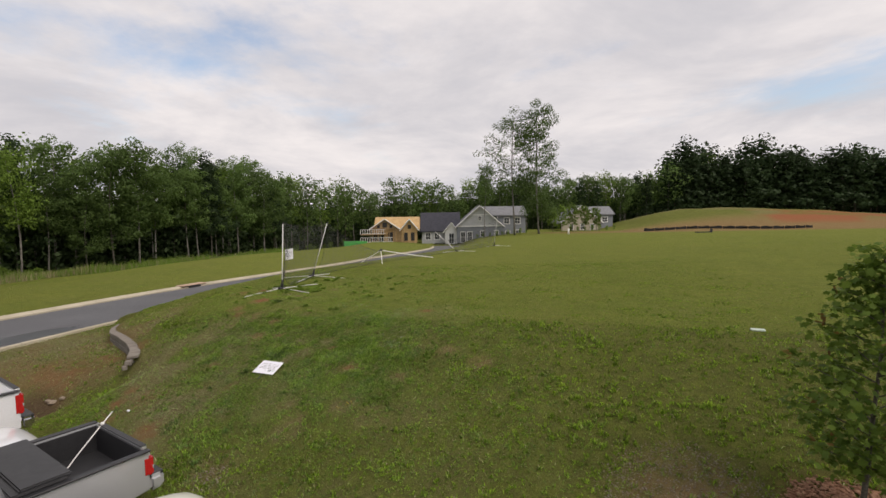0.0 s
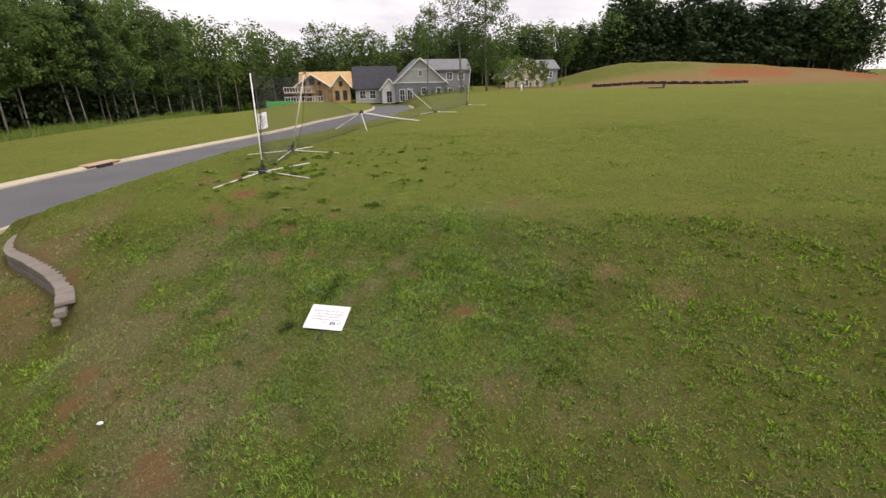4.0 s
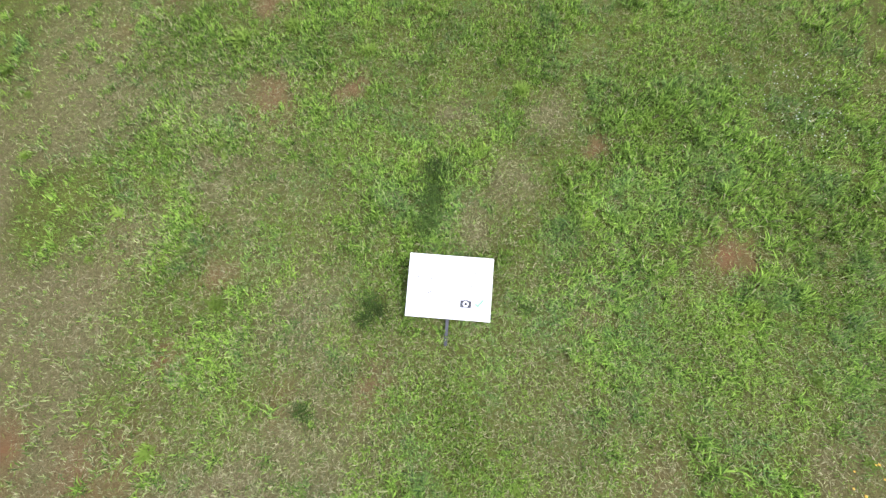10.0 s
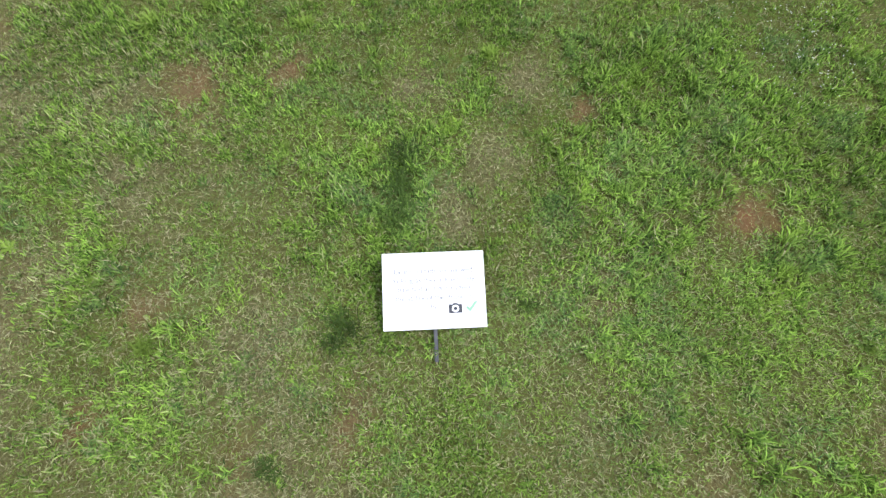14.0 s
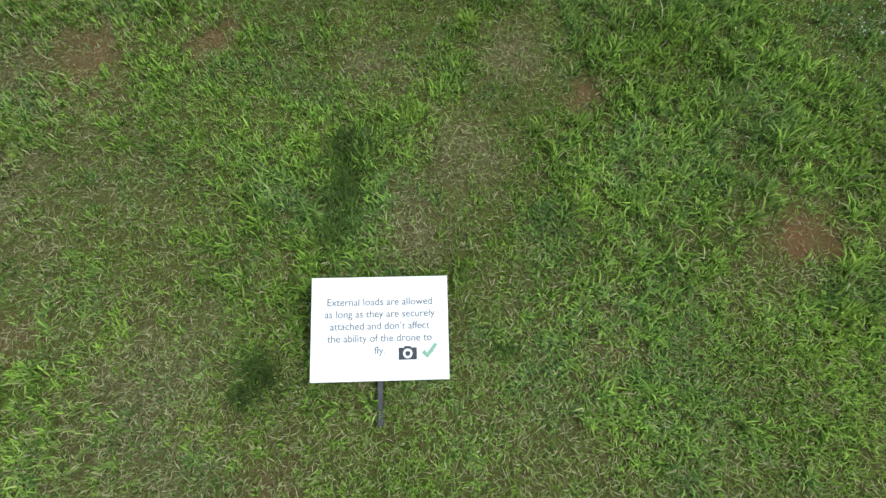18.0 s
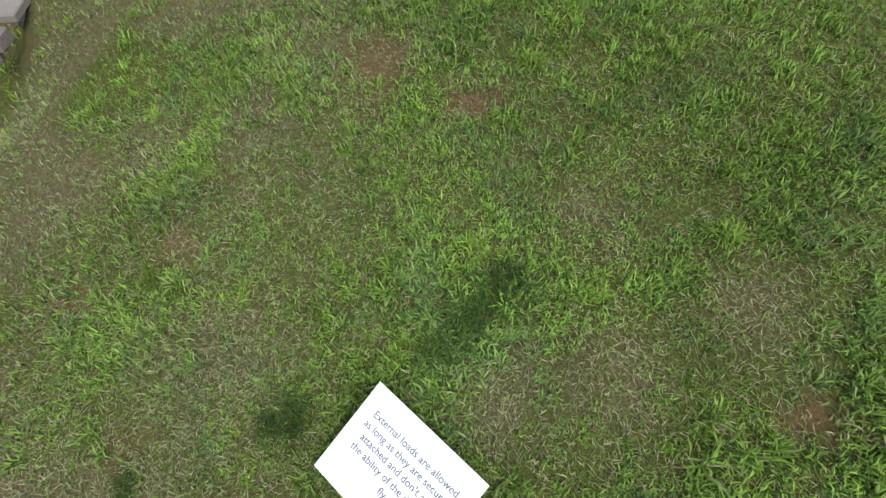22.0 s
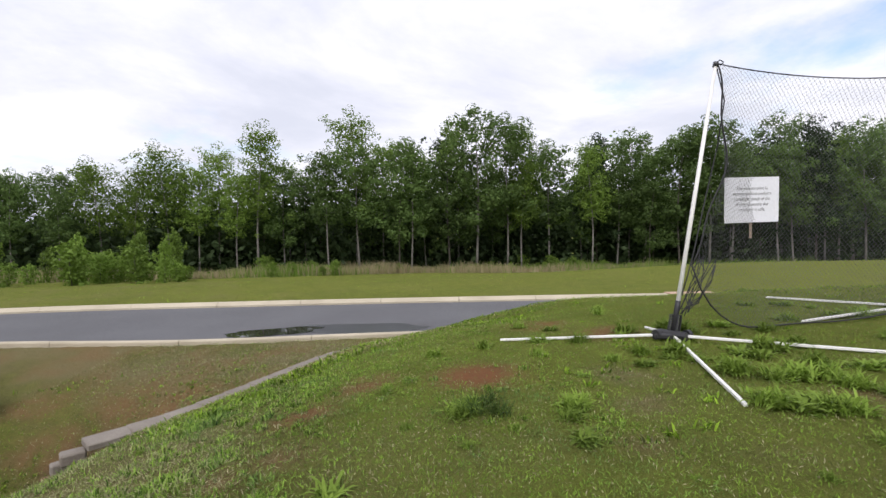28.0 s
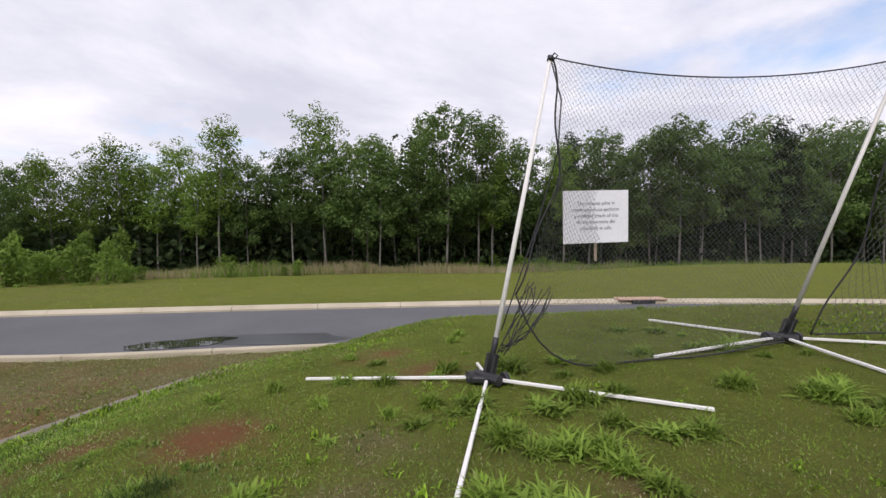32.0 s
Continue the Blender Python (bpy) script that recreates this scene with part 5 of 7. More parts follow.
def pickup(name, label, paint, L, W, rail, bed, cab_top, at, turn, tonneau, lamp_h):
    """A pickup: x runs forward from the tailgate, the ground is z 0."""
    root = thing(name, label, "pickup truck", at, turn, group="parked vehicles")
    r, xr, xf = 0.39, 1.15, L - 0.98
    sill, hw = 0.48, W / 2
    lamp_s = 0.15 if tonneau else 0.21
    cab0, cab1 = bed + 0.05, bed + 1.95
    hood = rail - 0.12
    for s in (-1, 1):
        bm = bmesh.new()
        prof = [(0.03, 0.60), (xr - 0.47, 0.50)] + arch(xr, 0.47, 0.48)[::-1] + [(xf - 0.47, sill)] + arch(xf, 0.47, sill)[::-1] + [(L - 0.12, 0.45), (L, 0.62), (L - 0.02, hood - 0.16), (L - 0.12, hood - 0.04), (cab1 + 0.25, rail - 0.03), (cab1, rail), (bed, rail), (0.0, rail)]
        y0, y1 = (hw - 0.10, hw) if s > 0 else (-hw, -hw + 0.10)
        slab_profile(bm, prof, y0, y1, 0.03)
        part("side_panel", bm, paint, root)
        bm = bmesh.new()
        tube(bm, [(x, s * (hw + 0.012), z) for x, z in arch(xr, 0.50, 0.5, 16)], 0.028, 6)
        part("wheel_arch", bm, paint, root, smooth=True)
        bm = bmesh.new()
        tube(bm, [(xr, s * (hw - 0.45), 0.36), (xr, s * (hw - 0.06), 0.36)], 0.465, 20)
        part("wheel_well", bm, BLACK, root)
        bm = bmesh.new()
        tube(bm, [(xf, s * (hw - 0.45), 0.36), (xf, s * (hw - 0.06), 0.36)], 0.465, 20)
        part("wheel_well", bm, BLACK, root)
        bm = bmesh.new()
        box(bm, 0.02, bed, s * hw - 0.055, s * hw + 0.055, rail - 0.004, rail + 0.026, bevel=0.008)
        part("rail_cap", bm, BLACK, root, "black bed rail cap")
        bm = bmesh.new()
        box(bm, -0.035, 0.12, s * (hw - 0.045) - 0.055, s * (hw - 0.045) + 0.055, lamp_h - lamp_s, lamp_h + lamp_s, bevel=0.025, seg=2)
        lamp = part("tail_lamp", bm, RED_LAMP, root, "red tail lamp")
        bm = bmesh.new()
        box(bm, -0.04, 0.0, s * (hw - 0.045) - 0.04, s * (hw - 0.045) + 0.04, lamp_h - 0.06, lamp_h - 0.01, bevel=0.006)
        part("reverse_lamp", bm, LAMP_GLASS, lamp)
        for z in (1,):
            bm = bmesh.new()
            tube(bm, [(cab1 - 0.2, s * (hw + 0.02), rail + 0.02), (cab1 - 0.2, s * (hw + 0.15), rail + 0.10)], 0.02, 6)
            box(bm, cab1 - 0.28, cab1 - 0.14, s * (hw + 0.17) - 0.09, s * (hw + 0.17) + 0.09, rail + 0.04, rail + 0.24, bevel=0.03, seg=2)
            part("mirror", bm, BLACK, root)
        for x in (cab0 + 0.55, cab1 - 0.35):
            bm = bmesh.new()
            box(bm, x - 0.10, x + 0.10, s * (hw + 0.018) - 0.012, s * (hw + 0.018) + 0.012, rail - 0.13, rail - 0.09, bevel=0.01)
            part("door_handle", bm, BLACK if tonneau else paint, root)
    bm = bmesh.new()
    box(bm, -0.02, 0.055, -hw + 0.18, hw - 0.18, rail - 0.60, rail + 0.01, bevel=0.02, seg=2)
    box(bm, -0.032, 0.0, -hw + 0.2, hw - 0.2, rail - 0.05, rail + 0.012, bevel=0.01)
    gate = part("tailgate", bm, paint, root)
    bm = bmesh.new()
    box(bm, -0.03, 0.06, -hw + 0.19, hw - 0.19, rail + 0.0115, rail + 0.026, bevel=0.005)
    part("gate_cap", bm, BLACK, gate)
    bm = bmesh.new()
    box(bm, -0.045, -0.015, -0.13, 0.13, rail - 0.22, rail - 0.09, bevel=0.012)
    part("gate_handle", bm, BLACK, gate, "black handle plate")
    bm = bmesh.new()
    for k in range(3):
        box(bm, -0.030, -0.015, -0.15 + k * 0.10, -0.075 + k * 0.10, rail - 0.345, rail - 0.275, bevel=0.006)
    part("emblem", bm, RED_LAMP if not tonneau else CHROME, gate, "plain raised emblem bars")
    bm = bmesh.new()
    box(bm, 0.0, bed, -hw + 0.08, hw - 0.08, 0.62, 0.78)
    part("bed_floor", bm, BLACK if tonneau else paint, root)
    lining = BLACK if tonneau else paint
    bm = bmesh.new()
    box(bm, bed - 0.05, bed + 0.02, -hw + 0.06, hw - 0.06, 0.6, rail - 0.01, bevel=0.01)
    part("bed_front", bm, lining, root)
    for s in (-1, 1):
        bm = bmesh.new()
        box(bm, 0.05, bed, s * (hw - 0.115) - 0.012, s * (hw - 0.115) + 0.012, 0.7, rail - 0.012)
        part("bed_side", bm, lining, root)
        bm = bmesh.new()
        box(bm, xr - 0.45, xr + 0.45, s * (hw - 0.22) - 0.1, s * (hw - 0.22) + 0.1, 0.7, 1.0, bevel=0.06, seg=2)
        part("wheel_box", bm, lining, root)
    bm = bmesh.new()
    box(bm, 0.056, 0.078, -hw + 0.10, hw - 0.10, 0.7, rail - 0.02)
    part("gate_lining", bm, lining, root)
    bm = bmesh.new()
    box(bm, -0.20, 0.02, -hw + 0.02, hw - 0.02, 0.55, 0.78, bevel=0.05, seg=2)
    bump_ob = part("bumper", bm, CHROME if not tonneau else paint, root, "bright step bumper")
    bm = bmesh.new()
    box(bm, -0.21, 0.0, -hw + 0.10, -0.32, 0.735, 0.80, bevel=0.015)
    box(bm, -0.21, 0.0, 0.32, hw - 0.10, 0.735, 0.80, bevel=0.015)
    box(bm, -0.215, -0.1, -0.30, 0.30, 0.54, 0.74, bevel=0.02)
    part("bumper_step", bm, BLACK, bump_ob)
    bm = bmesh.new()
    box(bm, -0.226, -0.216, -0.15, 0.15, 0.57, 0.72, bevel=0.003)
    plate = part("number_plate", bm, BOARD, bump_ob, "pale plate with plain bars")
    bm = bmesh.new()
    for k in range(6):
        box(bm, -0.229, -0.2255, -0.115 + k * 0.04, -0.09 + k * 0.04, 0.62, 0.67)
    part("plate_bars", bm, INK, plate)
    # cab and hood
    bm = bmesh.new()
    zs = rail - 0.06
    def half(w, top, drop=0.05):
        return [(0, 0.5), (w, 0.5), (w, zs), (w - 0.02, top - drop), (w - 0.10, top), (0, top + 0.015)]
    loft(bm, [(bed + 0.03, half(hw - 0.03, rail)), (cab1 + 0.1, half(hw - 0.03, rail)), (cab1 + 0.55, half(hw - 0.03, hood + 0.06)), (L - 0.35, half(hw - 0.06, hood - 0.02)), (L - 0.05, half(hw - 0.10, hood - 0.16))])
    part("cab_body", bm, paint, root)
    bm = bmesh.new()
    gl = lambda w, t: [(0, rail - 0.02), (w, rail - 0.02), (w - 0.16 * (t - rail) / 0.6, t - 0.05), (w - 0.24 * (t - rail) / 0.6, t), (0, t + 0.01)]
    loft(bm, [(cab0 + 0.02, gl(hw - 0.05, rail + 0.05)), (cab0 + 0.14, gl(hw - 0.05, cab_top - 0.03)), (cab1 - 0.45, gl(hw - 0.05, cab_top - 0.03)), (cab1 + 0.22, gl(hw - 0.05, rail + 0.04))])
    part("glass", bm, CAR_GLASS, root, "dark window glass")
    bm = bmesh.new()
    wt = hw - 0.05 - 0.16 * (cab_top - rail) / 0.6
    rf = lambda w, t: [(0, t - 0.06), (w, t - 0.06), (w - 0.03, t - 0.01), (w - 0.13, t + 0.02), (0, t + 0.035)]
    loft(bm, [(cab0 + 0.10, rf(wt - 0.02, cab_top - 0.03)), (cab0 + 0.2, rf(wt + 0.015, cab_top)), (cab1 - 0.6, rf(wt + 0.015, cab_top)), (cab1 - 0.38, rf(wt - 0.02, cab_top - 0.06))])
    part("roof", bm, paint, root)
    for s in (-1, 1):
        for x0, x1, zz in ((cab0 + 0.02, cab0 + 0.16, 0.075), (cab0 + 0.98, cab0 + 0.98, 0.05), (cab1 + 0.16, cab1 - 0.45, 0.05)):
            bm = bmesh.new()
            tube(bm, [(x0, s * (hw - 0.05), rail - 0.02), (x1, s * (wt + 0.004), cab_top - 0.03)], zz, 6)
            part("pillar", bm, paint, root, smooth=True)
    for x in (xr, xf):
        for s in (-1, 1):
            wheel(root, x, s * (hw - 0.13), r, 0.25)
    if tonneau:
        bm = bmesh.new()
        box(bm, bed - 0.62, bed + 0.0, -hw + 0.03, hw - 0.03, rail + 0.024, rail + 0.075, bevel=0.02, seg=2)
        box(bm, bed - 0.66, bed - 0.1, -hw + 0.05, hw - 0.05, rail + 0.07, rail + 0.115, pose(0, 0, 0), bevel=0.02, seg=2)
        part("folded_cover", bm, VINYL, root, "folded black vinyl bed cover")
    return root


def put(k, off, z=-0.78, flip=False):
    """Place on the parking row: k bays along it, off metres towards the hill."""
    p = ROW_AT + ROW_ALONG * (k * 2.58) + ROW_IN * off
    a = math.degrees(math.atan2(-ROW_IN[1], -ROW_IN[0]))
    return (float(p[0]), float(p[1]), z), a


at_, turn_ = put(0.19, -0.1)
pickup("pickup_truck", "white full-size pickup backed towards the grass hill", WHITE_CAR, 5.8, 2.02, 1.36, 1.98, 1.90, at_, turn_, False, 1.10)
at_, turn_ = put(2, 0.22)
pickup("pickup_truck", "silver mid-size pickup with black bed liner and folded cover", SILVER_CAR, 5.3, 1.89, 1.22, 1.62, 1.78, at_, turn_, True, 0.98)
bm = bmesh.new()
tube(bm, [(0.98, 0.05, 0.78), (0.5, -0.33, 1.03), (0.02, -0.70, 1.25), (-0.20, -0.87, 1.35)], 0.011, 6)
bmesh.ops.create_icosphere(bm, subdivisions=2, radius=0.035, matrix=Matrix.Translation((0.02, -0.70, 1.25)))
plank = part("bed_pole", bm, PVC, None, smooth=True)
plank.matrix_world = pose(*at_, 0, 0, turn_)
bm = bmesh.new()
bmesh.ops.create_icosphere(bm, subdivisions=2, radius=0.13)
for v in bm.verts:
    v.co = Vector((v.co.x * 1.2, v.co.y * 0.8, v.co.z * 0.35)) + 0.05 * noise.noise_vector(v.co * 14)
rag = part("crumpled_sheet", bm, surface("pale_blue_plastic", (0.36, 0.42, 0.52), (0.48, 0.54, 0.62), 8.0, 0.5, 0, 40, 0.1, 0.002))
rag.matrix_world = pose(*at_, 0, 0, turn_) @ Matrix.Translation((0.45, 0.30, 0.82))
tagged(rag, "crumpled pale blue plastic sheet lying in the silver pickup's bed", "plastic sheet")
tagged(plank, "long thin white pole propped in the silver pickup's bed", "pole")


def car(name, label, paint, at, turn, L=4.6, W=1.8, hood=0.98, roof=1.45, grille=True, amber=True):
    """A saloon: x runs back from the front bumper, the ground is z 0."""
    root = thing(name, label, "car", at, turn, group="parked vehicles")
    hw = W / 2
    def h(w, zb, zm, top, crown=0.02):
        return [(0, zb), (w * 0.80, zb), (w * 0.97, zb + 0.10), (w, zm), (w * 0.985, top - 0.16), (w * 0.93, top - 0.05), (w * 0.80, top), (w * 0.42, top + crown * 0.8), (0, top + crown)]
    bm = bmesh.new()
    loft(bm, [(0.0, h(hw * 0.62, 0.34, 0.48, 0.62, 0.01)), (0.06, h(hw * 0.80, 0.26, 0.46, hood - 0.28)), (0.22, h(hw * 0.92, 0.22, 0.46, hood - 0.16, 0.025)), (0.55, h(hw * 0.98, 0.22, 0.5, hood - 0.08, 0.03)),
              (1.0, h(hw, 0.22, 0.5, hood - 0.02, 0.03)), (1.45, h(hw, 0.22, 0.5, hood + 0.03, 0.02)), (2.2, h(hw, 0.22, 0.5, hood + 0.05, 0.0)), (3.5, h(hw, 0.22, 0.5, hood + 0.07, 0.0)),
              (L - 0.5, h(hw * 0.97, 0.24, 0.5, hood + 0.07, 0.02)), (L - 0.08, h(hw * 0.86, 0.30, 0.5, hood - 0.05)), (L, h(hw * 0.7, 0.36, 0.5, 0.75))])
    bmesh.ops.subdivide_edges(bm, edges=[e for e in bm.edges], cuts=1, use_grid_fill=True, smooth=0.4)
    part("body", bm, paint, root, smooth=True)
    bm = bmesh.new()
    g = lambda w, t: [(0, hood - 0.02), (w, hood - 0.02), (w - 0.20 * (t - hood) / 0.45, t - 0.05), (w - 0.32 * (t - hood) / 0.45, t), (0, t + 0.03)]
    loft(bm, [(1.22, g(hw * 0.86, hood + 0.05)), (2.02, g(hw * 0.93, roof - 0.03)), (2.7, g(hw * 0.93, roof - 0.01)), (3.2, g(hw * 0.93, roof - 0.05)), (L - 0.55, g(hw * 0.85, hood + 0.10))])
    part("glass", bm, CAR_GLASS, root, "dark window glass")
    bm = bmesh.new()
    wt = hw * 0.93 - 0.19
    r = lambda w, t: [(0, t - 0.06), (w, t - 0.06), (w - 0.02, t - 0.01), (w - 0.15, t + 0.025), (0, t + 0.04)]
    loft(bm, [(1.96, r(wt - 0.03, roof - 0.055)), (2.12, r(wt, roof - 0.015)), (2.7, r(wt, roof)), (3.2, r(wt, roof - 0.03)), (3.36, r(wt - 0.04, roof - 0.09))])
    part("roof", bm, paint, root)
    for s in (-1, 1):
        for a, b, rr in (((1.18, hw * 0.87, hood + 0.02), (2.02, wt, roof - 0.03), 0.032), ((2.62, hw * 0.93, hood + 0.03), (2.66, wt + 0.01, roof - 0.02), 0.035), ((L - 0.6, hw * 0.86, hood + 0.06), (3.25, wt, roof - 0.05), 0.07)):
            bm = bmesh.new()
            tube(bm, [(a[0], s * a[1], a[2]), ((a[0] + b[0]) / 2, s * (a[1] + b[1]) / 2 + s * 0.02, (a[2] + b[2]) / 2 + 0.03), (b[0], s * b[1], b[2])], rr, 6)
            part("pillar", bm, paint, root, smooth=True)
        bm = bmesh.new()
        tube(bm, [(1.2, s * hw * 0.865, hood + 0.055), (1.62, s * (hw * 0.86), hood + 0.27), (2.05, s * (wt + 0.035), roof - 0.045), (2.7, s * (wt + 0.035), roof - 0.02), (3.3, s * (wt + 0.03), roof - 0.08)], 0.010, 5)
        part("window_trim", bm, CHROME, root, smooth=True)
        bm = bmesh.new()
        box(bm, 1.48, 1.64, s * (hw + 0.06) - 0.09, s * (hw + 0.06) + 0.09, hood + 0.06, hood + 0.20, bevel=0.03, seg=2)
        part("mirror", bm, paint, root)
        bm = bmesh.new()
        box(bm, -0.17, 0.17, -0.15, 0.15, -0.06, 0.06, pose(0.22, s * hw * 0.70, hood - 0.29, 0, -22, s * -24), bevel=0.035, seg=2)
        lamp = part("headlamp", bm, LAMP_GLASS, root, "clear headlamp")
        if amber:
            bm = bmesh.new()
            box(bm, -0.06, 0.06, -0.03, 0.03, -0.05, 0.05, pose(0.33, s * hw * 0.93, hood - 0.30, 0, -15, s * -40), bevel=0.012)
            part("indicator", bm, AMBER, lamp, "amber indicator")
        for x in (0.92, L - 0.95):
            bm = bmesh.new()
            tube(bm, [(x, s * (hw - 0.3), 0.33), (x, s * (hw + 0.006), 0.33)], 0.36, 22)
            part("wheel_well", bm, BLACK, root)
            wheel(root, x, s * (hw - 0.085), 0.315, 0.20)
    bm = bmesh.new()
    box(bm, -0.06, 0.10, -hw * 0.62, hw * 0.62, 0.30, 0.40, bevel=0.03, seg=2)
    part("air_intake", bm, BLACK, root)
    if grille:
        root_g = new("grille"); root_g.parent = root
        for k in range(6):
            bm = bmesh.new()
            z = hood - 0.40 + k * 0.034
            box(bm, -0.035 + 0.018 * k, 0.10 + 0.018 * k, -hw * 0.38, hw * 0.38, z, z + 0.018, bevel=0.004)
            part("grille_bar", bm, CHROME, root_g)
        bm = bmesh.new()
        tube(bm, [(-0.03, 0, hood - 0.31), (0.06, 0, hood - 0.31)], 0.07, 20)
        part("round_badge", bm, CHROME, root_g, "plain round badge")
    for s in (-1, 1):
        bm = bmesh.new()
        tube(bm, [(1.26, s * 0.55, hood + 0.05), (1.32, s * 0.1, hood + 0.09)], 0.012, 5)
        part("wiper", bm, BLACK, root)
    return root


def nose(k, off):
    p, a = put(k, off)
    return p, a


p_, a_ = nose(1.04, -0.15)
car("car", "white car parked nose towards the grass hill", WHITE_CAR, p_, a_, 4.7, 1.82, 1.0, 1.50, False)
p_, a_ = nose(3, 0.45)
car("car", "cream white car parked nose towards the grass hill", CREAM_CAR, p_, a_, 4.6, 1.80, 1.02, 1.5, False)
p_, a_ = nose(-0.84, -1.12)
p_ = (p_[0], p_[1], -0.74)
car("car", "dark blue saloon with a chrome grille parked nose out", BLUE_CAR, p_, a_, 4.7, 1.78, 0.92, 1.41, True, False)


# ---- houses beyond the field ----
SHINGLE_GREY = surface("grey_shingles", (0.16, 0.165, 0.175), (0.24, 0.245, 0.255), 2.0, 0.9, 0, 12, 0.5, 0.03)
SHINGLE_DARK = surface("dark_shingles", (0.035, 0.037, 0.048), (0.06, 0.06, 0.075), 2.0, 0.9, 0, 12, 0.5, 0.03)
OSB = surface("raw_sheathing", (0.46, 0.30, 0.135), (0.60, 0.42, 0.21), 1.4, 0.85, 0, 10, 0.3, 0.01)
STUD = surface("raw_timber", (0.30, 0.20, 0.10), (0.44, 0.31, 0.17), 2.0, 0.85, 0, 10, 0.3, 0.01)
SIDING_GREY = surface("blue_grey_siding", (0.20, 0.215, 0.24), (0.25, 0.265, 0.29), 1.0, 0.8, 0, 10, 0.2, 0.01)
SIDING_PALE = surface("pale_grey_siding", (0.42, 0.43, 0.44), (0.50, 0.51, 0.52), 1.0, 0.8, 0, 10, 0.2, 0.01)
SIDING_CREAM = surface("cream_siding", (0.42, 0.37, 0.29), (0.50, 0.45, 0.36), 1.0, 0.8, 0, 10, 0.2, 0.01)
TRIM = surface("white_trim", (0.72, 0.72, 0.70), (0.80, 0.80, 0.78), 2.0, 0.6, 0, 20, 0.1, 0.003)
PANE = surface("dark_window_pane", (0.03, 0.035, 0.04), (0.06, 0.065, 0.07), 2.0, 0.08, 0, 20, 0.0)
GREEN_WRAP = surface("green_tarpaulin", (0.06, 0.38, 0.08), (0.09, 0.45, 0.11), 2.0, 0.6, 0, 10, 0.2, 0.01)


def gable_wall(root, x0, x1, y, h, peak, material, depth=0.2, name="wall"):
    bm = bmesh.new()
    pts = [(x0, 0), (x1, 0), (x1, h), ((x0 + x1) / 2, peak), (x0, h)] if peak else [(x0, 0), (x1, 0), (x1, h), (x0, h)]
    slab_profile(bm, [(a, b) for a, b in pts], y, y + depth, 0)
    return part(name, bm, material, root)


def side_wall(root, x, y0, y1, h, material):
    bm = bmesh.new()
    box(bm, x - 0.1, x + 0.1, y0, y1, 0, h)
    return part("wall", bm, material, root)


def roof_slab(root, a, b, c, d, material, thick=0.22, name="roof"):
    bm = bmesh.new()
    top = [bm.verts.new(p) for p in (a, b, c, d)]
    bot = [bm.verts.new((p[0], p[1], p[2] - thick)) for p in (a, b, c, d)]
    bm.faces.new(top); bm.faces.new(bot[::-1])
    for k in range(4):
        bm.faces.new((top[k], bot[k], bot[(k + 1) % 4], top[(k + 1) % 4]))
    bmesh.ops.recalc_face_normals(bm, faces=bm.faces)
    return part(name, bm, material, root)


def window(root, x, z, w, h, y, door=False):
    bm = bmesh.new()
    for s in (-1, 1):
        box(bm, x + s * w / 2 - 0.07, x + s * w / 2 + 0.07, y - 0.09, y + 0.02, z, z + h)
    box(bm, x - w / 2 - 0.07, x + w / 2 + 0.07, y - 0.09, y + 0.02, z + h - 0.07, z + h + 0.09)
    box(bm, x - w / 2 - 0.07, x + w / 2 + 0.07, y - 0.11, y + 0.02, z - 0.09, z + 0.05)
    box(bm, x - 0.03, x + 0.03, y - 0.07, y + 0.02, z, z + h)
    box(bm, x - w / 2, x + w / 2, y - 0.07, y + 0.02, z + h * 0.5 - 0.03, z + h * 0.5 + 0.03)
    fr = part("door" if door else "window", bm, TRIM, root, "white trimmed door" if door else "white trimmed window")
    bm = bmesh.new()
    box(bm, x - w / 2, x + w / 2, y - 0.03, y + 0.01, z, z + h)
    part("pane", bm, PANE, fr)


def gable_roof(root, x0, x1, y0, y1, h, peak, material, over=0.45):
    """Ridge along y over a front of x0 to x1."""
    m = (x0 + x1) / 2
    k = (peak - h) / (m - x0)
    z = h - over * k + 0.15
    roof_slab(root, (x0 - over, y0 - over, z), (m, y0 - over, peak + 0.15), (m, y1 + over, peak + 0.15), (x0 - over, y1 + over, z), material)
    roof_slab(root, (x1 + over, y0 - over, z), (m, y0 - over, peak + 0.15), (m, y1 + over, peak + 0.15), (x1 + over, y1 + over, z), material)
    for s, e in ((x0 - over, m), (x1 + over, m)):
        bm = bmesh.new()
        tube(bm, [(s, y0 - over - 0.03, z - 0.12), (e, y0 - over - 0.03, peak + 0.03)], 0.13, 4)
        part("bargeboard", bm, TRIM, root)


def cross_roof(root, x0, x1, y0, y1, h, peak, material, over=0.4):
    """Ridge along x."""
    m = (y0 + y1) / 2
    k = (peak - h) / (m - y0)
    z = h - over * k + 0.15
    roof_slab(root, (x0 - over, y0 - over, z), (x1 + over, y0 - over, z), (x1 + over, m, peak + 0.15), (x0 - over, m, peak + 0.15), material)
    roof_slab(root, (x0 - over, y1 + over, z), (x1 + over, y1 + over, z), (x1 + over, m, peak + 0.15), (x0 - over, m, peak + 0.15), material)


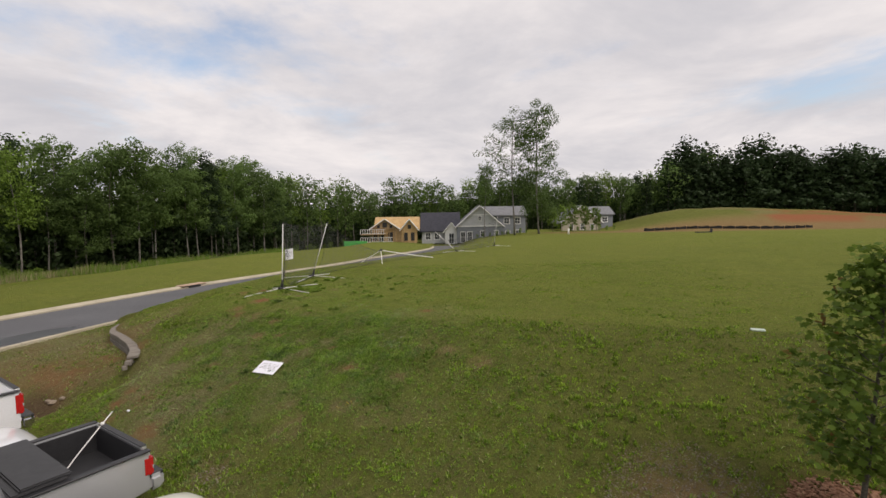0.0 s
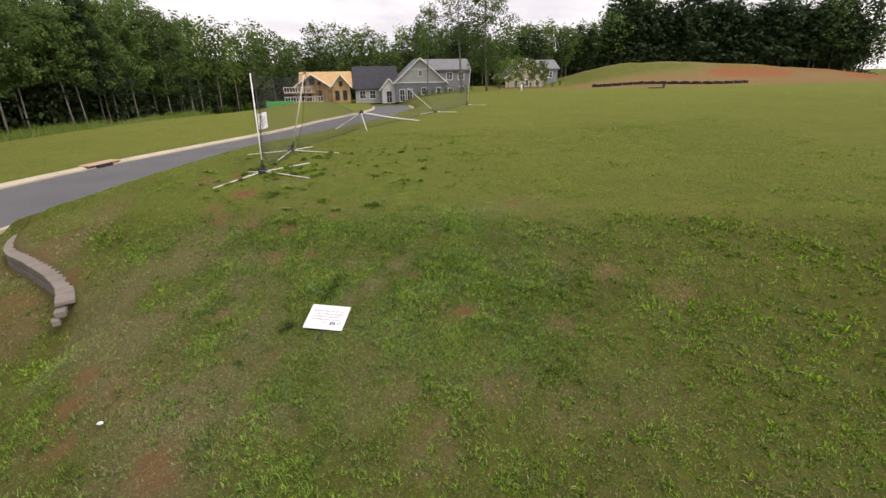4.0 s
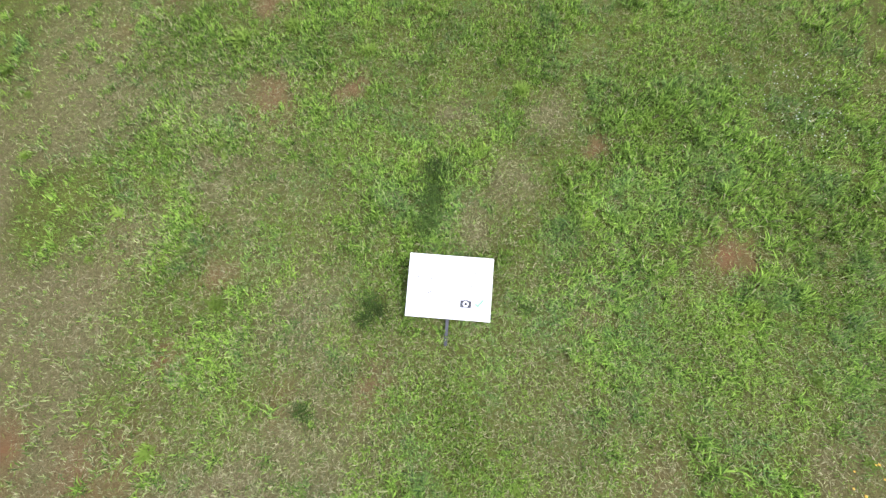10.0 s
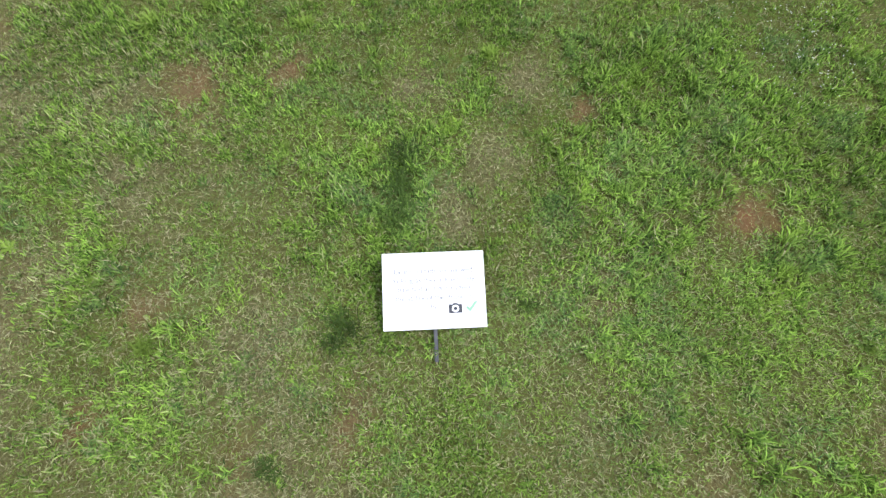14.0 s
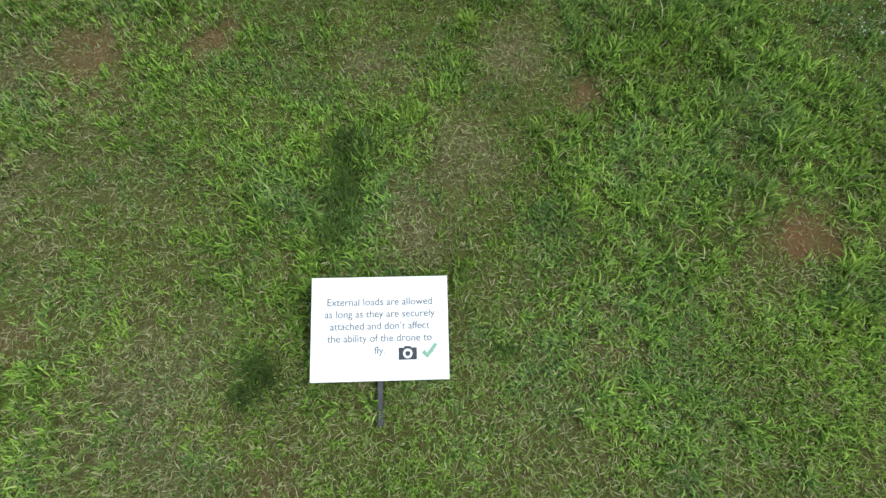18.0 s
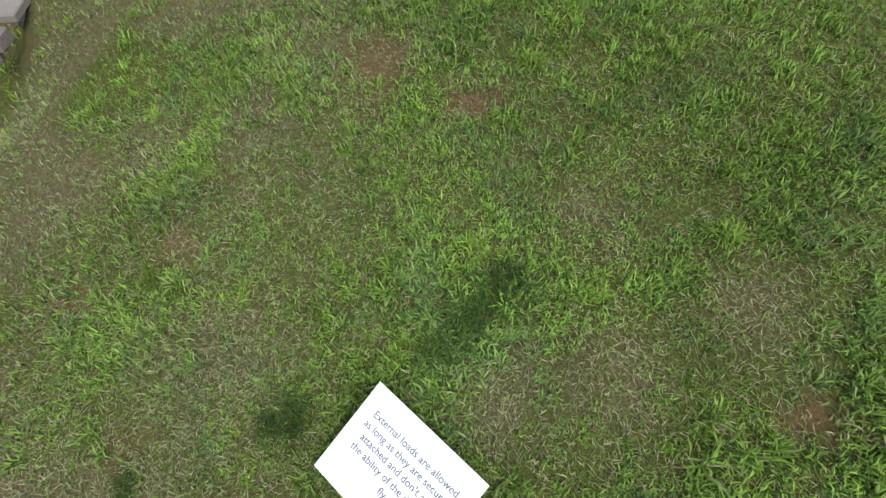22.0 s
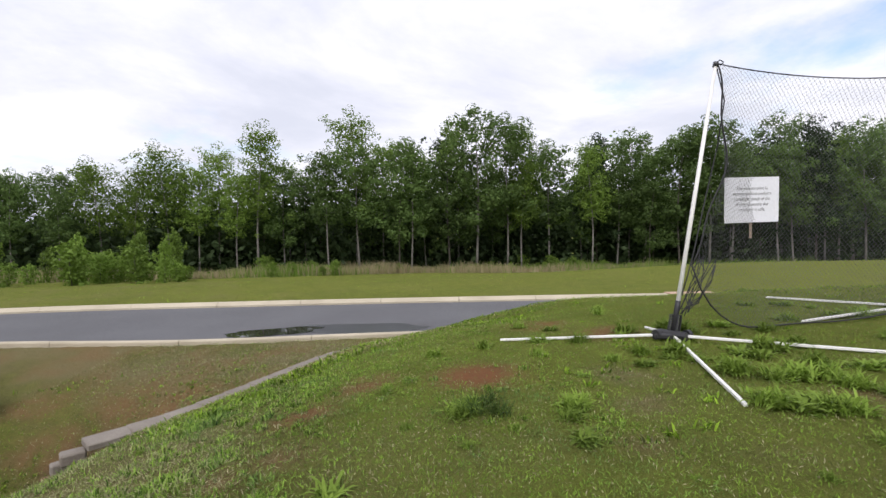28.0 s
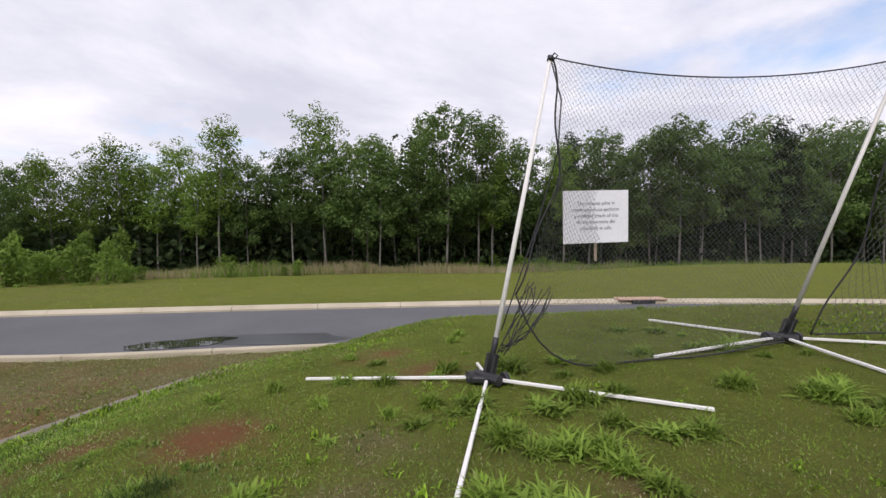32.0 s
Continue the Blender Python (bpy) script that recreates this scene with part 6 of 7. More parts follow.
def grey_house():
    root = thing("house", "two-storey blue-grey house with white trim and grey shingle roof", "house", (8.4, 90.0, -1.1), 0, group="houses beyond the field")
    gable_wall(root, 0, 10.0, 0, 3.6, 0, SIDING_GREY)
    bm = bmesh.new()
    slab_profile(bm, [(0, 3.7), (10, 3.7), (5, 8.0)], -0.06, 0.16, 0)
    part("gable", bm, SIDING_PALE, root, "pale grey gable siding")
    bm = bmesh.new()
    box(bm, 0, 10, -0.12, 0.0, 3.5, 3.75)
    part("trim_board", bm, TRIM, root)
    bm = bmesh.new()
    box(bm, 3.0, 7.0, -0.13, -0.04, 6.0, 6.18)
    part("trim_board", bm, TRIM, root)
    side_wall(root, 0.1, 0.2, 11, 3.6, SIDING_GREY); side_wall(root, 9.9, 0.2, 11, 3.6, SIDING_GREY)
    gable_wall(root, 0, 10.0, 11, 3.6, 8.0, SIDING_GREY)
    gable_roof(root, 0, 10, 0, 11, 3.7, 8.0, SHINGLE_GREY)
    window(root, 5.0, 4.8, 0.7, 1.0, -0.06)
    for x in (5.6, 8.6):
        window(root, x, 1.3, 0.9, 1.3, 0.0)
    window(root, 1.3, 0.1, 1.0, 2.3, 0.0, True); window(root, 2.8, 0.1, 1.0, 2.3, 0.0, True)
    gable_wall(root, 9.0, 15.4, 2.0, 6.0, 0, SIDING_GREY, name="wing_wall")
    side_wall(root, 15.3, 2.2, 10, 6.0, SIDING_GREY)
    cross_roof(root, 6.5, 15.4, 2.0, 10, 6.0, 7.9, SHINGLE_GREY)
    for x in (11.2, 13.6):
        window(root, x, 4.0, 1.2, 1.4, 2.0)
    window(root, 11.4, 0.2, 1.0, 2.2, 2.0, True)
    window(root, 13.8, 1.2, 1.2, 1.4, 2.0)


def dark_roof_house():
    root = thing("house", "pale grey house with dark steep shingle roof and porch", "house", (0.6, 93.0, -1.3), 0, group="houses beyond the field")
    gable_wall(root, 0, 7.4, 0, 3.0, 0, SIDING_PALE)
    side_wall(root, 0.1, 0.2, 9, 3.0, SIDING_PALE)
    bm = bmesh.new()
    slab_profile(bm, [(0, 2.9), (0, 3.0), (4.5, 7.0), (9, 3.0), (9, 2.9)], 0, 0.2, 0)
    bm.transform(Matrix.Rotation(math.pi / 2, 4, "Z"))
    part("end_gable", bm, SIDING_PALE, root)
    cross_roof(root, 0, 8.4, 0, 9, 3.0, 6.9, SHINGLE_DARK)
    gable_wall(root, 5.2, 8.0, -1.8, 2.7, 4.6, TRIM, name="porch_gable")
    gable_roof(root, 5.0, 8.2, -1.8, 3.0, 2.7, 4.6, SHINGLE_DARK, 0.3)
    for x in (1.4, 3.4):
        window(root, x, 0.9, 1.2, 1.5, 0.0)
    window(root, 6.6, 0.1, 1.1, 2.2, -1.82, True)


def framed_house():
    root = thing("house", "unfinished timber-framed house with raw sheathing and railed decks", "house", (-10.6, 91.0, -1.0), 0, group="houses beyond the field")
    gable_wall(root, 0, 8.2, 1.5, 3.2, 0, OSB)
    bm = bmesh.new()
    slab_profile(bm, [(-0.2, 3.2), (6.2, 3.2), (3.0, 5.4)], 0.9, 1.1, 0)
    part("gable", bm, STUD, root, "open timber gable")
    gable_roof(root, -0.2, 6.2, 0.8, 8.0, 3.2, 5.3, OSB, 0.3)
    cross_roof(root, 0.6, 10.4, 2.6, 9.5, 3.2, 5.7, OSB, 0.3)
    gable_roof(root, 6.6, 10.4, 0.3, 5.0, 3.0, 5.2, OSB, 0.25)
    gable_wall(root, 6.8, 10.2, 0.6, 3.0, 5.0, OSB, name="bay_wall")
    for x in (5.4, 6.0, 6.6, 7.2):
        bm = bmesh.new()
        box(bm, x - 0.08, x + 0.08, -0.6, -0.45, 0, 3.0)
        part("post", bm, STUD, root)
    for z in (0.35, 2.1):
        bm = bmesh.new()
        box(bm, -2.0, 5.0 if z < 1 else 3.4, -1.6, 1.5, z - 0.2, z)
        part("deck", bm, STUD, root)
        x1 = 5.0 if z < 1 else 3.4
        bm = bmesh.new()
        box(bm, -2.0, x1, -1.66, -1.56, z + 0.95, z + 1.05)
        box(bm, -2.0, x1, -1.66, -1.56, z + 0.08, z + 0.16)
        part("rail", bm, TRIM, root)
        x = -2.0
        while x < x1:
            bm = bmesh.new()
            box(bm, x - 0.05, x + 0.05, -1.66, -1.56, z, z + 1.0)
            part("baluster", bm, TRIM, root)
            x += 0.5
    for x, y, z0, z1, w in ((2.2, 1.44, 0.3, 2.4, 0.5), (4.2, 1.44, 0.3, 2.4, 0.5), (0.8, 1.44, 0.6, 2.3, 0.4), (3.0, 0.84, 3.5, 4.6, 0.5), (1.6, 0.84, 3.4, 4.0, 0.3), (4.4, 0.84, 3.4, 4.0, 0.3), (7.7, 0.54, 0.5, 2.3, 0.4), (9.2, 0.54, 0.5, 2.3, 0.4), (8.5, 0.54, 3.1, 4.0, 0.35)):
        bm = bmesh.new()
        box(bm, x - w, x + w, y - 0.06, y + 0.06, z0, z1)
        part("opening", bm, BLACK, root, "dark unglazed opening")
    for x in (-0.2, 0.9, 2.0, 4.0, 5.1, 6.2):
        bm = bmesh.new()
        box(bm, x - 0.06, x + 0.06, 0.74, 0.86, 0.35, 3.2)
        part("stud", bm, STUD, root)
    bm = bmesh.new()
    box(bm, -4.6, 0.2, -7.0, -6.6, -0.3, 0.75, bevel=0.05)
    tp = part("tarpaulin_screen", bm, GREEN_WRAP)
    tp.location = (-10.6, 91.0, -0.9)
    tagged(tp, "bright green fabric screen before the unfinished house", "screen")


def cream_house():
    root = thing("house", "cream house with grey roof beyond young trees", "house", (34.0, 100.0, 0.3), 0, group="houses beyond the field")
    gable_wall(root, 0, 9.5, 0, 2.8, 6.6, SIDING_CREAM)
    gable_roof(root, 0, 9.5, 0, 10, 2.8, 6.6, SHINGLE_GREY)
    side_wall(root, 9.4, 0.2, 10, 2.8, SIDING_CREAM)
    gable_wall(root, 8.0, 13.5, 3.0, 4.6, 0, SIDING_GREY, name="wing_wall")
    cross_roof(root, 5.0, 13.5, 3.0, 10, 4.6, 6.4, SHINGLE_GREY)
    for x in (2.4, 5.0, 7.4):
        window(root, x, 0.9, 0.9, 1.3, 0.0)
    window(root, 11.5, 2.6, 1.4, 1.2, 3.0)


grey_house(); dark_roof_house(); framed_house(); cream_house()


# ---- far field: post, silt fence ----
bm = bmesh.new()
tube(bm, [(0, 0, -0.2), (0, 0, 1.0)], 0.14, 10)
post = part("marker_post", bm, PVC, None, smooth=True)
post.location = on(26.8, 68.5)
tagged(post, "white marker post at the edge of the field", "post")
bm = bmesh.new()
rowa = []
for k in range(60):
    x = 47 + k * 0.60
    y = 84.5 + 1.2 * math.sin(k * 0.10) + 0.012 * (x - 47)
    z = float(land(x, y))
    rowa.append((bm.verts.new((x, y, z - 0.1)), bm.verts.new((x, y + 0.05 * math.sin(k), z + 0.55 + 0.10 * math.sin(k * 1.7)))))
for (a, b), (c, d) in zip(rowa, rowa[1:]):
    bm.faces.new((a, c, d, b))
bmesh.ops.solidify(bm, geom=bm.faces[:], thickness=0.03)
silt = thing("silt_fence", "low black silt fence along the foot of the clay mound", "fence")
part("fabric", bm, BLACK, silt)
for k in range(0, 60, 4):
    x = 47 + k * 0.60
    y = 84.5 + 1.2 * math.sin(k * 0.10) + 0.012 * (x - 47) - 0.06
    bm = bmesh.new()
    z = float(land(x, y))
    box(bm, x - 0.03, x + 0.03, y - 0.03, y + 0.03, z - 0.2, z + 0.8)
    part("post", bm, STUD, silt)


scrap = thing("silt_fence", "short scrap of black silt fence standing in the field", "fence", on(50.0, 66.0))
bm = bmesh.new()
box(bm, -2.6, 0.0, -0.02, 0.02, 0.0, 0.16)
part("fabric", bm, BLACK, scrap)
bm = bmesh.new()
box(bm, -0.05, 0.35, -0.04, 0.04, -0.1, 0.62)
part("post", bm, BLACK, scrap)


def lift_truck(at, turn):
    """A small rough-terrain lift truck, far off at the end of the mound."""
    paint = surface("machine_yellow", (0.42, 0.27, 0.06), (0.52, 0.35, 0.09), 2.0, 0.6, 0, 20, 0.1, 0.003)
    root = thing("lift_truck", "small yellow lift truck with a raised mast by the mound", "lift truck", at, turn)
    bm = bmesh.new()
    box(bm, -1.3, 1.1, -0.7, 0.7, 0.55, 1.35, bevel=0.12, seg=2)
    part("body", bm, paint, root)
    for s in (-1, 1):
        bm = bmesh.new()
        box(bm, 1.15, 1.32, s * 0.45 - 0.07, s * 0.45 + 0.07, 0.2, 4.2)
        part("mast_rail", bm, RUST, root)
        for x, r in ((-0.9, 0.45), (0.85, 0.55)):
            bm = bmesh.new()
            tube(bm, [(x, s * 0.55, r), (x, s * 0.85, r)], r, 14)
            part("tyre", bm, RUBBER, root)
        for x in (-0.8, 0.5):
            bm = bmesh.new()
            tube(bm, [(x, s * 0.6, 1.3), (x, s * 0.58, 2.4)], 0.04, 6)
            part("roof_post", bm, paint, root)
    bm = bmesh.new()
    box(bm, -0.9, 0.6, -0.68, 0.68, 2.4, 2.5, bevel=0.02)
    part("roof", bm, paint, root)
    bm = bmesh.new()
    box(bm, 1.32, 2.4, -0.5, 0.5, 2.3, 2.42)
    part("fork", bm, RUST, root)


lift_truck(on(114.0, 79.0), 200)

# ---- single trees ----
def tall_tree(x, y, h, seed, label, cf=0.34, sp=0.15, per=50, clump=0.85):
    t = tree("slim", h, seed, OAK_LEAF, PALE_BARK, label, 0.17, per, cf, sp, 0.008, clump)
    t.matrix_world = pose(x, y, float(land(x, y)) - 0.1)
    t["group"] = "tall trees by the houses"
    return t


tall_tree(18.9, 78.5, 25.2, 21, "tall airy poplar-like tree in young leaf before the houses", 0.30, 0.17, 46, 0.80)
tall_tree(24.0, 79.5, 26.0, 22, "tall airy tree in young leaf before the houses", 0.14, 0.18, 80, 0.95)
tall_tree(13.6, 80.5, 15.5, 23, "smaller slender tree beside the tall pair", 0.5, 0.12)
cedar = tree("pine", 5.2, 71, PINE_LEAF, BARK, "small dark cedar alone at the field's edge", 0.12, 170, 0.04, 0.26, 0.010, 1.5)
cedar.matrix_world = pose(*on(122.0, 74.0, -0.05))
for i_, (x_, y_, h_) in enumerate(((29, 88, 5.5), (31.5, 90, 6), (34, 91, 6.5), (37, 92, 6), (40, 93, 5.5))):
    t_ = tree("broad", h_, 60 + i_, YOUNG_LEAF, BARK, "young planted tree before the cream house", 0.20, 60, 0.25, 0.22, 0.010)
    t_.matrix_world = pose(x_, y_, float(land(x_, y_)) - 0.05)


def young_maple():
    root = thing("young_tree", "young maple with dense dark leaves and reddish shoot tips", "tree", on(9.55, -5.75, -0.02))
    rng = np.random.default_rng(77)
    bm = bmesh.new()
    stem = [Vector((0, 0, -0.1)), Vector((0.05, 0.0, 0.5)), Vector((0.12, 0.02, 1.2)), Vector((0.18, 0.0, 2.2)), Vector((0.2, 0.02, 3.3))]
    tube(bm, stem, 0.038, 8, 0.010)
    tips = []
    for i in range(34):
        f = 0.30 + 0.68 * i / 33
        k = min(int(f * 4), 3)
        p0 = stem[k].lerp(stem[k + 1], f * 4 - k)
        a = 2.4 * i
        reach = (0.66 * math.sin(math.pi * min(1, 0.16 + 0.80 * (f - 0.28) / 0.7)) + 0.12) * rng.uniform(0.7, 1.1)
        p1 = p0 + Vector((math.cos(a) * reach, math.sin(a) * reach, 0.45 * reach))
        tube(bm, [p0, p0.lerp(p1, 0.5) + Vector((0, 0, 0.03)), p1], 0.011, 4, 0.003, cap=False)
        for g in (0.45, 0.75, 1.0):
            tips.append(p0.lerp(p1, g))
    part("trunk", bm, BARK, root, smooth=True)
    V, F = [], []
    lobes = [(0, -0.5), (0.20, -0.22), (0.48, -0.18), (0.30, 0.05), (0.42, 0.28), (0.14, 0.22), (0.0, 0.55), (-0.14, 0.22), (-0.42, 0.28), (-0.30, 0.05), (-0.48, -0.18), (-0.20, -0.22)]
    for tip in tips:
        for k in range(26):
            c = np.array(tip) + rng.normal(size=3) * 0.115
            s = rng.uniform(0.07, 0.13)
            n = rng.normal(size=3) * 0.5 + np.array((0, 0, 0.8)) + 0.4 * np.array((c[0], c[1], 0))
            n /= np.linalg.norm(n)
            t = np.cross(n, rng.normal(size=3)); t /= np.linalg.norm(t)
            b = np.cross(n, t)
            o = len(V)
            V.append(tuple(c))
            for lx, ly in lobes:
                V.append(tuple(c + s * (lx * t + ly * b) - n * s * 0.25 * (lx * lx + ly * ly)))
            for q in range(12):
                F.append((o, o + 1 + q, o + 1 + (q + 1) % 12))
    raw("crown", V, F, MAPLE_LEAF, root)
    red = leafy("red_shoots", (0.13, 0.080, 0.026), (0.22, 0.135, 0.045), scale=3.0)
    for tip in tips[2::3]:
        V, F = [], []
        if rng.uniform() < 0.45:
            for k in range(6):
                c = np.array(tip) + rng.normal(size=3) * 0.05 + np.array((0, 0, 0.06))
                d = rng.normal(size=3) * 0.03
                e = rng.normal(size=3) * 0.018
                o = len(V)
                V += [tuple(c - d), tuple(c + e), tuple(c + d), tuple(c - e)]
                F.append((o, o + 1, o + 2, o + 3))
            raw("shoot", V, F, red, root)
    return root


maple = young_maple()
maple.scale = (1.06, 1.06, 1.06)


def scatter_bits(name, label, category, cx, cy, radius, n, size, material, seed, flat=0.5, lift=0.0):
    """Loose bits heaped over a round patch: small eight-sided lumps."""
    rng = np.random.default_rng(seed)
    V, F = [], []
    for i in range(n):
        a, r = rng.uniform(0, 2 * math.pi), radius * math.sqrt(rng.uniform(0, 1)) * (0.85 + 0.3 * value_noise(3 * math.cos(i), 3 * math.sin(i), 1.0, seed))
        x, y = cx + r * math.cos(a), cy + r * math.sin(a)
        z = float(land(x, y)) + lift * max(0.0, 1 - r / radius)
        s = size * rng.uniform(0.4, 1.3) * np.array((rng.uniform(0.6, 1.4), rng.uniform(0.6, 1.4), flat * rng.uniform(0.6, 1.2)))
        b = rng.uniform(0, math.pi)
        ex, ey = np.array((math.cos(b), math.sin(b), rng.normal() * 0.2)) * s[0], np.array((-math.sin(b), math.cos(b), rng.normal() * 0.2)) * s[1]
        c = np.array((x, y, z + 0.3 * s[2]))
        o = len(V)
        V += [tuple(c + ex), tuple(c + ey), tuple(c - ex), tuple(c - ey), tuple(c + np.array((0, 0, s[2]))), tuple(c - np.array((0, 0, s[2])))]
        F += [(o, o + 1, o + 4), (o + 1, o + 2, o + 4), (o + 2, o + 3, o + 4), (o + 3, o, o + 4), (o + 1, o, o + 5), (o + 2, o + 1, o + 5), (o + 3, o + 2, o + 5), (o, o + 3, o + 5)]
    return tagged(raw(name, V, F, material), label, category, kind="stuff")


MULCH = leafy("red_bark_mulch", (0.22, 0.11, 0.068), (0.40, 0.235, 0.15), scale=2.0)
PEBBLE = leafy("grey_tan_gravel", (0.24, 0.19, 0.145), (0.46, 0.39, 0.32), scale=2.0)
scatter_bits("mulch", "ring of reddish bark mulch round the young maple", "mulch", 9.57, -5.8, 0.85, 2600, 0.045, MULCH, 5, 0.3, 0.10)
scatter_bits("gravel", "worn patch of grey and tan gravel in the lawn", "gravel", 7.75, -5.05, 1.2, 4200, 0.013, PEBBLE, 6, 0.6)
scatter_bits("gravel", "small spill of pale gravel beside the parked vehicles", "gravel", 0.15, -3.40, 0.30, 130, 0.020, PEBBLE, 7, 0.6)


def far_shrub(i, x, y, s):
    t = copy_thing(BUSH, Matrix())
    t.matrix_world = pose(x, y, float(land(x, y)) - 0.05, 0, 0, 61 * i) @ Matrix.Diagonal((s, s, s * 1.2, 1))
    return tagged(t, "small shrub planted before the houses", "bush", "shrubs before the houses")


for i_ in range(9):
    far_shrub(i_, 12.5 + 1.35 * i_, 86.0 + 0.3 * i_, 0.34 + 0.06 * math.sin(3 * i_))
for i_ in range(7):
    far_shrub(i_ + 9, 35.0 + 1.7 * i_, 96.0, 0.42 + 0.08 * math.sin(5 * i_))


# ---- grass ----
def blades(name, x0, x1, y0, y1, tufts, per, length, width, seed, label, keep=None, material=None, dried=0.72, drift=0.0):
    """Splayed grass tufts over a stretch of the plan, thin where the soil is bare, joined into one object."""
    rng = np.random.default_rng(seed)
    n = int(tufts * (x1 - x0) * (y1 - y0))
    tx, ty = rng.uniform(x0, x1, n), rng.uniform(y0, y1, n)
    b, c = bare_at(tx, ty)
    vig = fractal(tx, ty, 1.3, 33)
    ok = rng.uniform(0, 1, n) > np.clip(0.90 * c + 0.48 * b, 0, 0.97)
    u, v = tx - along(NEAR_D, ty), along(FAR_D, ty) - tx
    ok &= ((u > 0.50) | (v > 0.5)) & ~(((tx - ROW_AT[0]) * ROW_IN[0] + (ty - ROW_AT[1]) * ROW_IN[1] < 0.15) & (v < 0) & (u > 3.0))
    wall_x = np.interp(ty, WALL_D[:, 1], WALL_D[:, 0])
    ok &= ~((ty > 1.7) & (ty < 9.2) & (np.abs(tx - wall_x) < 0.30))
    ok &= rng.uniform(0, 1, n) > drift * (1 - fold(fractal(tx, ty, 2.6, 34), 0.42, 0.60))
    if keep is not None:
        ok &= keep(tx, ty)
    tx, ty, b, vig = tx[ok], ty[ok], b[ok], vig[ok]
    m = len(tx)
    size = (0.72 + 0.5 * fold(vig, 0.35, 0.7)) * rng.uniform(0.6, 1.25, m) * (1 - 0.25 * b) * (1 - 0.45 * mown_at(tx, ty))
    k = m * per
    dryness = (rng.uniform(0, 1, k) < np.repeat(0.07 + dried * b, per)) * rng.uniform(0.3, 0.9, k)
    bx, by = np.repeat(tx, per) + rng.normal(size=k) * length * 0.22, np.repeat(ty, per) + rng.normal(size=k) * length * 0.22
    s = np.repeat(size, per) * rng.uniform(0.6, 1.2, k)
    az = rng.uniform(0, 2 * math.pi, k)
    tilt = rng.uniform(0.35, 1.4, k)
    L, W = length * s, width * (0.6 + 0.4 * s)
    dx, dy = np.cos(az), np.sin(az)
    base = np.stack([bx, by, land(bx, by) - 0.004], -1)
    side = np.stack([-dy, dx, 0 * dx], -1) * W[:, None] * 0.5
    m1 = base + np.stack([dx * np.sin(tilt * 0.6), dy * np.sin(tilt * 0.6), np.cos(tilt * 0.6)], -1) * (L * 0.55)[:, None]
    tip = m1 + np.stack([dx * np.sin(tilt * 1.3), dy * np.sin(tilt * 1.3), np.cos(tilt * 1.3)], -1) * (L * 0.45)[:, None]
    V = np.stack([base - side * 0.8, base + side * 0.8, m1 + side, m1 - side, tip], 1).reshape(-1, 3)
    i = np.arange(k)[:, None] * 5
    F = np.concatenate([i + np.array([[0, 1, 2]]), i + np.array([[0, 2, 3]]), i + np.array([[3, 2, 4]])], 1).reshape(-1, 3)
    ob = raw(name, V, F, material or BLADES)
    ob.data.attributes.new("dry", "FLOAT", "POINT").data.foreach_set("value", np.repeat(dryness, 5).astype(np.float32))
    return tagged(ob, label, "grass", kind="stuff")


def near_core(x, y):
    return (x > -3.6) & (x < 4.4) & (y > -2.6) & (y < 5.4)


def fade(x, y, x0, x1, y0, y1, over, seed):
    """Thins the planting towards the edges of its stretch."""
    d = np.minimum(np.minimum(x - x0, x1 - x), np.minimum(y - y0, y1 - y))
    return np.random.default_rng(seed).uniform(0, 1, len(x)) < np.clip(d / over, 0, 1)


def wide_core(x, y):
    return (x > -6.4) & (x < 4.2) & (y > -2.6) & (y < 5.2)


def ring(x, y):
    """The slope east and south of the ground about the sign."""
    return (x > 2.9) | (y < -1.3)


def rough_only(x, y):
    """Long grass: the slope, and scattered clumps on the mown top."""
    rng = np.random.default_rng(len(x))
    return rng.uniform(0, 1, len(x)) > 0.93 * mown_at(x, y) * (fractal(x, y, 1.1, 50) < 0.60)


def patchy(x, y):
    """Grass grown up in drifts, with thin gaps between."""
    return np.random.default_rng(len(x) + 3).uniform(0, 1, len(x)) < 0.40 + 0.60 * fold(fractal(x, 1.6 * y, 1.3, 70), 0.40, 0.58)


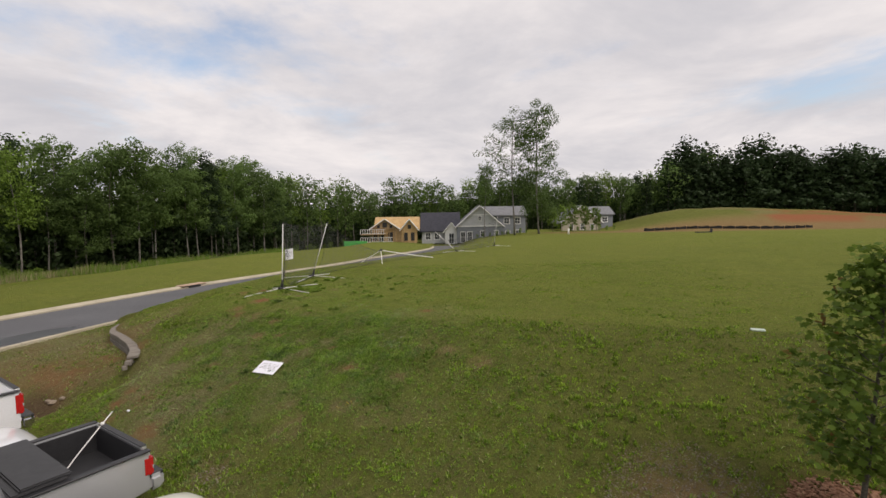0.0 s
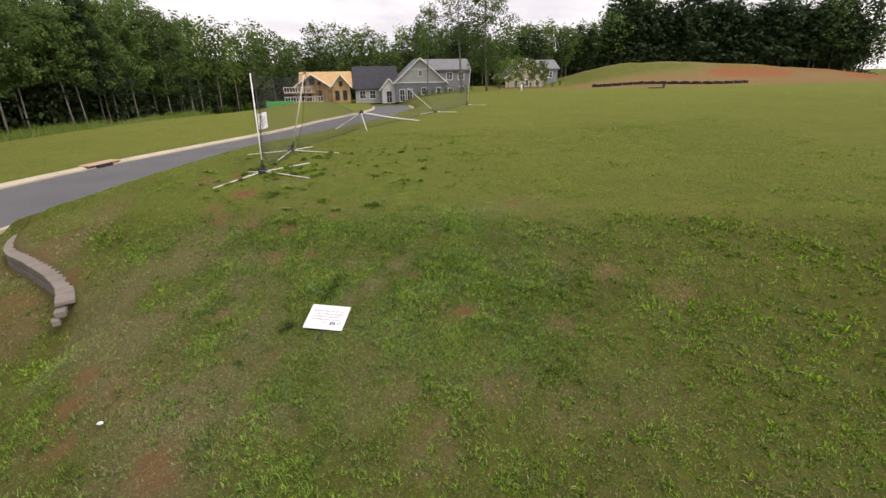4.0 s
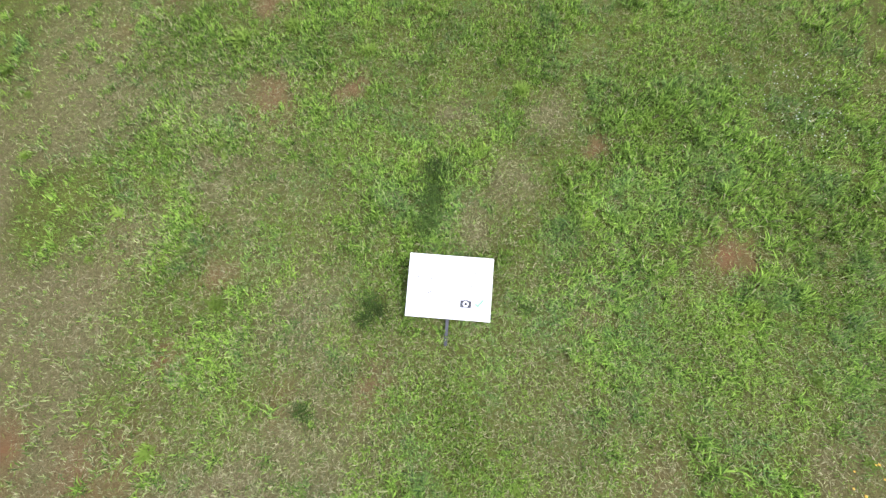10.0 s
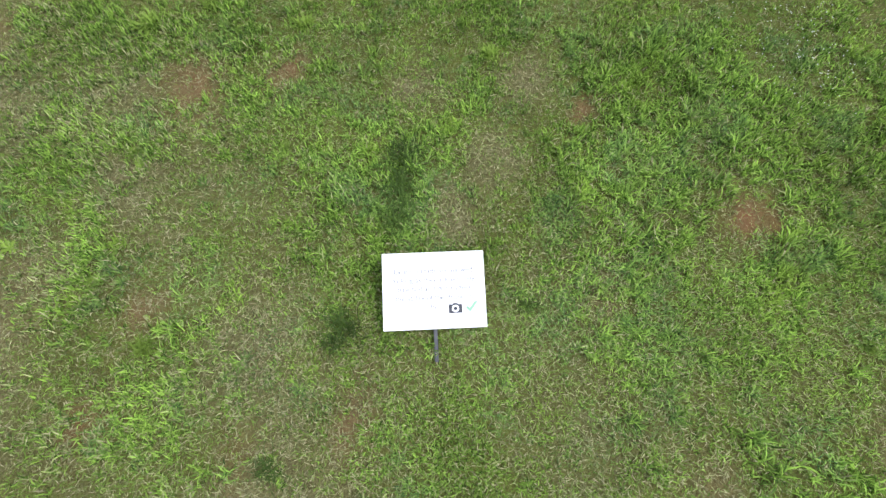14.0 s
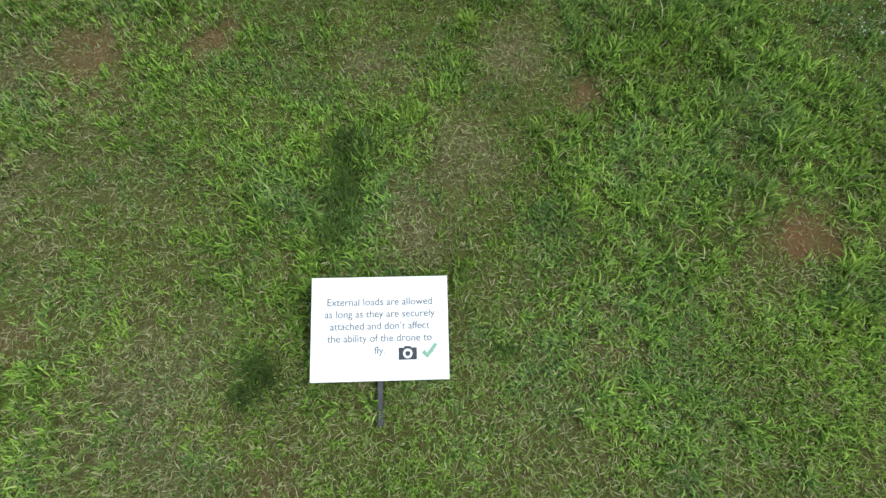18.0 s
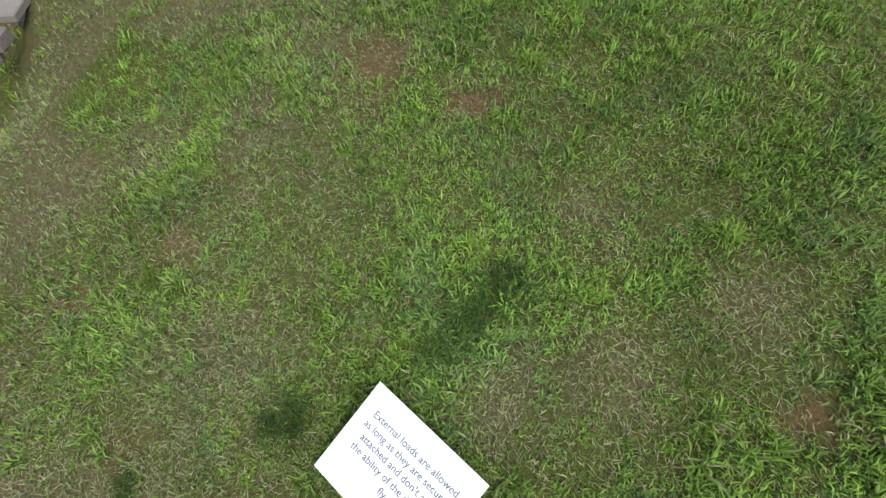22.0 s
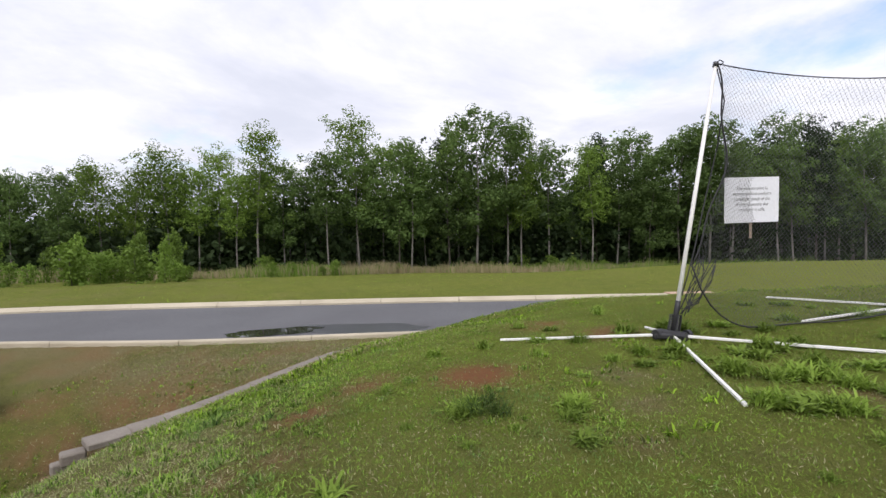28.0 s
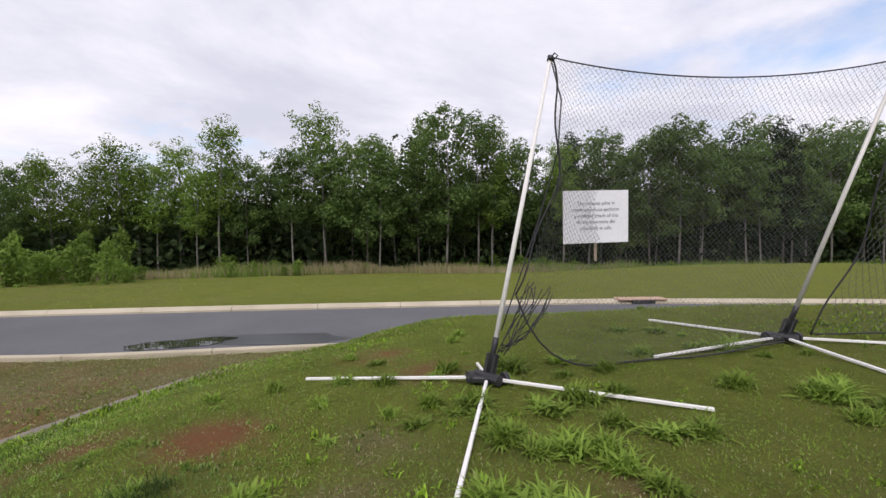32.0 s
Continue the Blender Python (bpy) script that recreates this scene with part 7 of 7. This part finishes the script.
def short_turf(name, x0, x1, y0, y1, count, length, width, seed, label, keep=None, material=None, dried=0.10, flat=1.0):
    """The short undergrowth of the lawn: one small leaf blade each, lying every way."""
    rng = np.random.default_rng(seed)
    n = int(count * (x1 - x0) * (y1 - y0))
    x, y = rng.uniform(x0, x1, n), rng.uniform(y0, y1, n)
    b, c = bare_at(x, y)
    u, v = x - along(NEAR_D, y), along(FAR_D, y) - x
    ok = (rng.uniform(0, 1, n) > np.clip(0.93 * c + 0.25 * b, 0, 0.97)) & (u > 0.45)
    ok &= ~((y > 1.7) & (y < 9.2) & (np.abs(x - np.interp(y, WALL_D[:, 1], WALL_D[:, 0])) < 0.28))
    if keep is not None:
        ok &= keep(x, y)
    x, y, b = x[ok], y[ok], b[ok]
    n = len(x)
    dry = (rng.uniform(0, 1, n) < dried + 0.70 * b) * rng.uniform(0.5, 1.0, n)
    a, el = rng.uniform(0, 2 * math.pi, n), rng.uniform(0.1, 1.0, n) * flat
    L = length * rng.uniform(0.5, 1.3, n) * (1 - 0.30 * mown_at(x, y))
    d = np.stack([np.cos(a) * np.cos(el), np.sin(a) * np.cos(el), np.sin(el)], -1) * L[:, None]
    s = np.stack([-np.sin(a), np.cos(a), 0.25 * rng.normal(size=n)], -1) * (width * rng.uniform(0.5, 1.1, n))[:, None] * 0.5
    p = np.stack([x, y, land(x, y) + rng.uniform(-0.003, 0.012, n)], -1)
    V = np.stack([p - s * 0.7, p + d * 0.55 - s, p + d, p + d * 0.5 + s], 1).reshape(-1, 3)
    ob = raw(name, V, np.arange(4 * n).reshape(-1, 4), material or SHORT_BLADES)
    ob.data.attributes.new("dry", "FLOAT", "POINT").data.foreach_set("value", np.repeat(dry, 4).astype(np.float32))
    return tagged(ob, label, "grass", kind="stuff")


def core(x, y):
    return fade(x, y, -4.4, 5.2, -3.2, 6.2, 1.6, 1)


def by_frames(x, y):
    return ~((x > -4.6) & (x < 2.4) & (y > 3.7) & (y < 10.5))


def hill(x, y):
    return fade(x, y, -9.5, 18.0, -8.5, 15.0, 3.0, 2)


short_turf("thatch", -3.0, 3.8, -2.1, 3.8, 5600, 0.050, 0.0036, 21, "fine grey straw thatch lying between the grass", lambda x, y: fade(x, y, -3.0, 3.8, -2.1, 3.8, 0.8, 22), dried=0.52, flat=0.45)
short_turf("turf_blades", -4.4, 5.2, -3.2, 6.2, 3000, 0.036, 0.0046, 11, "short matted grass and clover round the sign", lambda x, y: core(x, y) & (np.random.default_rng(6).uniform(0, 1, len(x)) > 0.30 * (1 - mown_at(x, y))))
short_turf("turf_blades", -9.5, 18.0, -8.5, 15.0, 330, 0.058, 0.013, 12, "short lawn grass over the hill", lambda x, y: hill(x, y) & by_frames(x, y) & ~wide_core(x, y), HILL_SHORT)
short_turf("turf_blades", -7.6, -2.6, -3.4, 4.2, 1700, 0.046, 0.0042, 41, "thin grass and straw on the slope above the swale", lambda x, y: fade(x, y, -7.6, -2.6, -3.4, 4.2, 0.8, 42) & (x > np.interp(y, WALL_D[:, 1], WALL_D[:, 0]) + 0.2) & ~((x - ROW_AT[0]) * ROW_IN[0] + (y - ROW_AT[1]) * ROW_IN[1] < 0.15), dried=0.25)
blades("grass", -4.4, 5.2, -3.2, 6.2, 220, 10, 0.060, 0.0066, 1, "coarse green grass with dry straw round the sign", lambda x, y: core(x, y) & rough_only(x, y), drift=0.75)
blades("grass", -2.8, 3.6, -1.9, 3.6, 500, 13, 0.054, 0.0068, 7, "dense short grass rosettes about the sign", lambda x, y: fade(x, y, -2.8, 3.6, -1.9, 3.6, 0.8, 9) & rough_only(x, y), drift=0.68)
blades("grass", -3.2, 7.0, -4.8, 4.0, 150, 9, 0.056, 0.0085, 17, "green grass on the slope below the sign", lambda x, y: fade(x, y, -3.2, 7.0, -4.8, 4.0, 1.2, 18) & ring(x, y) & rough_only(x, y), drift=0.6)
short_turf("turf_blades", -3.2, 7.0, -4.8, 4.0, 1300, 0.044, 0.0056, 23, "short thin grass on the slope below the sign", lambda x, y: fade(x, y, -3.2, 7.0, -4.8, 4.0, 1.2, 24) & ring(x, y), dried=0.3, flat=0.7)
blades("grass", -9.5, 18.0, -8.5, 15.0, 90, 6, 0.070, 0.014, 2, "green grass clumps on the hill", lambda x, y: hill(x, y) & ~near_core(x, y) & by_frames(x, y) & rough_only(x, y) & patchy(x, y), HILL_BLADES)

blades("grass_clumps", -4.4, 5.2, -3.2, 6.2, 26, 34, 0.095, 0.0078, 3, "bright coarse grass clumps dotted over the lawn", lambda x, y: core(x, y) & (np.random.default_rng(8).uniform(0, 1, len(x)) > 0.75 * mown_at(x, y)) & (fractal(x, y, 0.9, 61) + 0.12 * fold(x, -2, 2) > 0.5), dried=0.15)
blades("grass_clumps", -9.5, 18.0, -8.5, 15.0, 16, 12, 0.095, 0.017, 4, "coarse grass clumps over the hill", lambda x, y: hill(x, y) & ~near_core(x, y) & rough_only(x, y) & patchy(x, y), HILL_BLADES)
short_turf("turf_blades", -5.0, 2.6, 3.6, 11.0, 3600, 0.034, 0.0050, 14, "short lawn grass round the net frames", lambda x, y: fade(x, y, -5.0, 2.6, 3.6, 11.0, 0.9, 4) & (np.random.default_rng(15).uniform(0, 1, len(x)) < np.interp(y, (7.0, 9.5), (1.0, 0.55))), LAWN_SHORT, dried=0.14)
short_turf("straw", -13.2, -4.4, 0.6, 9.5, 900, 0.060, 0.0060, 31, "thin dry straw on the clay beside the road", lambda x, y: (x < np.interp(y, WALL_D[:, 1], WALL_D[:, 0]) - 0.3) & (soil_at(x, y) < 0.3), HILL_SHORT, dried=0.72, flat=0.5)
short_turf("turf_blades", -13.2, -3.6, -3.0, 8.5, 560, 0.055, 0.010, 13, "short thin grass in the swale", lambda x, y: fade(x, y, -13.2, -3.6, -3.0, 8.5, 0.8, 3) & ((x - ROW_AT[0]) * ROW_IN[0] + (y - ROW_AT[1]) * ROW_IN[1] > -1.3) & (soil_at(x, y) < 0.3), HILL_SHORT)
blades("grass", -42, -9, -14, 62, 4.0, 3, 0.09, 0.026, 5, "lawn grass on the verge across the road", lambda x, y: along(FAR_D, y) - x > 0.6, HILL_BLADES)
blades("grass", -6, 44, 12, 62, 3.0, 3, 0.07, 0.024, 6, "mown grass on the far flat top", lambda x, y: x - along(NEAR_D, y) > 0.8, HILL_BLADES)


# ---- weeds, flowers ----
def weed(seed, leaves, length, width, name, label, up=0.6):
    rng = np.random.default_rng(seed)
    root = thing(name, label, "weed", group="broad-leaved weeds")
    V, F = [], []
    for i in range(leaves):
        a = 2.399 * i + rng.uniform(-0.4, 0.4)
        L = length * rng.uniform(0.55, 1.15)
        t0 = min(max(up + rng.uniform(-0.5, 0.6), 0.1), 1.45)
        w = width * rng.uniform(0.7, 1.15)
        d, sd = np.array((math.cos(a), math.sin(a))), np.array((-math.sin(a), math.cos(a)))
        p = np.r_[rng.normal(size=2) * 0.28 * length, 0.0]
        n0 = len(V)
        el = t0
        for j, f in enumerate((0.35, 1.0, 0.75, 0.0)):
            V.append(tuple(np.r_[p[:2] + sd * w * f * 0.5, p[2]])); V.append(tuple(np.r_[p[:2], p[2] - 0.12 * w * f])); V.append(tuple(np.r_[p[:2] - sd * w * f * 0.5, p[2]]))
            p = p + np.r_[d * math.cos(el), math.sin(el)] * L / 3
            p[2] = max(p[2], 0.01)
            el -= 0.28 + rng.uniform(0, 0.30)
        for j in range(3):
            q = n0 + 3 * j
            F.append((q, q + 1, q + 4, q + 3)); F.append((q + 1, q + 2, q + 5, q + 4))
    raw("leaves", V, F, WEED_LEAF, root, smooth=True)
    return root


WEEDS = [weed(1, 130, 0.125, 0.0135, "weed", "bright green clump of long-leaved weed in the lawn", 0.75),
         weed(2, 90, 0.115, 0.018, "weed", "low rosette of broad weed leaves in the lawn", 0.45),
         weed(3, 130, 0.125, 0.0125, "weed", "bushy upright weed clump in the lawn", 0.9),
         weed(4, 110, 0.10, 0.0085, "weed", "small dense weed clump in the lawn", 0.9)]
FINE_TUFT = weed(9, 90, 0.20, 0.007, "grass_tuft", "dark tuft of fine long grass in the lawn", 1.0)
FINE_TUFT.children[0].data.materials.clear()
FINE_TUFT.children[0].data.materials.append(FINE_GRASS)
tagged(FINE_TUFT, category="grass tuft", group="fine grass tufts")
TUFT_SPOTS = [(0.0, 0.60, 0.8), (0.04, 0.72, 0.9), (0.14, 0.84, 0.9), (0.18, 0.95, 0.8), (-0.06, 0.52, 0.7), (-0.60, 0.10, 0.7), (-0.55, 0.0, 0.7), (-0.66, -0.02, 0.5), (0.50, -0.27, 0.5), (-1.46, 4.89, 0.8), (-1.36, 5.0, 0.75), (-1.55, 5.02, 0.7), (-1.2, -0.5, 0.6)]
WEED_SPOTS = [(-2.23, 7.56, 1.09), (-1.43, 7.28, 0.86), (-1.45, 7.61, 1.16), (-1.38, 7.91, 0.88), (-1.13, 6.82, 0.96), (-0.94, 7.15, 0.99), (-0.93, 6.9, 0.75), (-0.79, 7.24, 1.23), (-1.04, 7.55, 1.05), (-0.77, 7.69, 1.03), (-0.69, 7.88, 0.82), (-0.6, 7.19, 0.84), (-0.63, 9.07, 1.18), (-0.36, 8.81, 0.98), (-0.34, 9.23, 0.83), (-0.28, 9.52, 0.92), (-1.09, 8.74, 0.97), (0.33, 7.99, 0.83), (-2.04, 8.81, 0.82), (-1.9, 9.4, 1.03), (-1.8, 9.77, 1.14), (-1.74, 6.91, 1.0), (-2.49, 7.05, 0.9), (-2.21, 8.01, 1.01), (-1.51, 4.84, 0.94), (-2.5, 6.5, 1.06), (-1.89, 6.67, 0.77), (-1.72, 6.95, 1.16), (0.93, 3.62, 1.2), (-0.22, 4.18, 1.2), (0.12, 3.51, 1.2), (-1.46, 4.78, 1.2), (-0.8, 3.2, 1.2), (-0.52, 6.56, 1.15), (-0.64, 6.44, 0.9), (-0.40, 6.70, 0.95), (-0.58, 6.70, 0.8), (-1.05, 5.32, 0.55), (-1.12, 5.42, 0.45), (-1.19, 5.44, 0.75), (-0.43, 6.63, 1.0), (-0.87, 7.07, 1.0), (-1.35, 7.35, 1.0), (-2.37, 4.56, 0.6), (-2.55, 3.93, 0.6), (-0.78, 5.2, 0.7), (0.25, 7.42, 0.7), (-1.18, 6.84, 0.9), (-1.72, 9.54, 0.9), (-0.67, 8.98, 0.9), (-0.35, 9.12, 0.9), (-0.25, 4.21, 1.1), (-1.58, 4.9, 0.9), (-0.74, 9.05, 0.9), (-1.09, 3.38, 1.1), (-0.99, 3.93, 1.0), (-0.7, 2.61, 1.1), (-1.17, 2.63, 1.0), (0.73, 3.63, 1.2), (0.01, 3.6, 0.8), (-0.07, 6.42, 0.5), (-0.30, 7.10, 0.45), (-1.67, 5.9, 0.5), (-2.35, 5.95, 0.75), (-2.75, 6.2, 0.8), (-1.87, 6.35, 0.75), (-1.62, 6.45, 0.8), (-3.1, 6.6, 0.8)]


def plant_weeds():
    rng = np.random.default_rng(7)
    spots = [(x, y, (1.35 if y > 5.1 else 1.05) * s) for x, y, s in WEED_SPOTS]
    for i in range(110):
        x, y = rng.uniform(-3.4, 4.2), rng.uniform(-2.0, 6.0)
        if fractal(x, y, 0.9, 44) > 0.52 and math.hypot(x, y) > 0.55:
            spots.append((x, y, rng.uniform(0.3, 0.75)))
    for i in range(100):
        x, y = rng.uniform(-4, 4), rng.uniform(5, 11)
        if fractal(x, y, 0.6, 45) > 0.46:
            spots.append((x, y, rng.uniform(0.5, 1.3)))
    used = set()
    for i, (x, y, s) in enumerate(spots[:290]):
        k = (i * 7 + int(x * 13)) % 4
        m = pose(x, y, float(land(x, y)) - 0.005, rng.uniform(-6, 6), rng.uniform(-6, 6), rng.uniform(0, 360)) @ Matrix.Diagonal((s, s, s, 1))
        t = WEEDS[k] if k not in used else copy_thing(WEEDS[k], Matrix())
        used.add(k)
        t.matrix_world = m


plant_weeds()
for i_, (x_, y_, s_) in enumerate(TUFT_SPOTS):
    t_ = FINE_TUFT if i_ == 0 else copy_thing(FINE_TUFT, Matrix())
    t_.matrix_world = pose(x_, y_, float(land(x_, y_)) - 0.005, 0, 0, 77 * i_) @ Matrix.Diagonal((s_, s_, s_, 1))


def flowers(name, cx, cy, rx, ry, n, r, material, label, seed):
    rng = np.random.default_rng(seed)
    V, F = [], []
    for i in range(n):
        x, y = cx + rng.normal() * rx, cy + rng.normal() * ry
        z = float(land(x, y)) + rng.uniform(0.045, 0.085)
        s = r * rng.uniform(0.6, 1.2)
        o = len(V)
        V += [(x + s, y, z), (x, y + s, z), (x - s, y, z), (x, y - s, z), (x, y, z + s), (x, y, z - s)]
        F += [(o, o + 1, o + 4), (o + 1, o + 2, o + 4), (o + 2, o + 3, o + 4), (o + 3, o, o + 4), (o + 1, o, o + 5), (o + 2, o + 1, o + 5), (o + 3, o + 2, o + 5), (o, o + 3, o + 5)]
    return tagged(raw(name, V, F, material, smooth=True), label, "flowers", kind="stuff")


CLOVER_WHITE = surface("clover_white", (0.50, 0.53, 0.43), (0.62, 0.64, 0.55), 30.0, 0.8, 0, 90, 0.0)
YELLOW = surface("yellow_petals", (0.72, 0.42, 0.05), (0.78, 0.55, 0.10), 30.0, 0.8, 0, 90, 0.0)
flowers("clover_flowers", 3.02, 0.56, 0.26, 0.30, 200, 0.0046, CLOVER_WHITE, "small white clover heads in the grass", 5)
flowers("clover_flowers", 1.37, 3.7, 0.45, 0.3, 110, 0.0046, CLOVER_WHITE, "small white clover heads in the grass", 6)
flowers("yellow_flowers", 2.31, -1.90, 0.09, 0.05, 10, 0.011, YELLOW, "a few yellow flowers in the grass", 8)
bm = bmesh.new()
bmesh.ops.create_icosphere(bm, subdivisions=2, radius=0.04, matrix=Matrix.Translation(on(-2.77, -1.08, 0.05)) @ Matrix.Diagonal((1, 0.7, 0.6, 1)))
for v in bm.verts:
    v.co += 0.012 * noise.noise_vector(v.co * 30)
tagged(part("litter", bm, BOARD), "crumpled scrap of white paper on the grass", "litter")
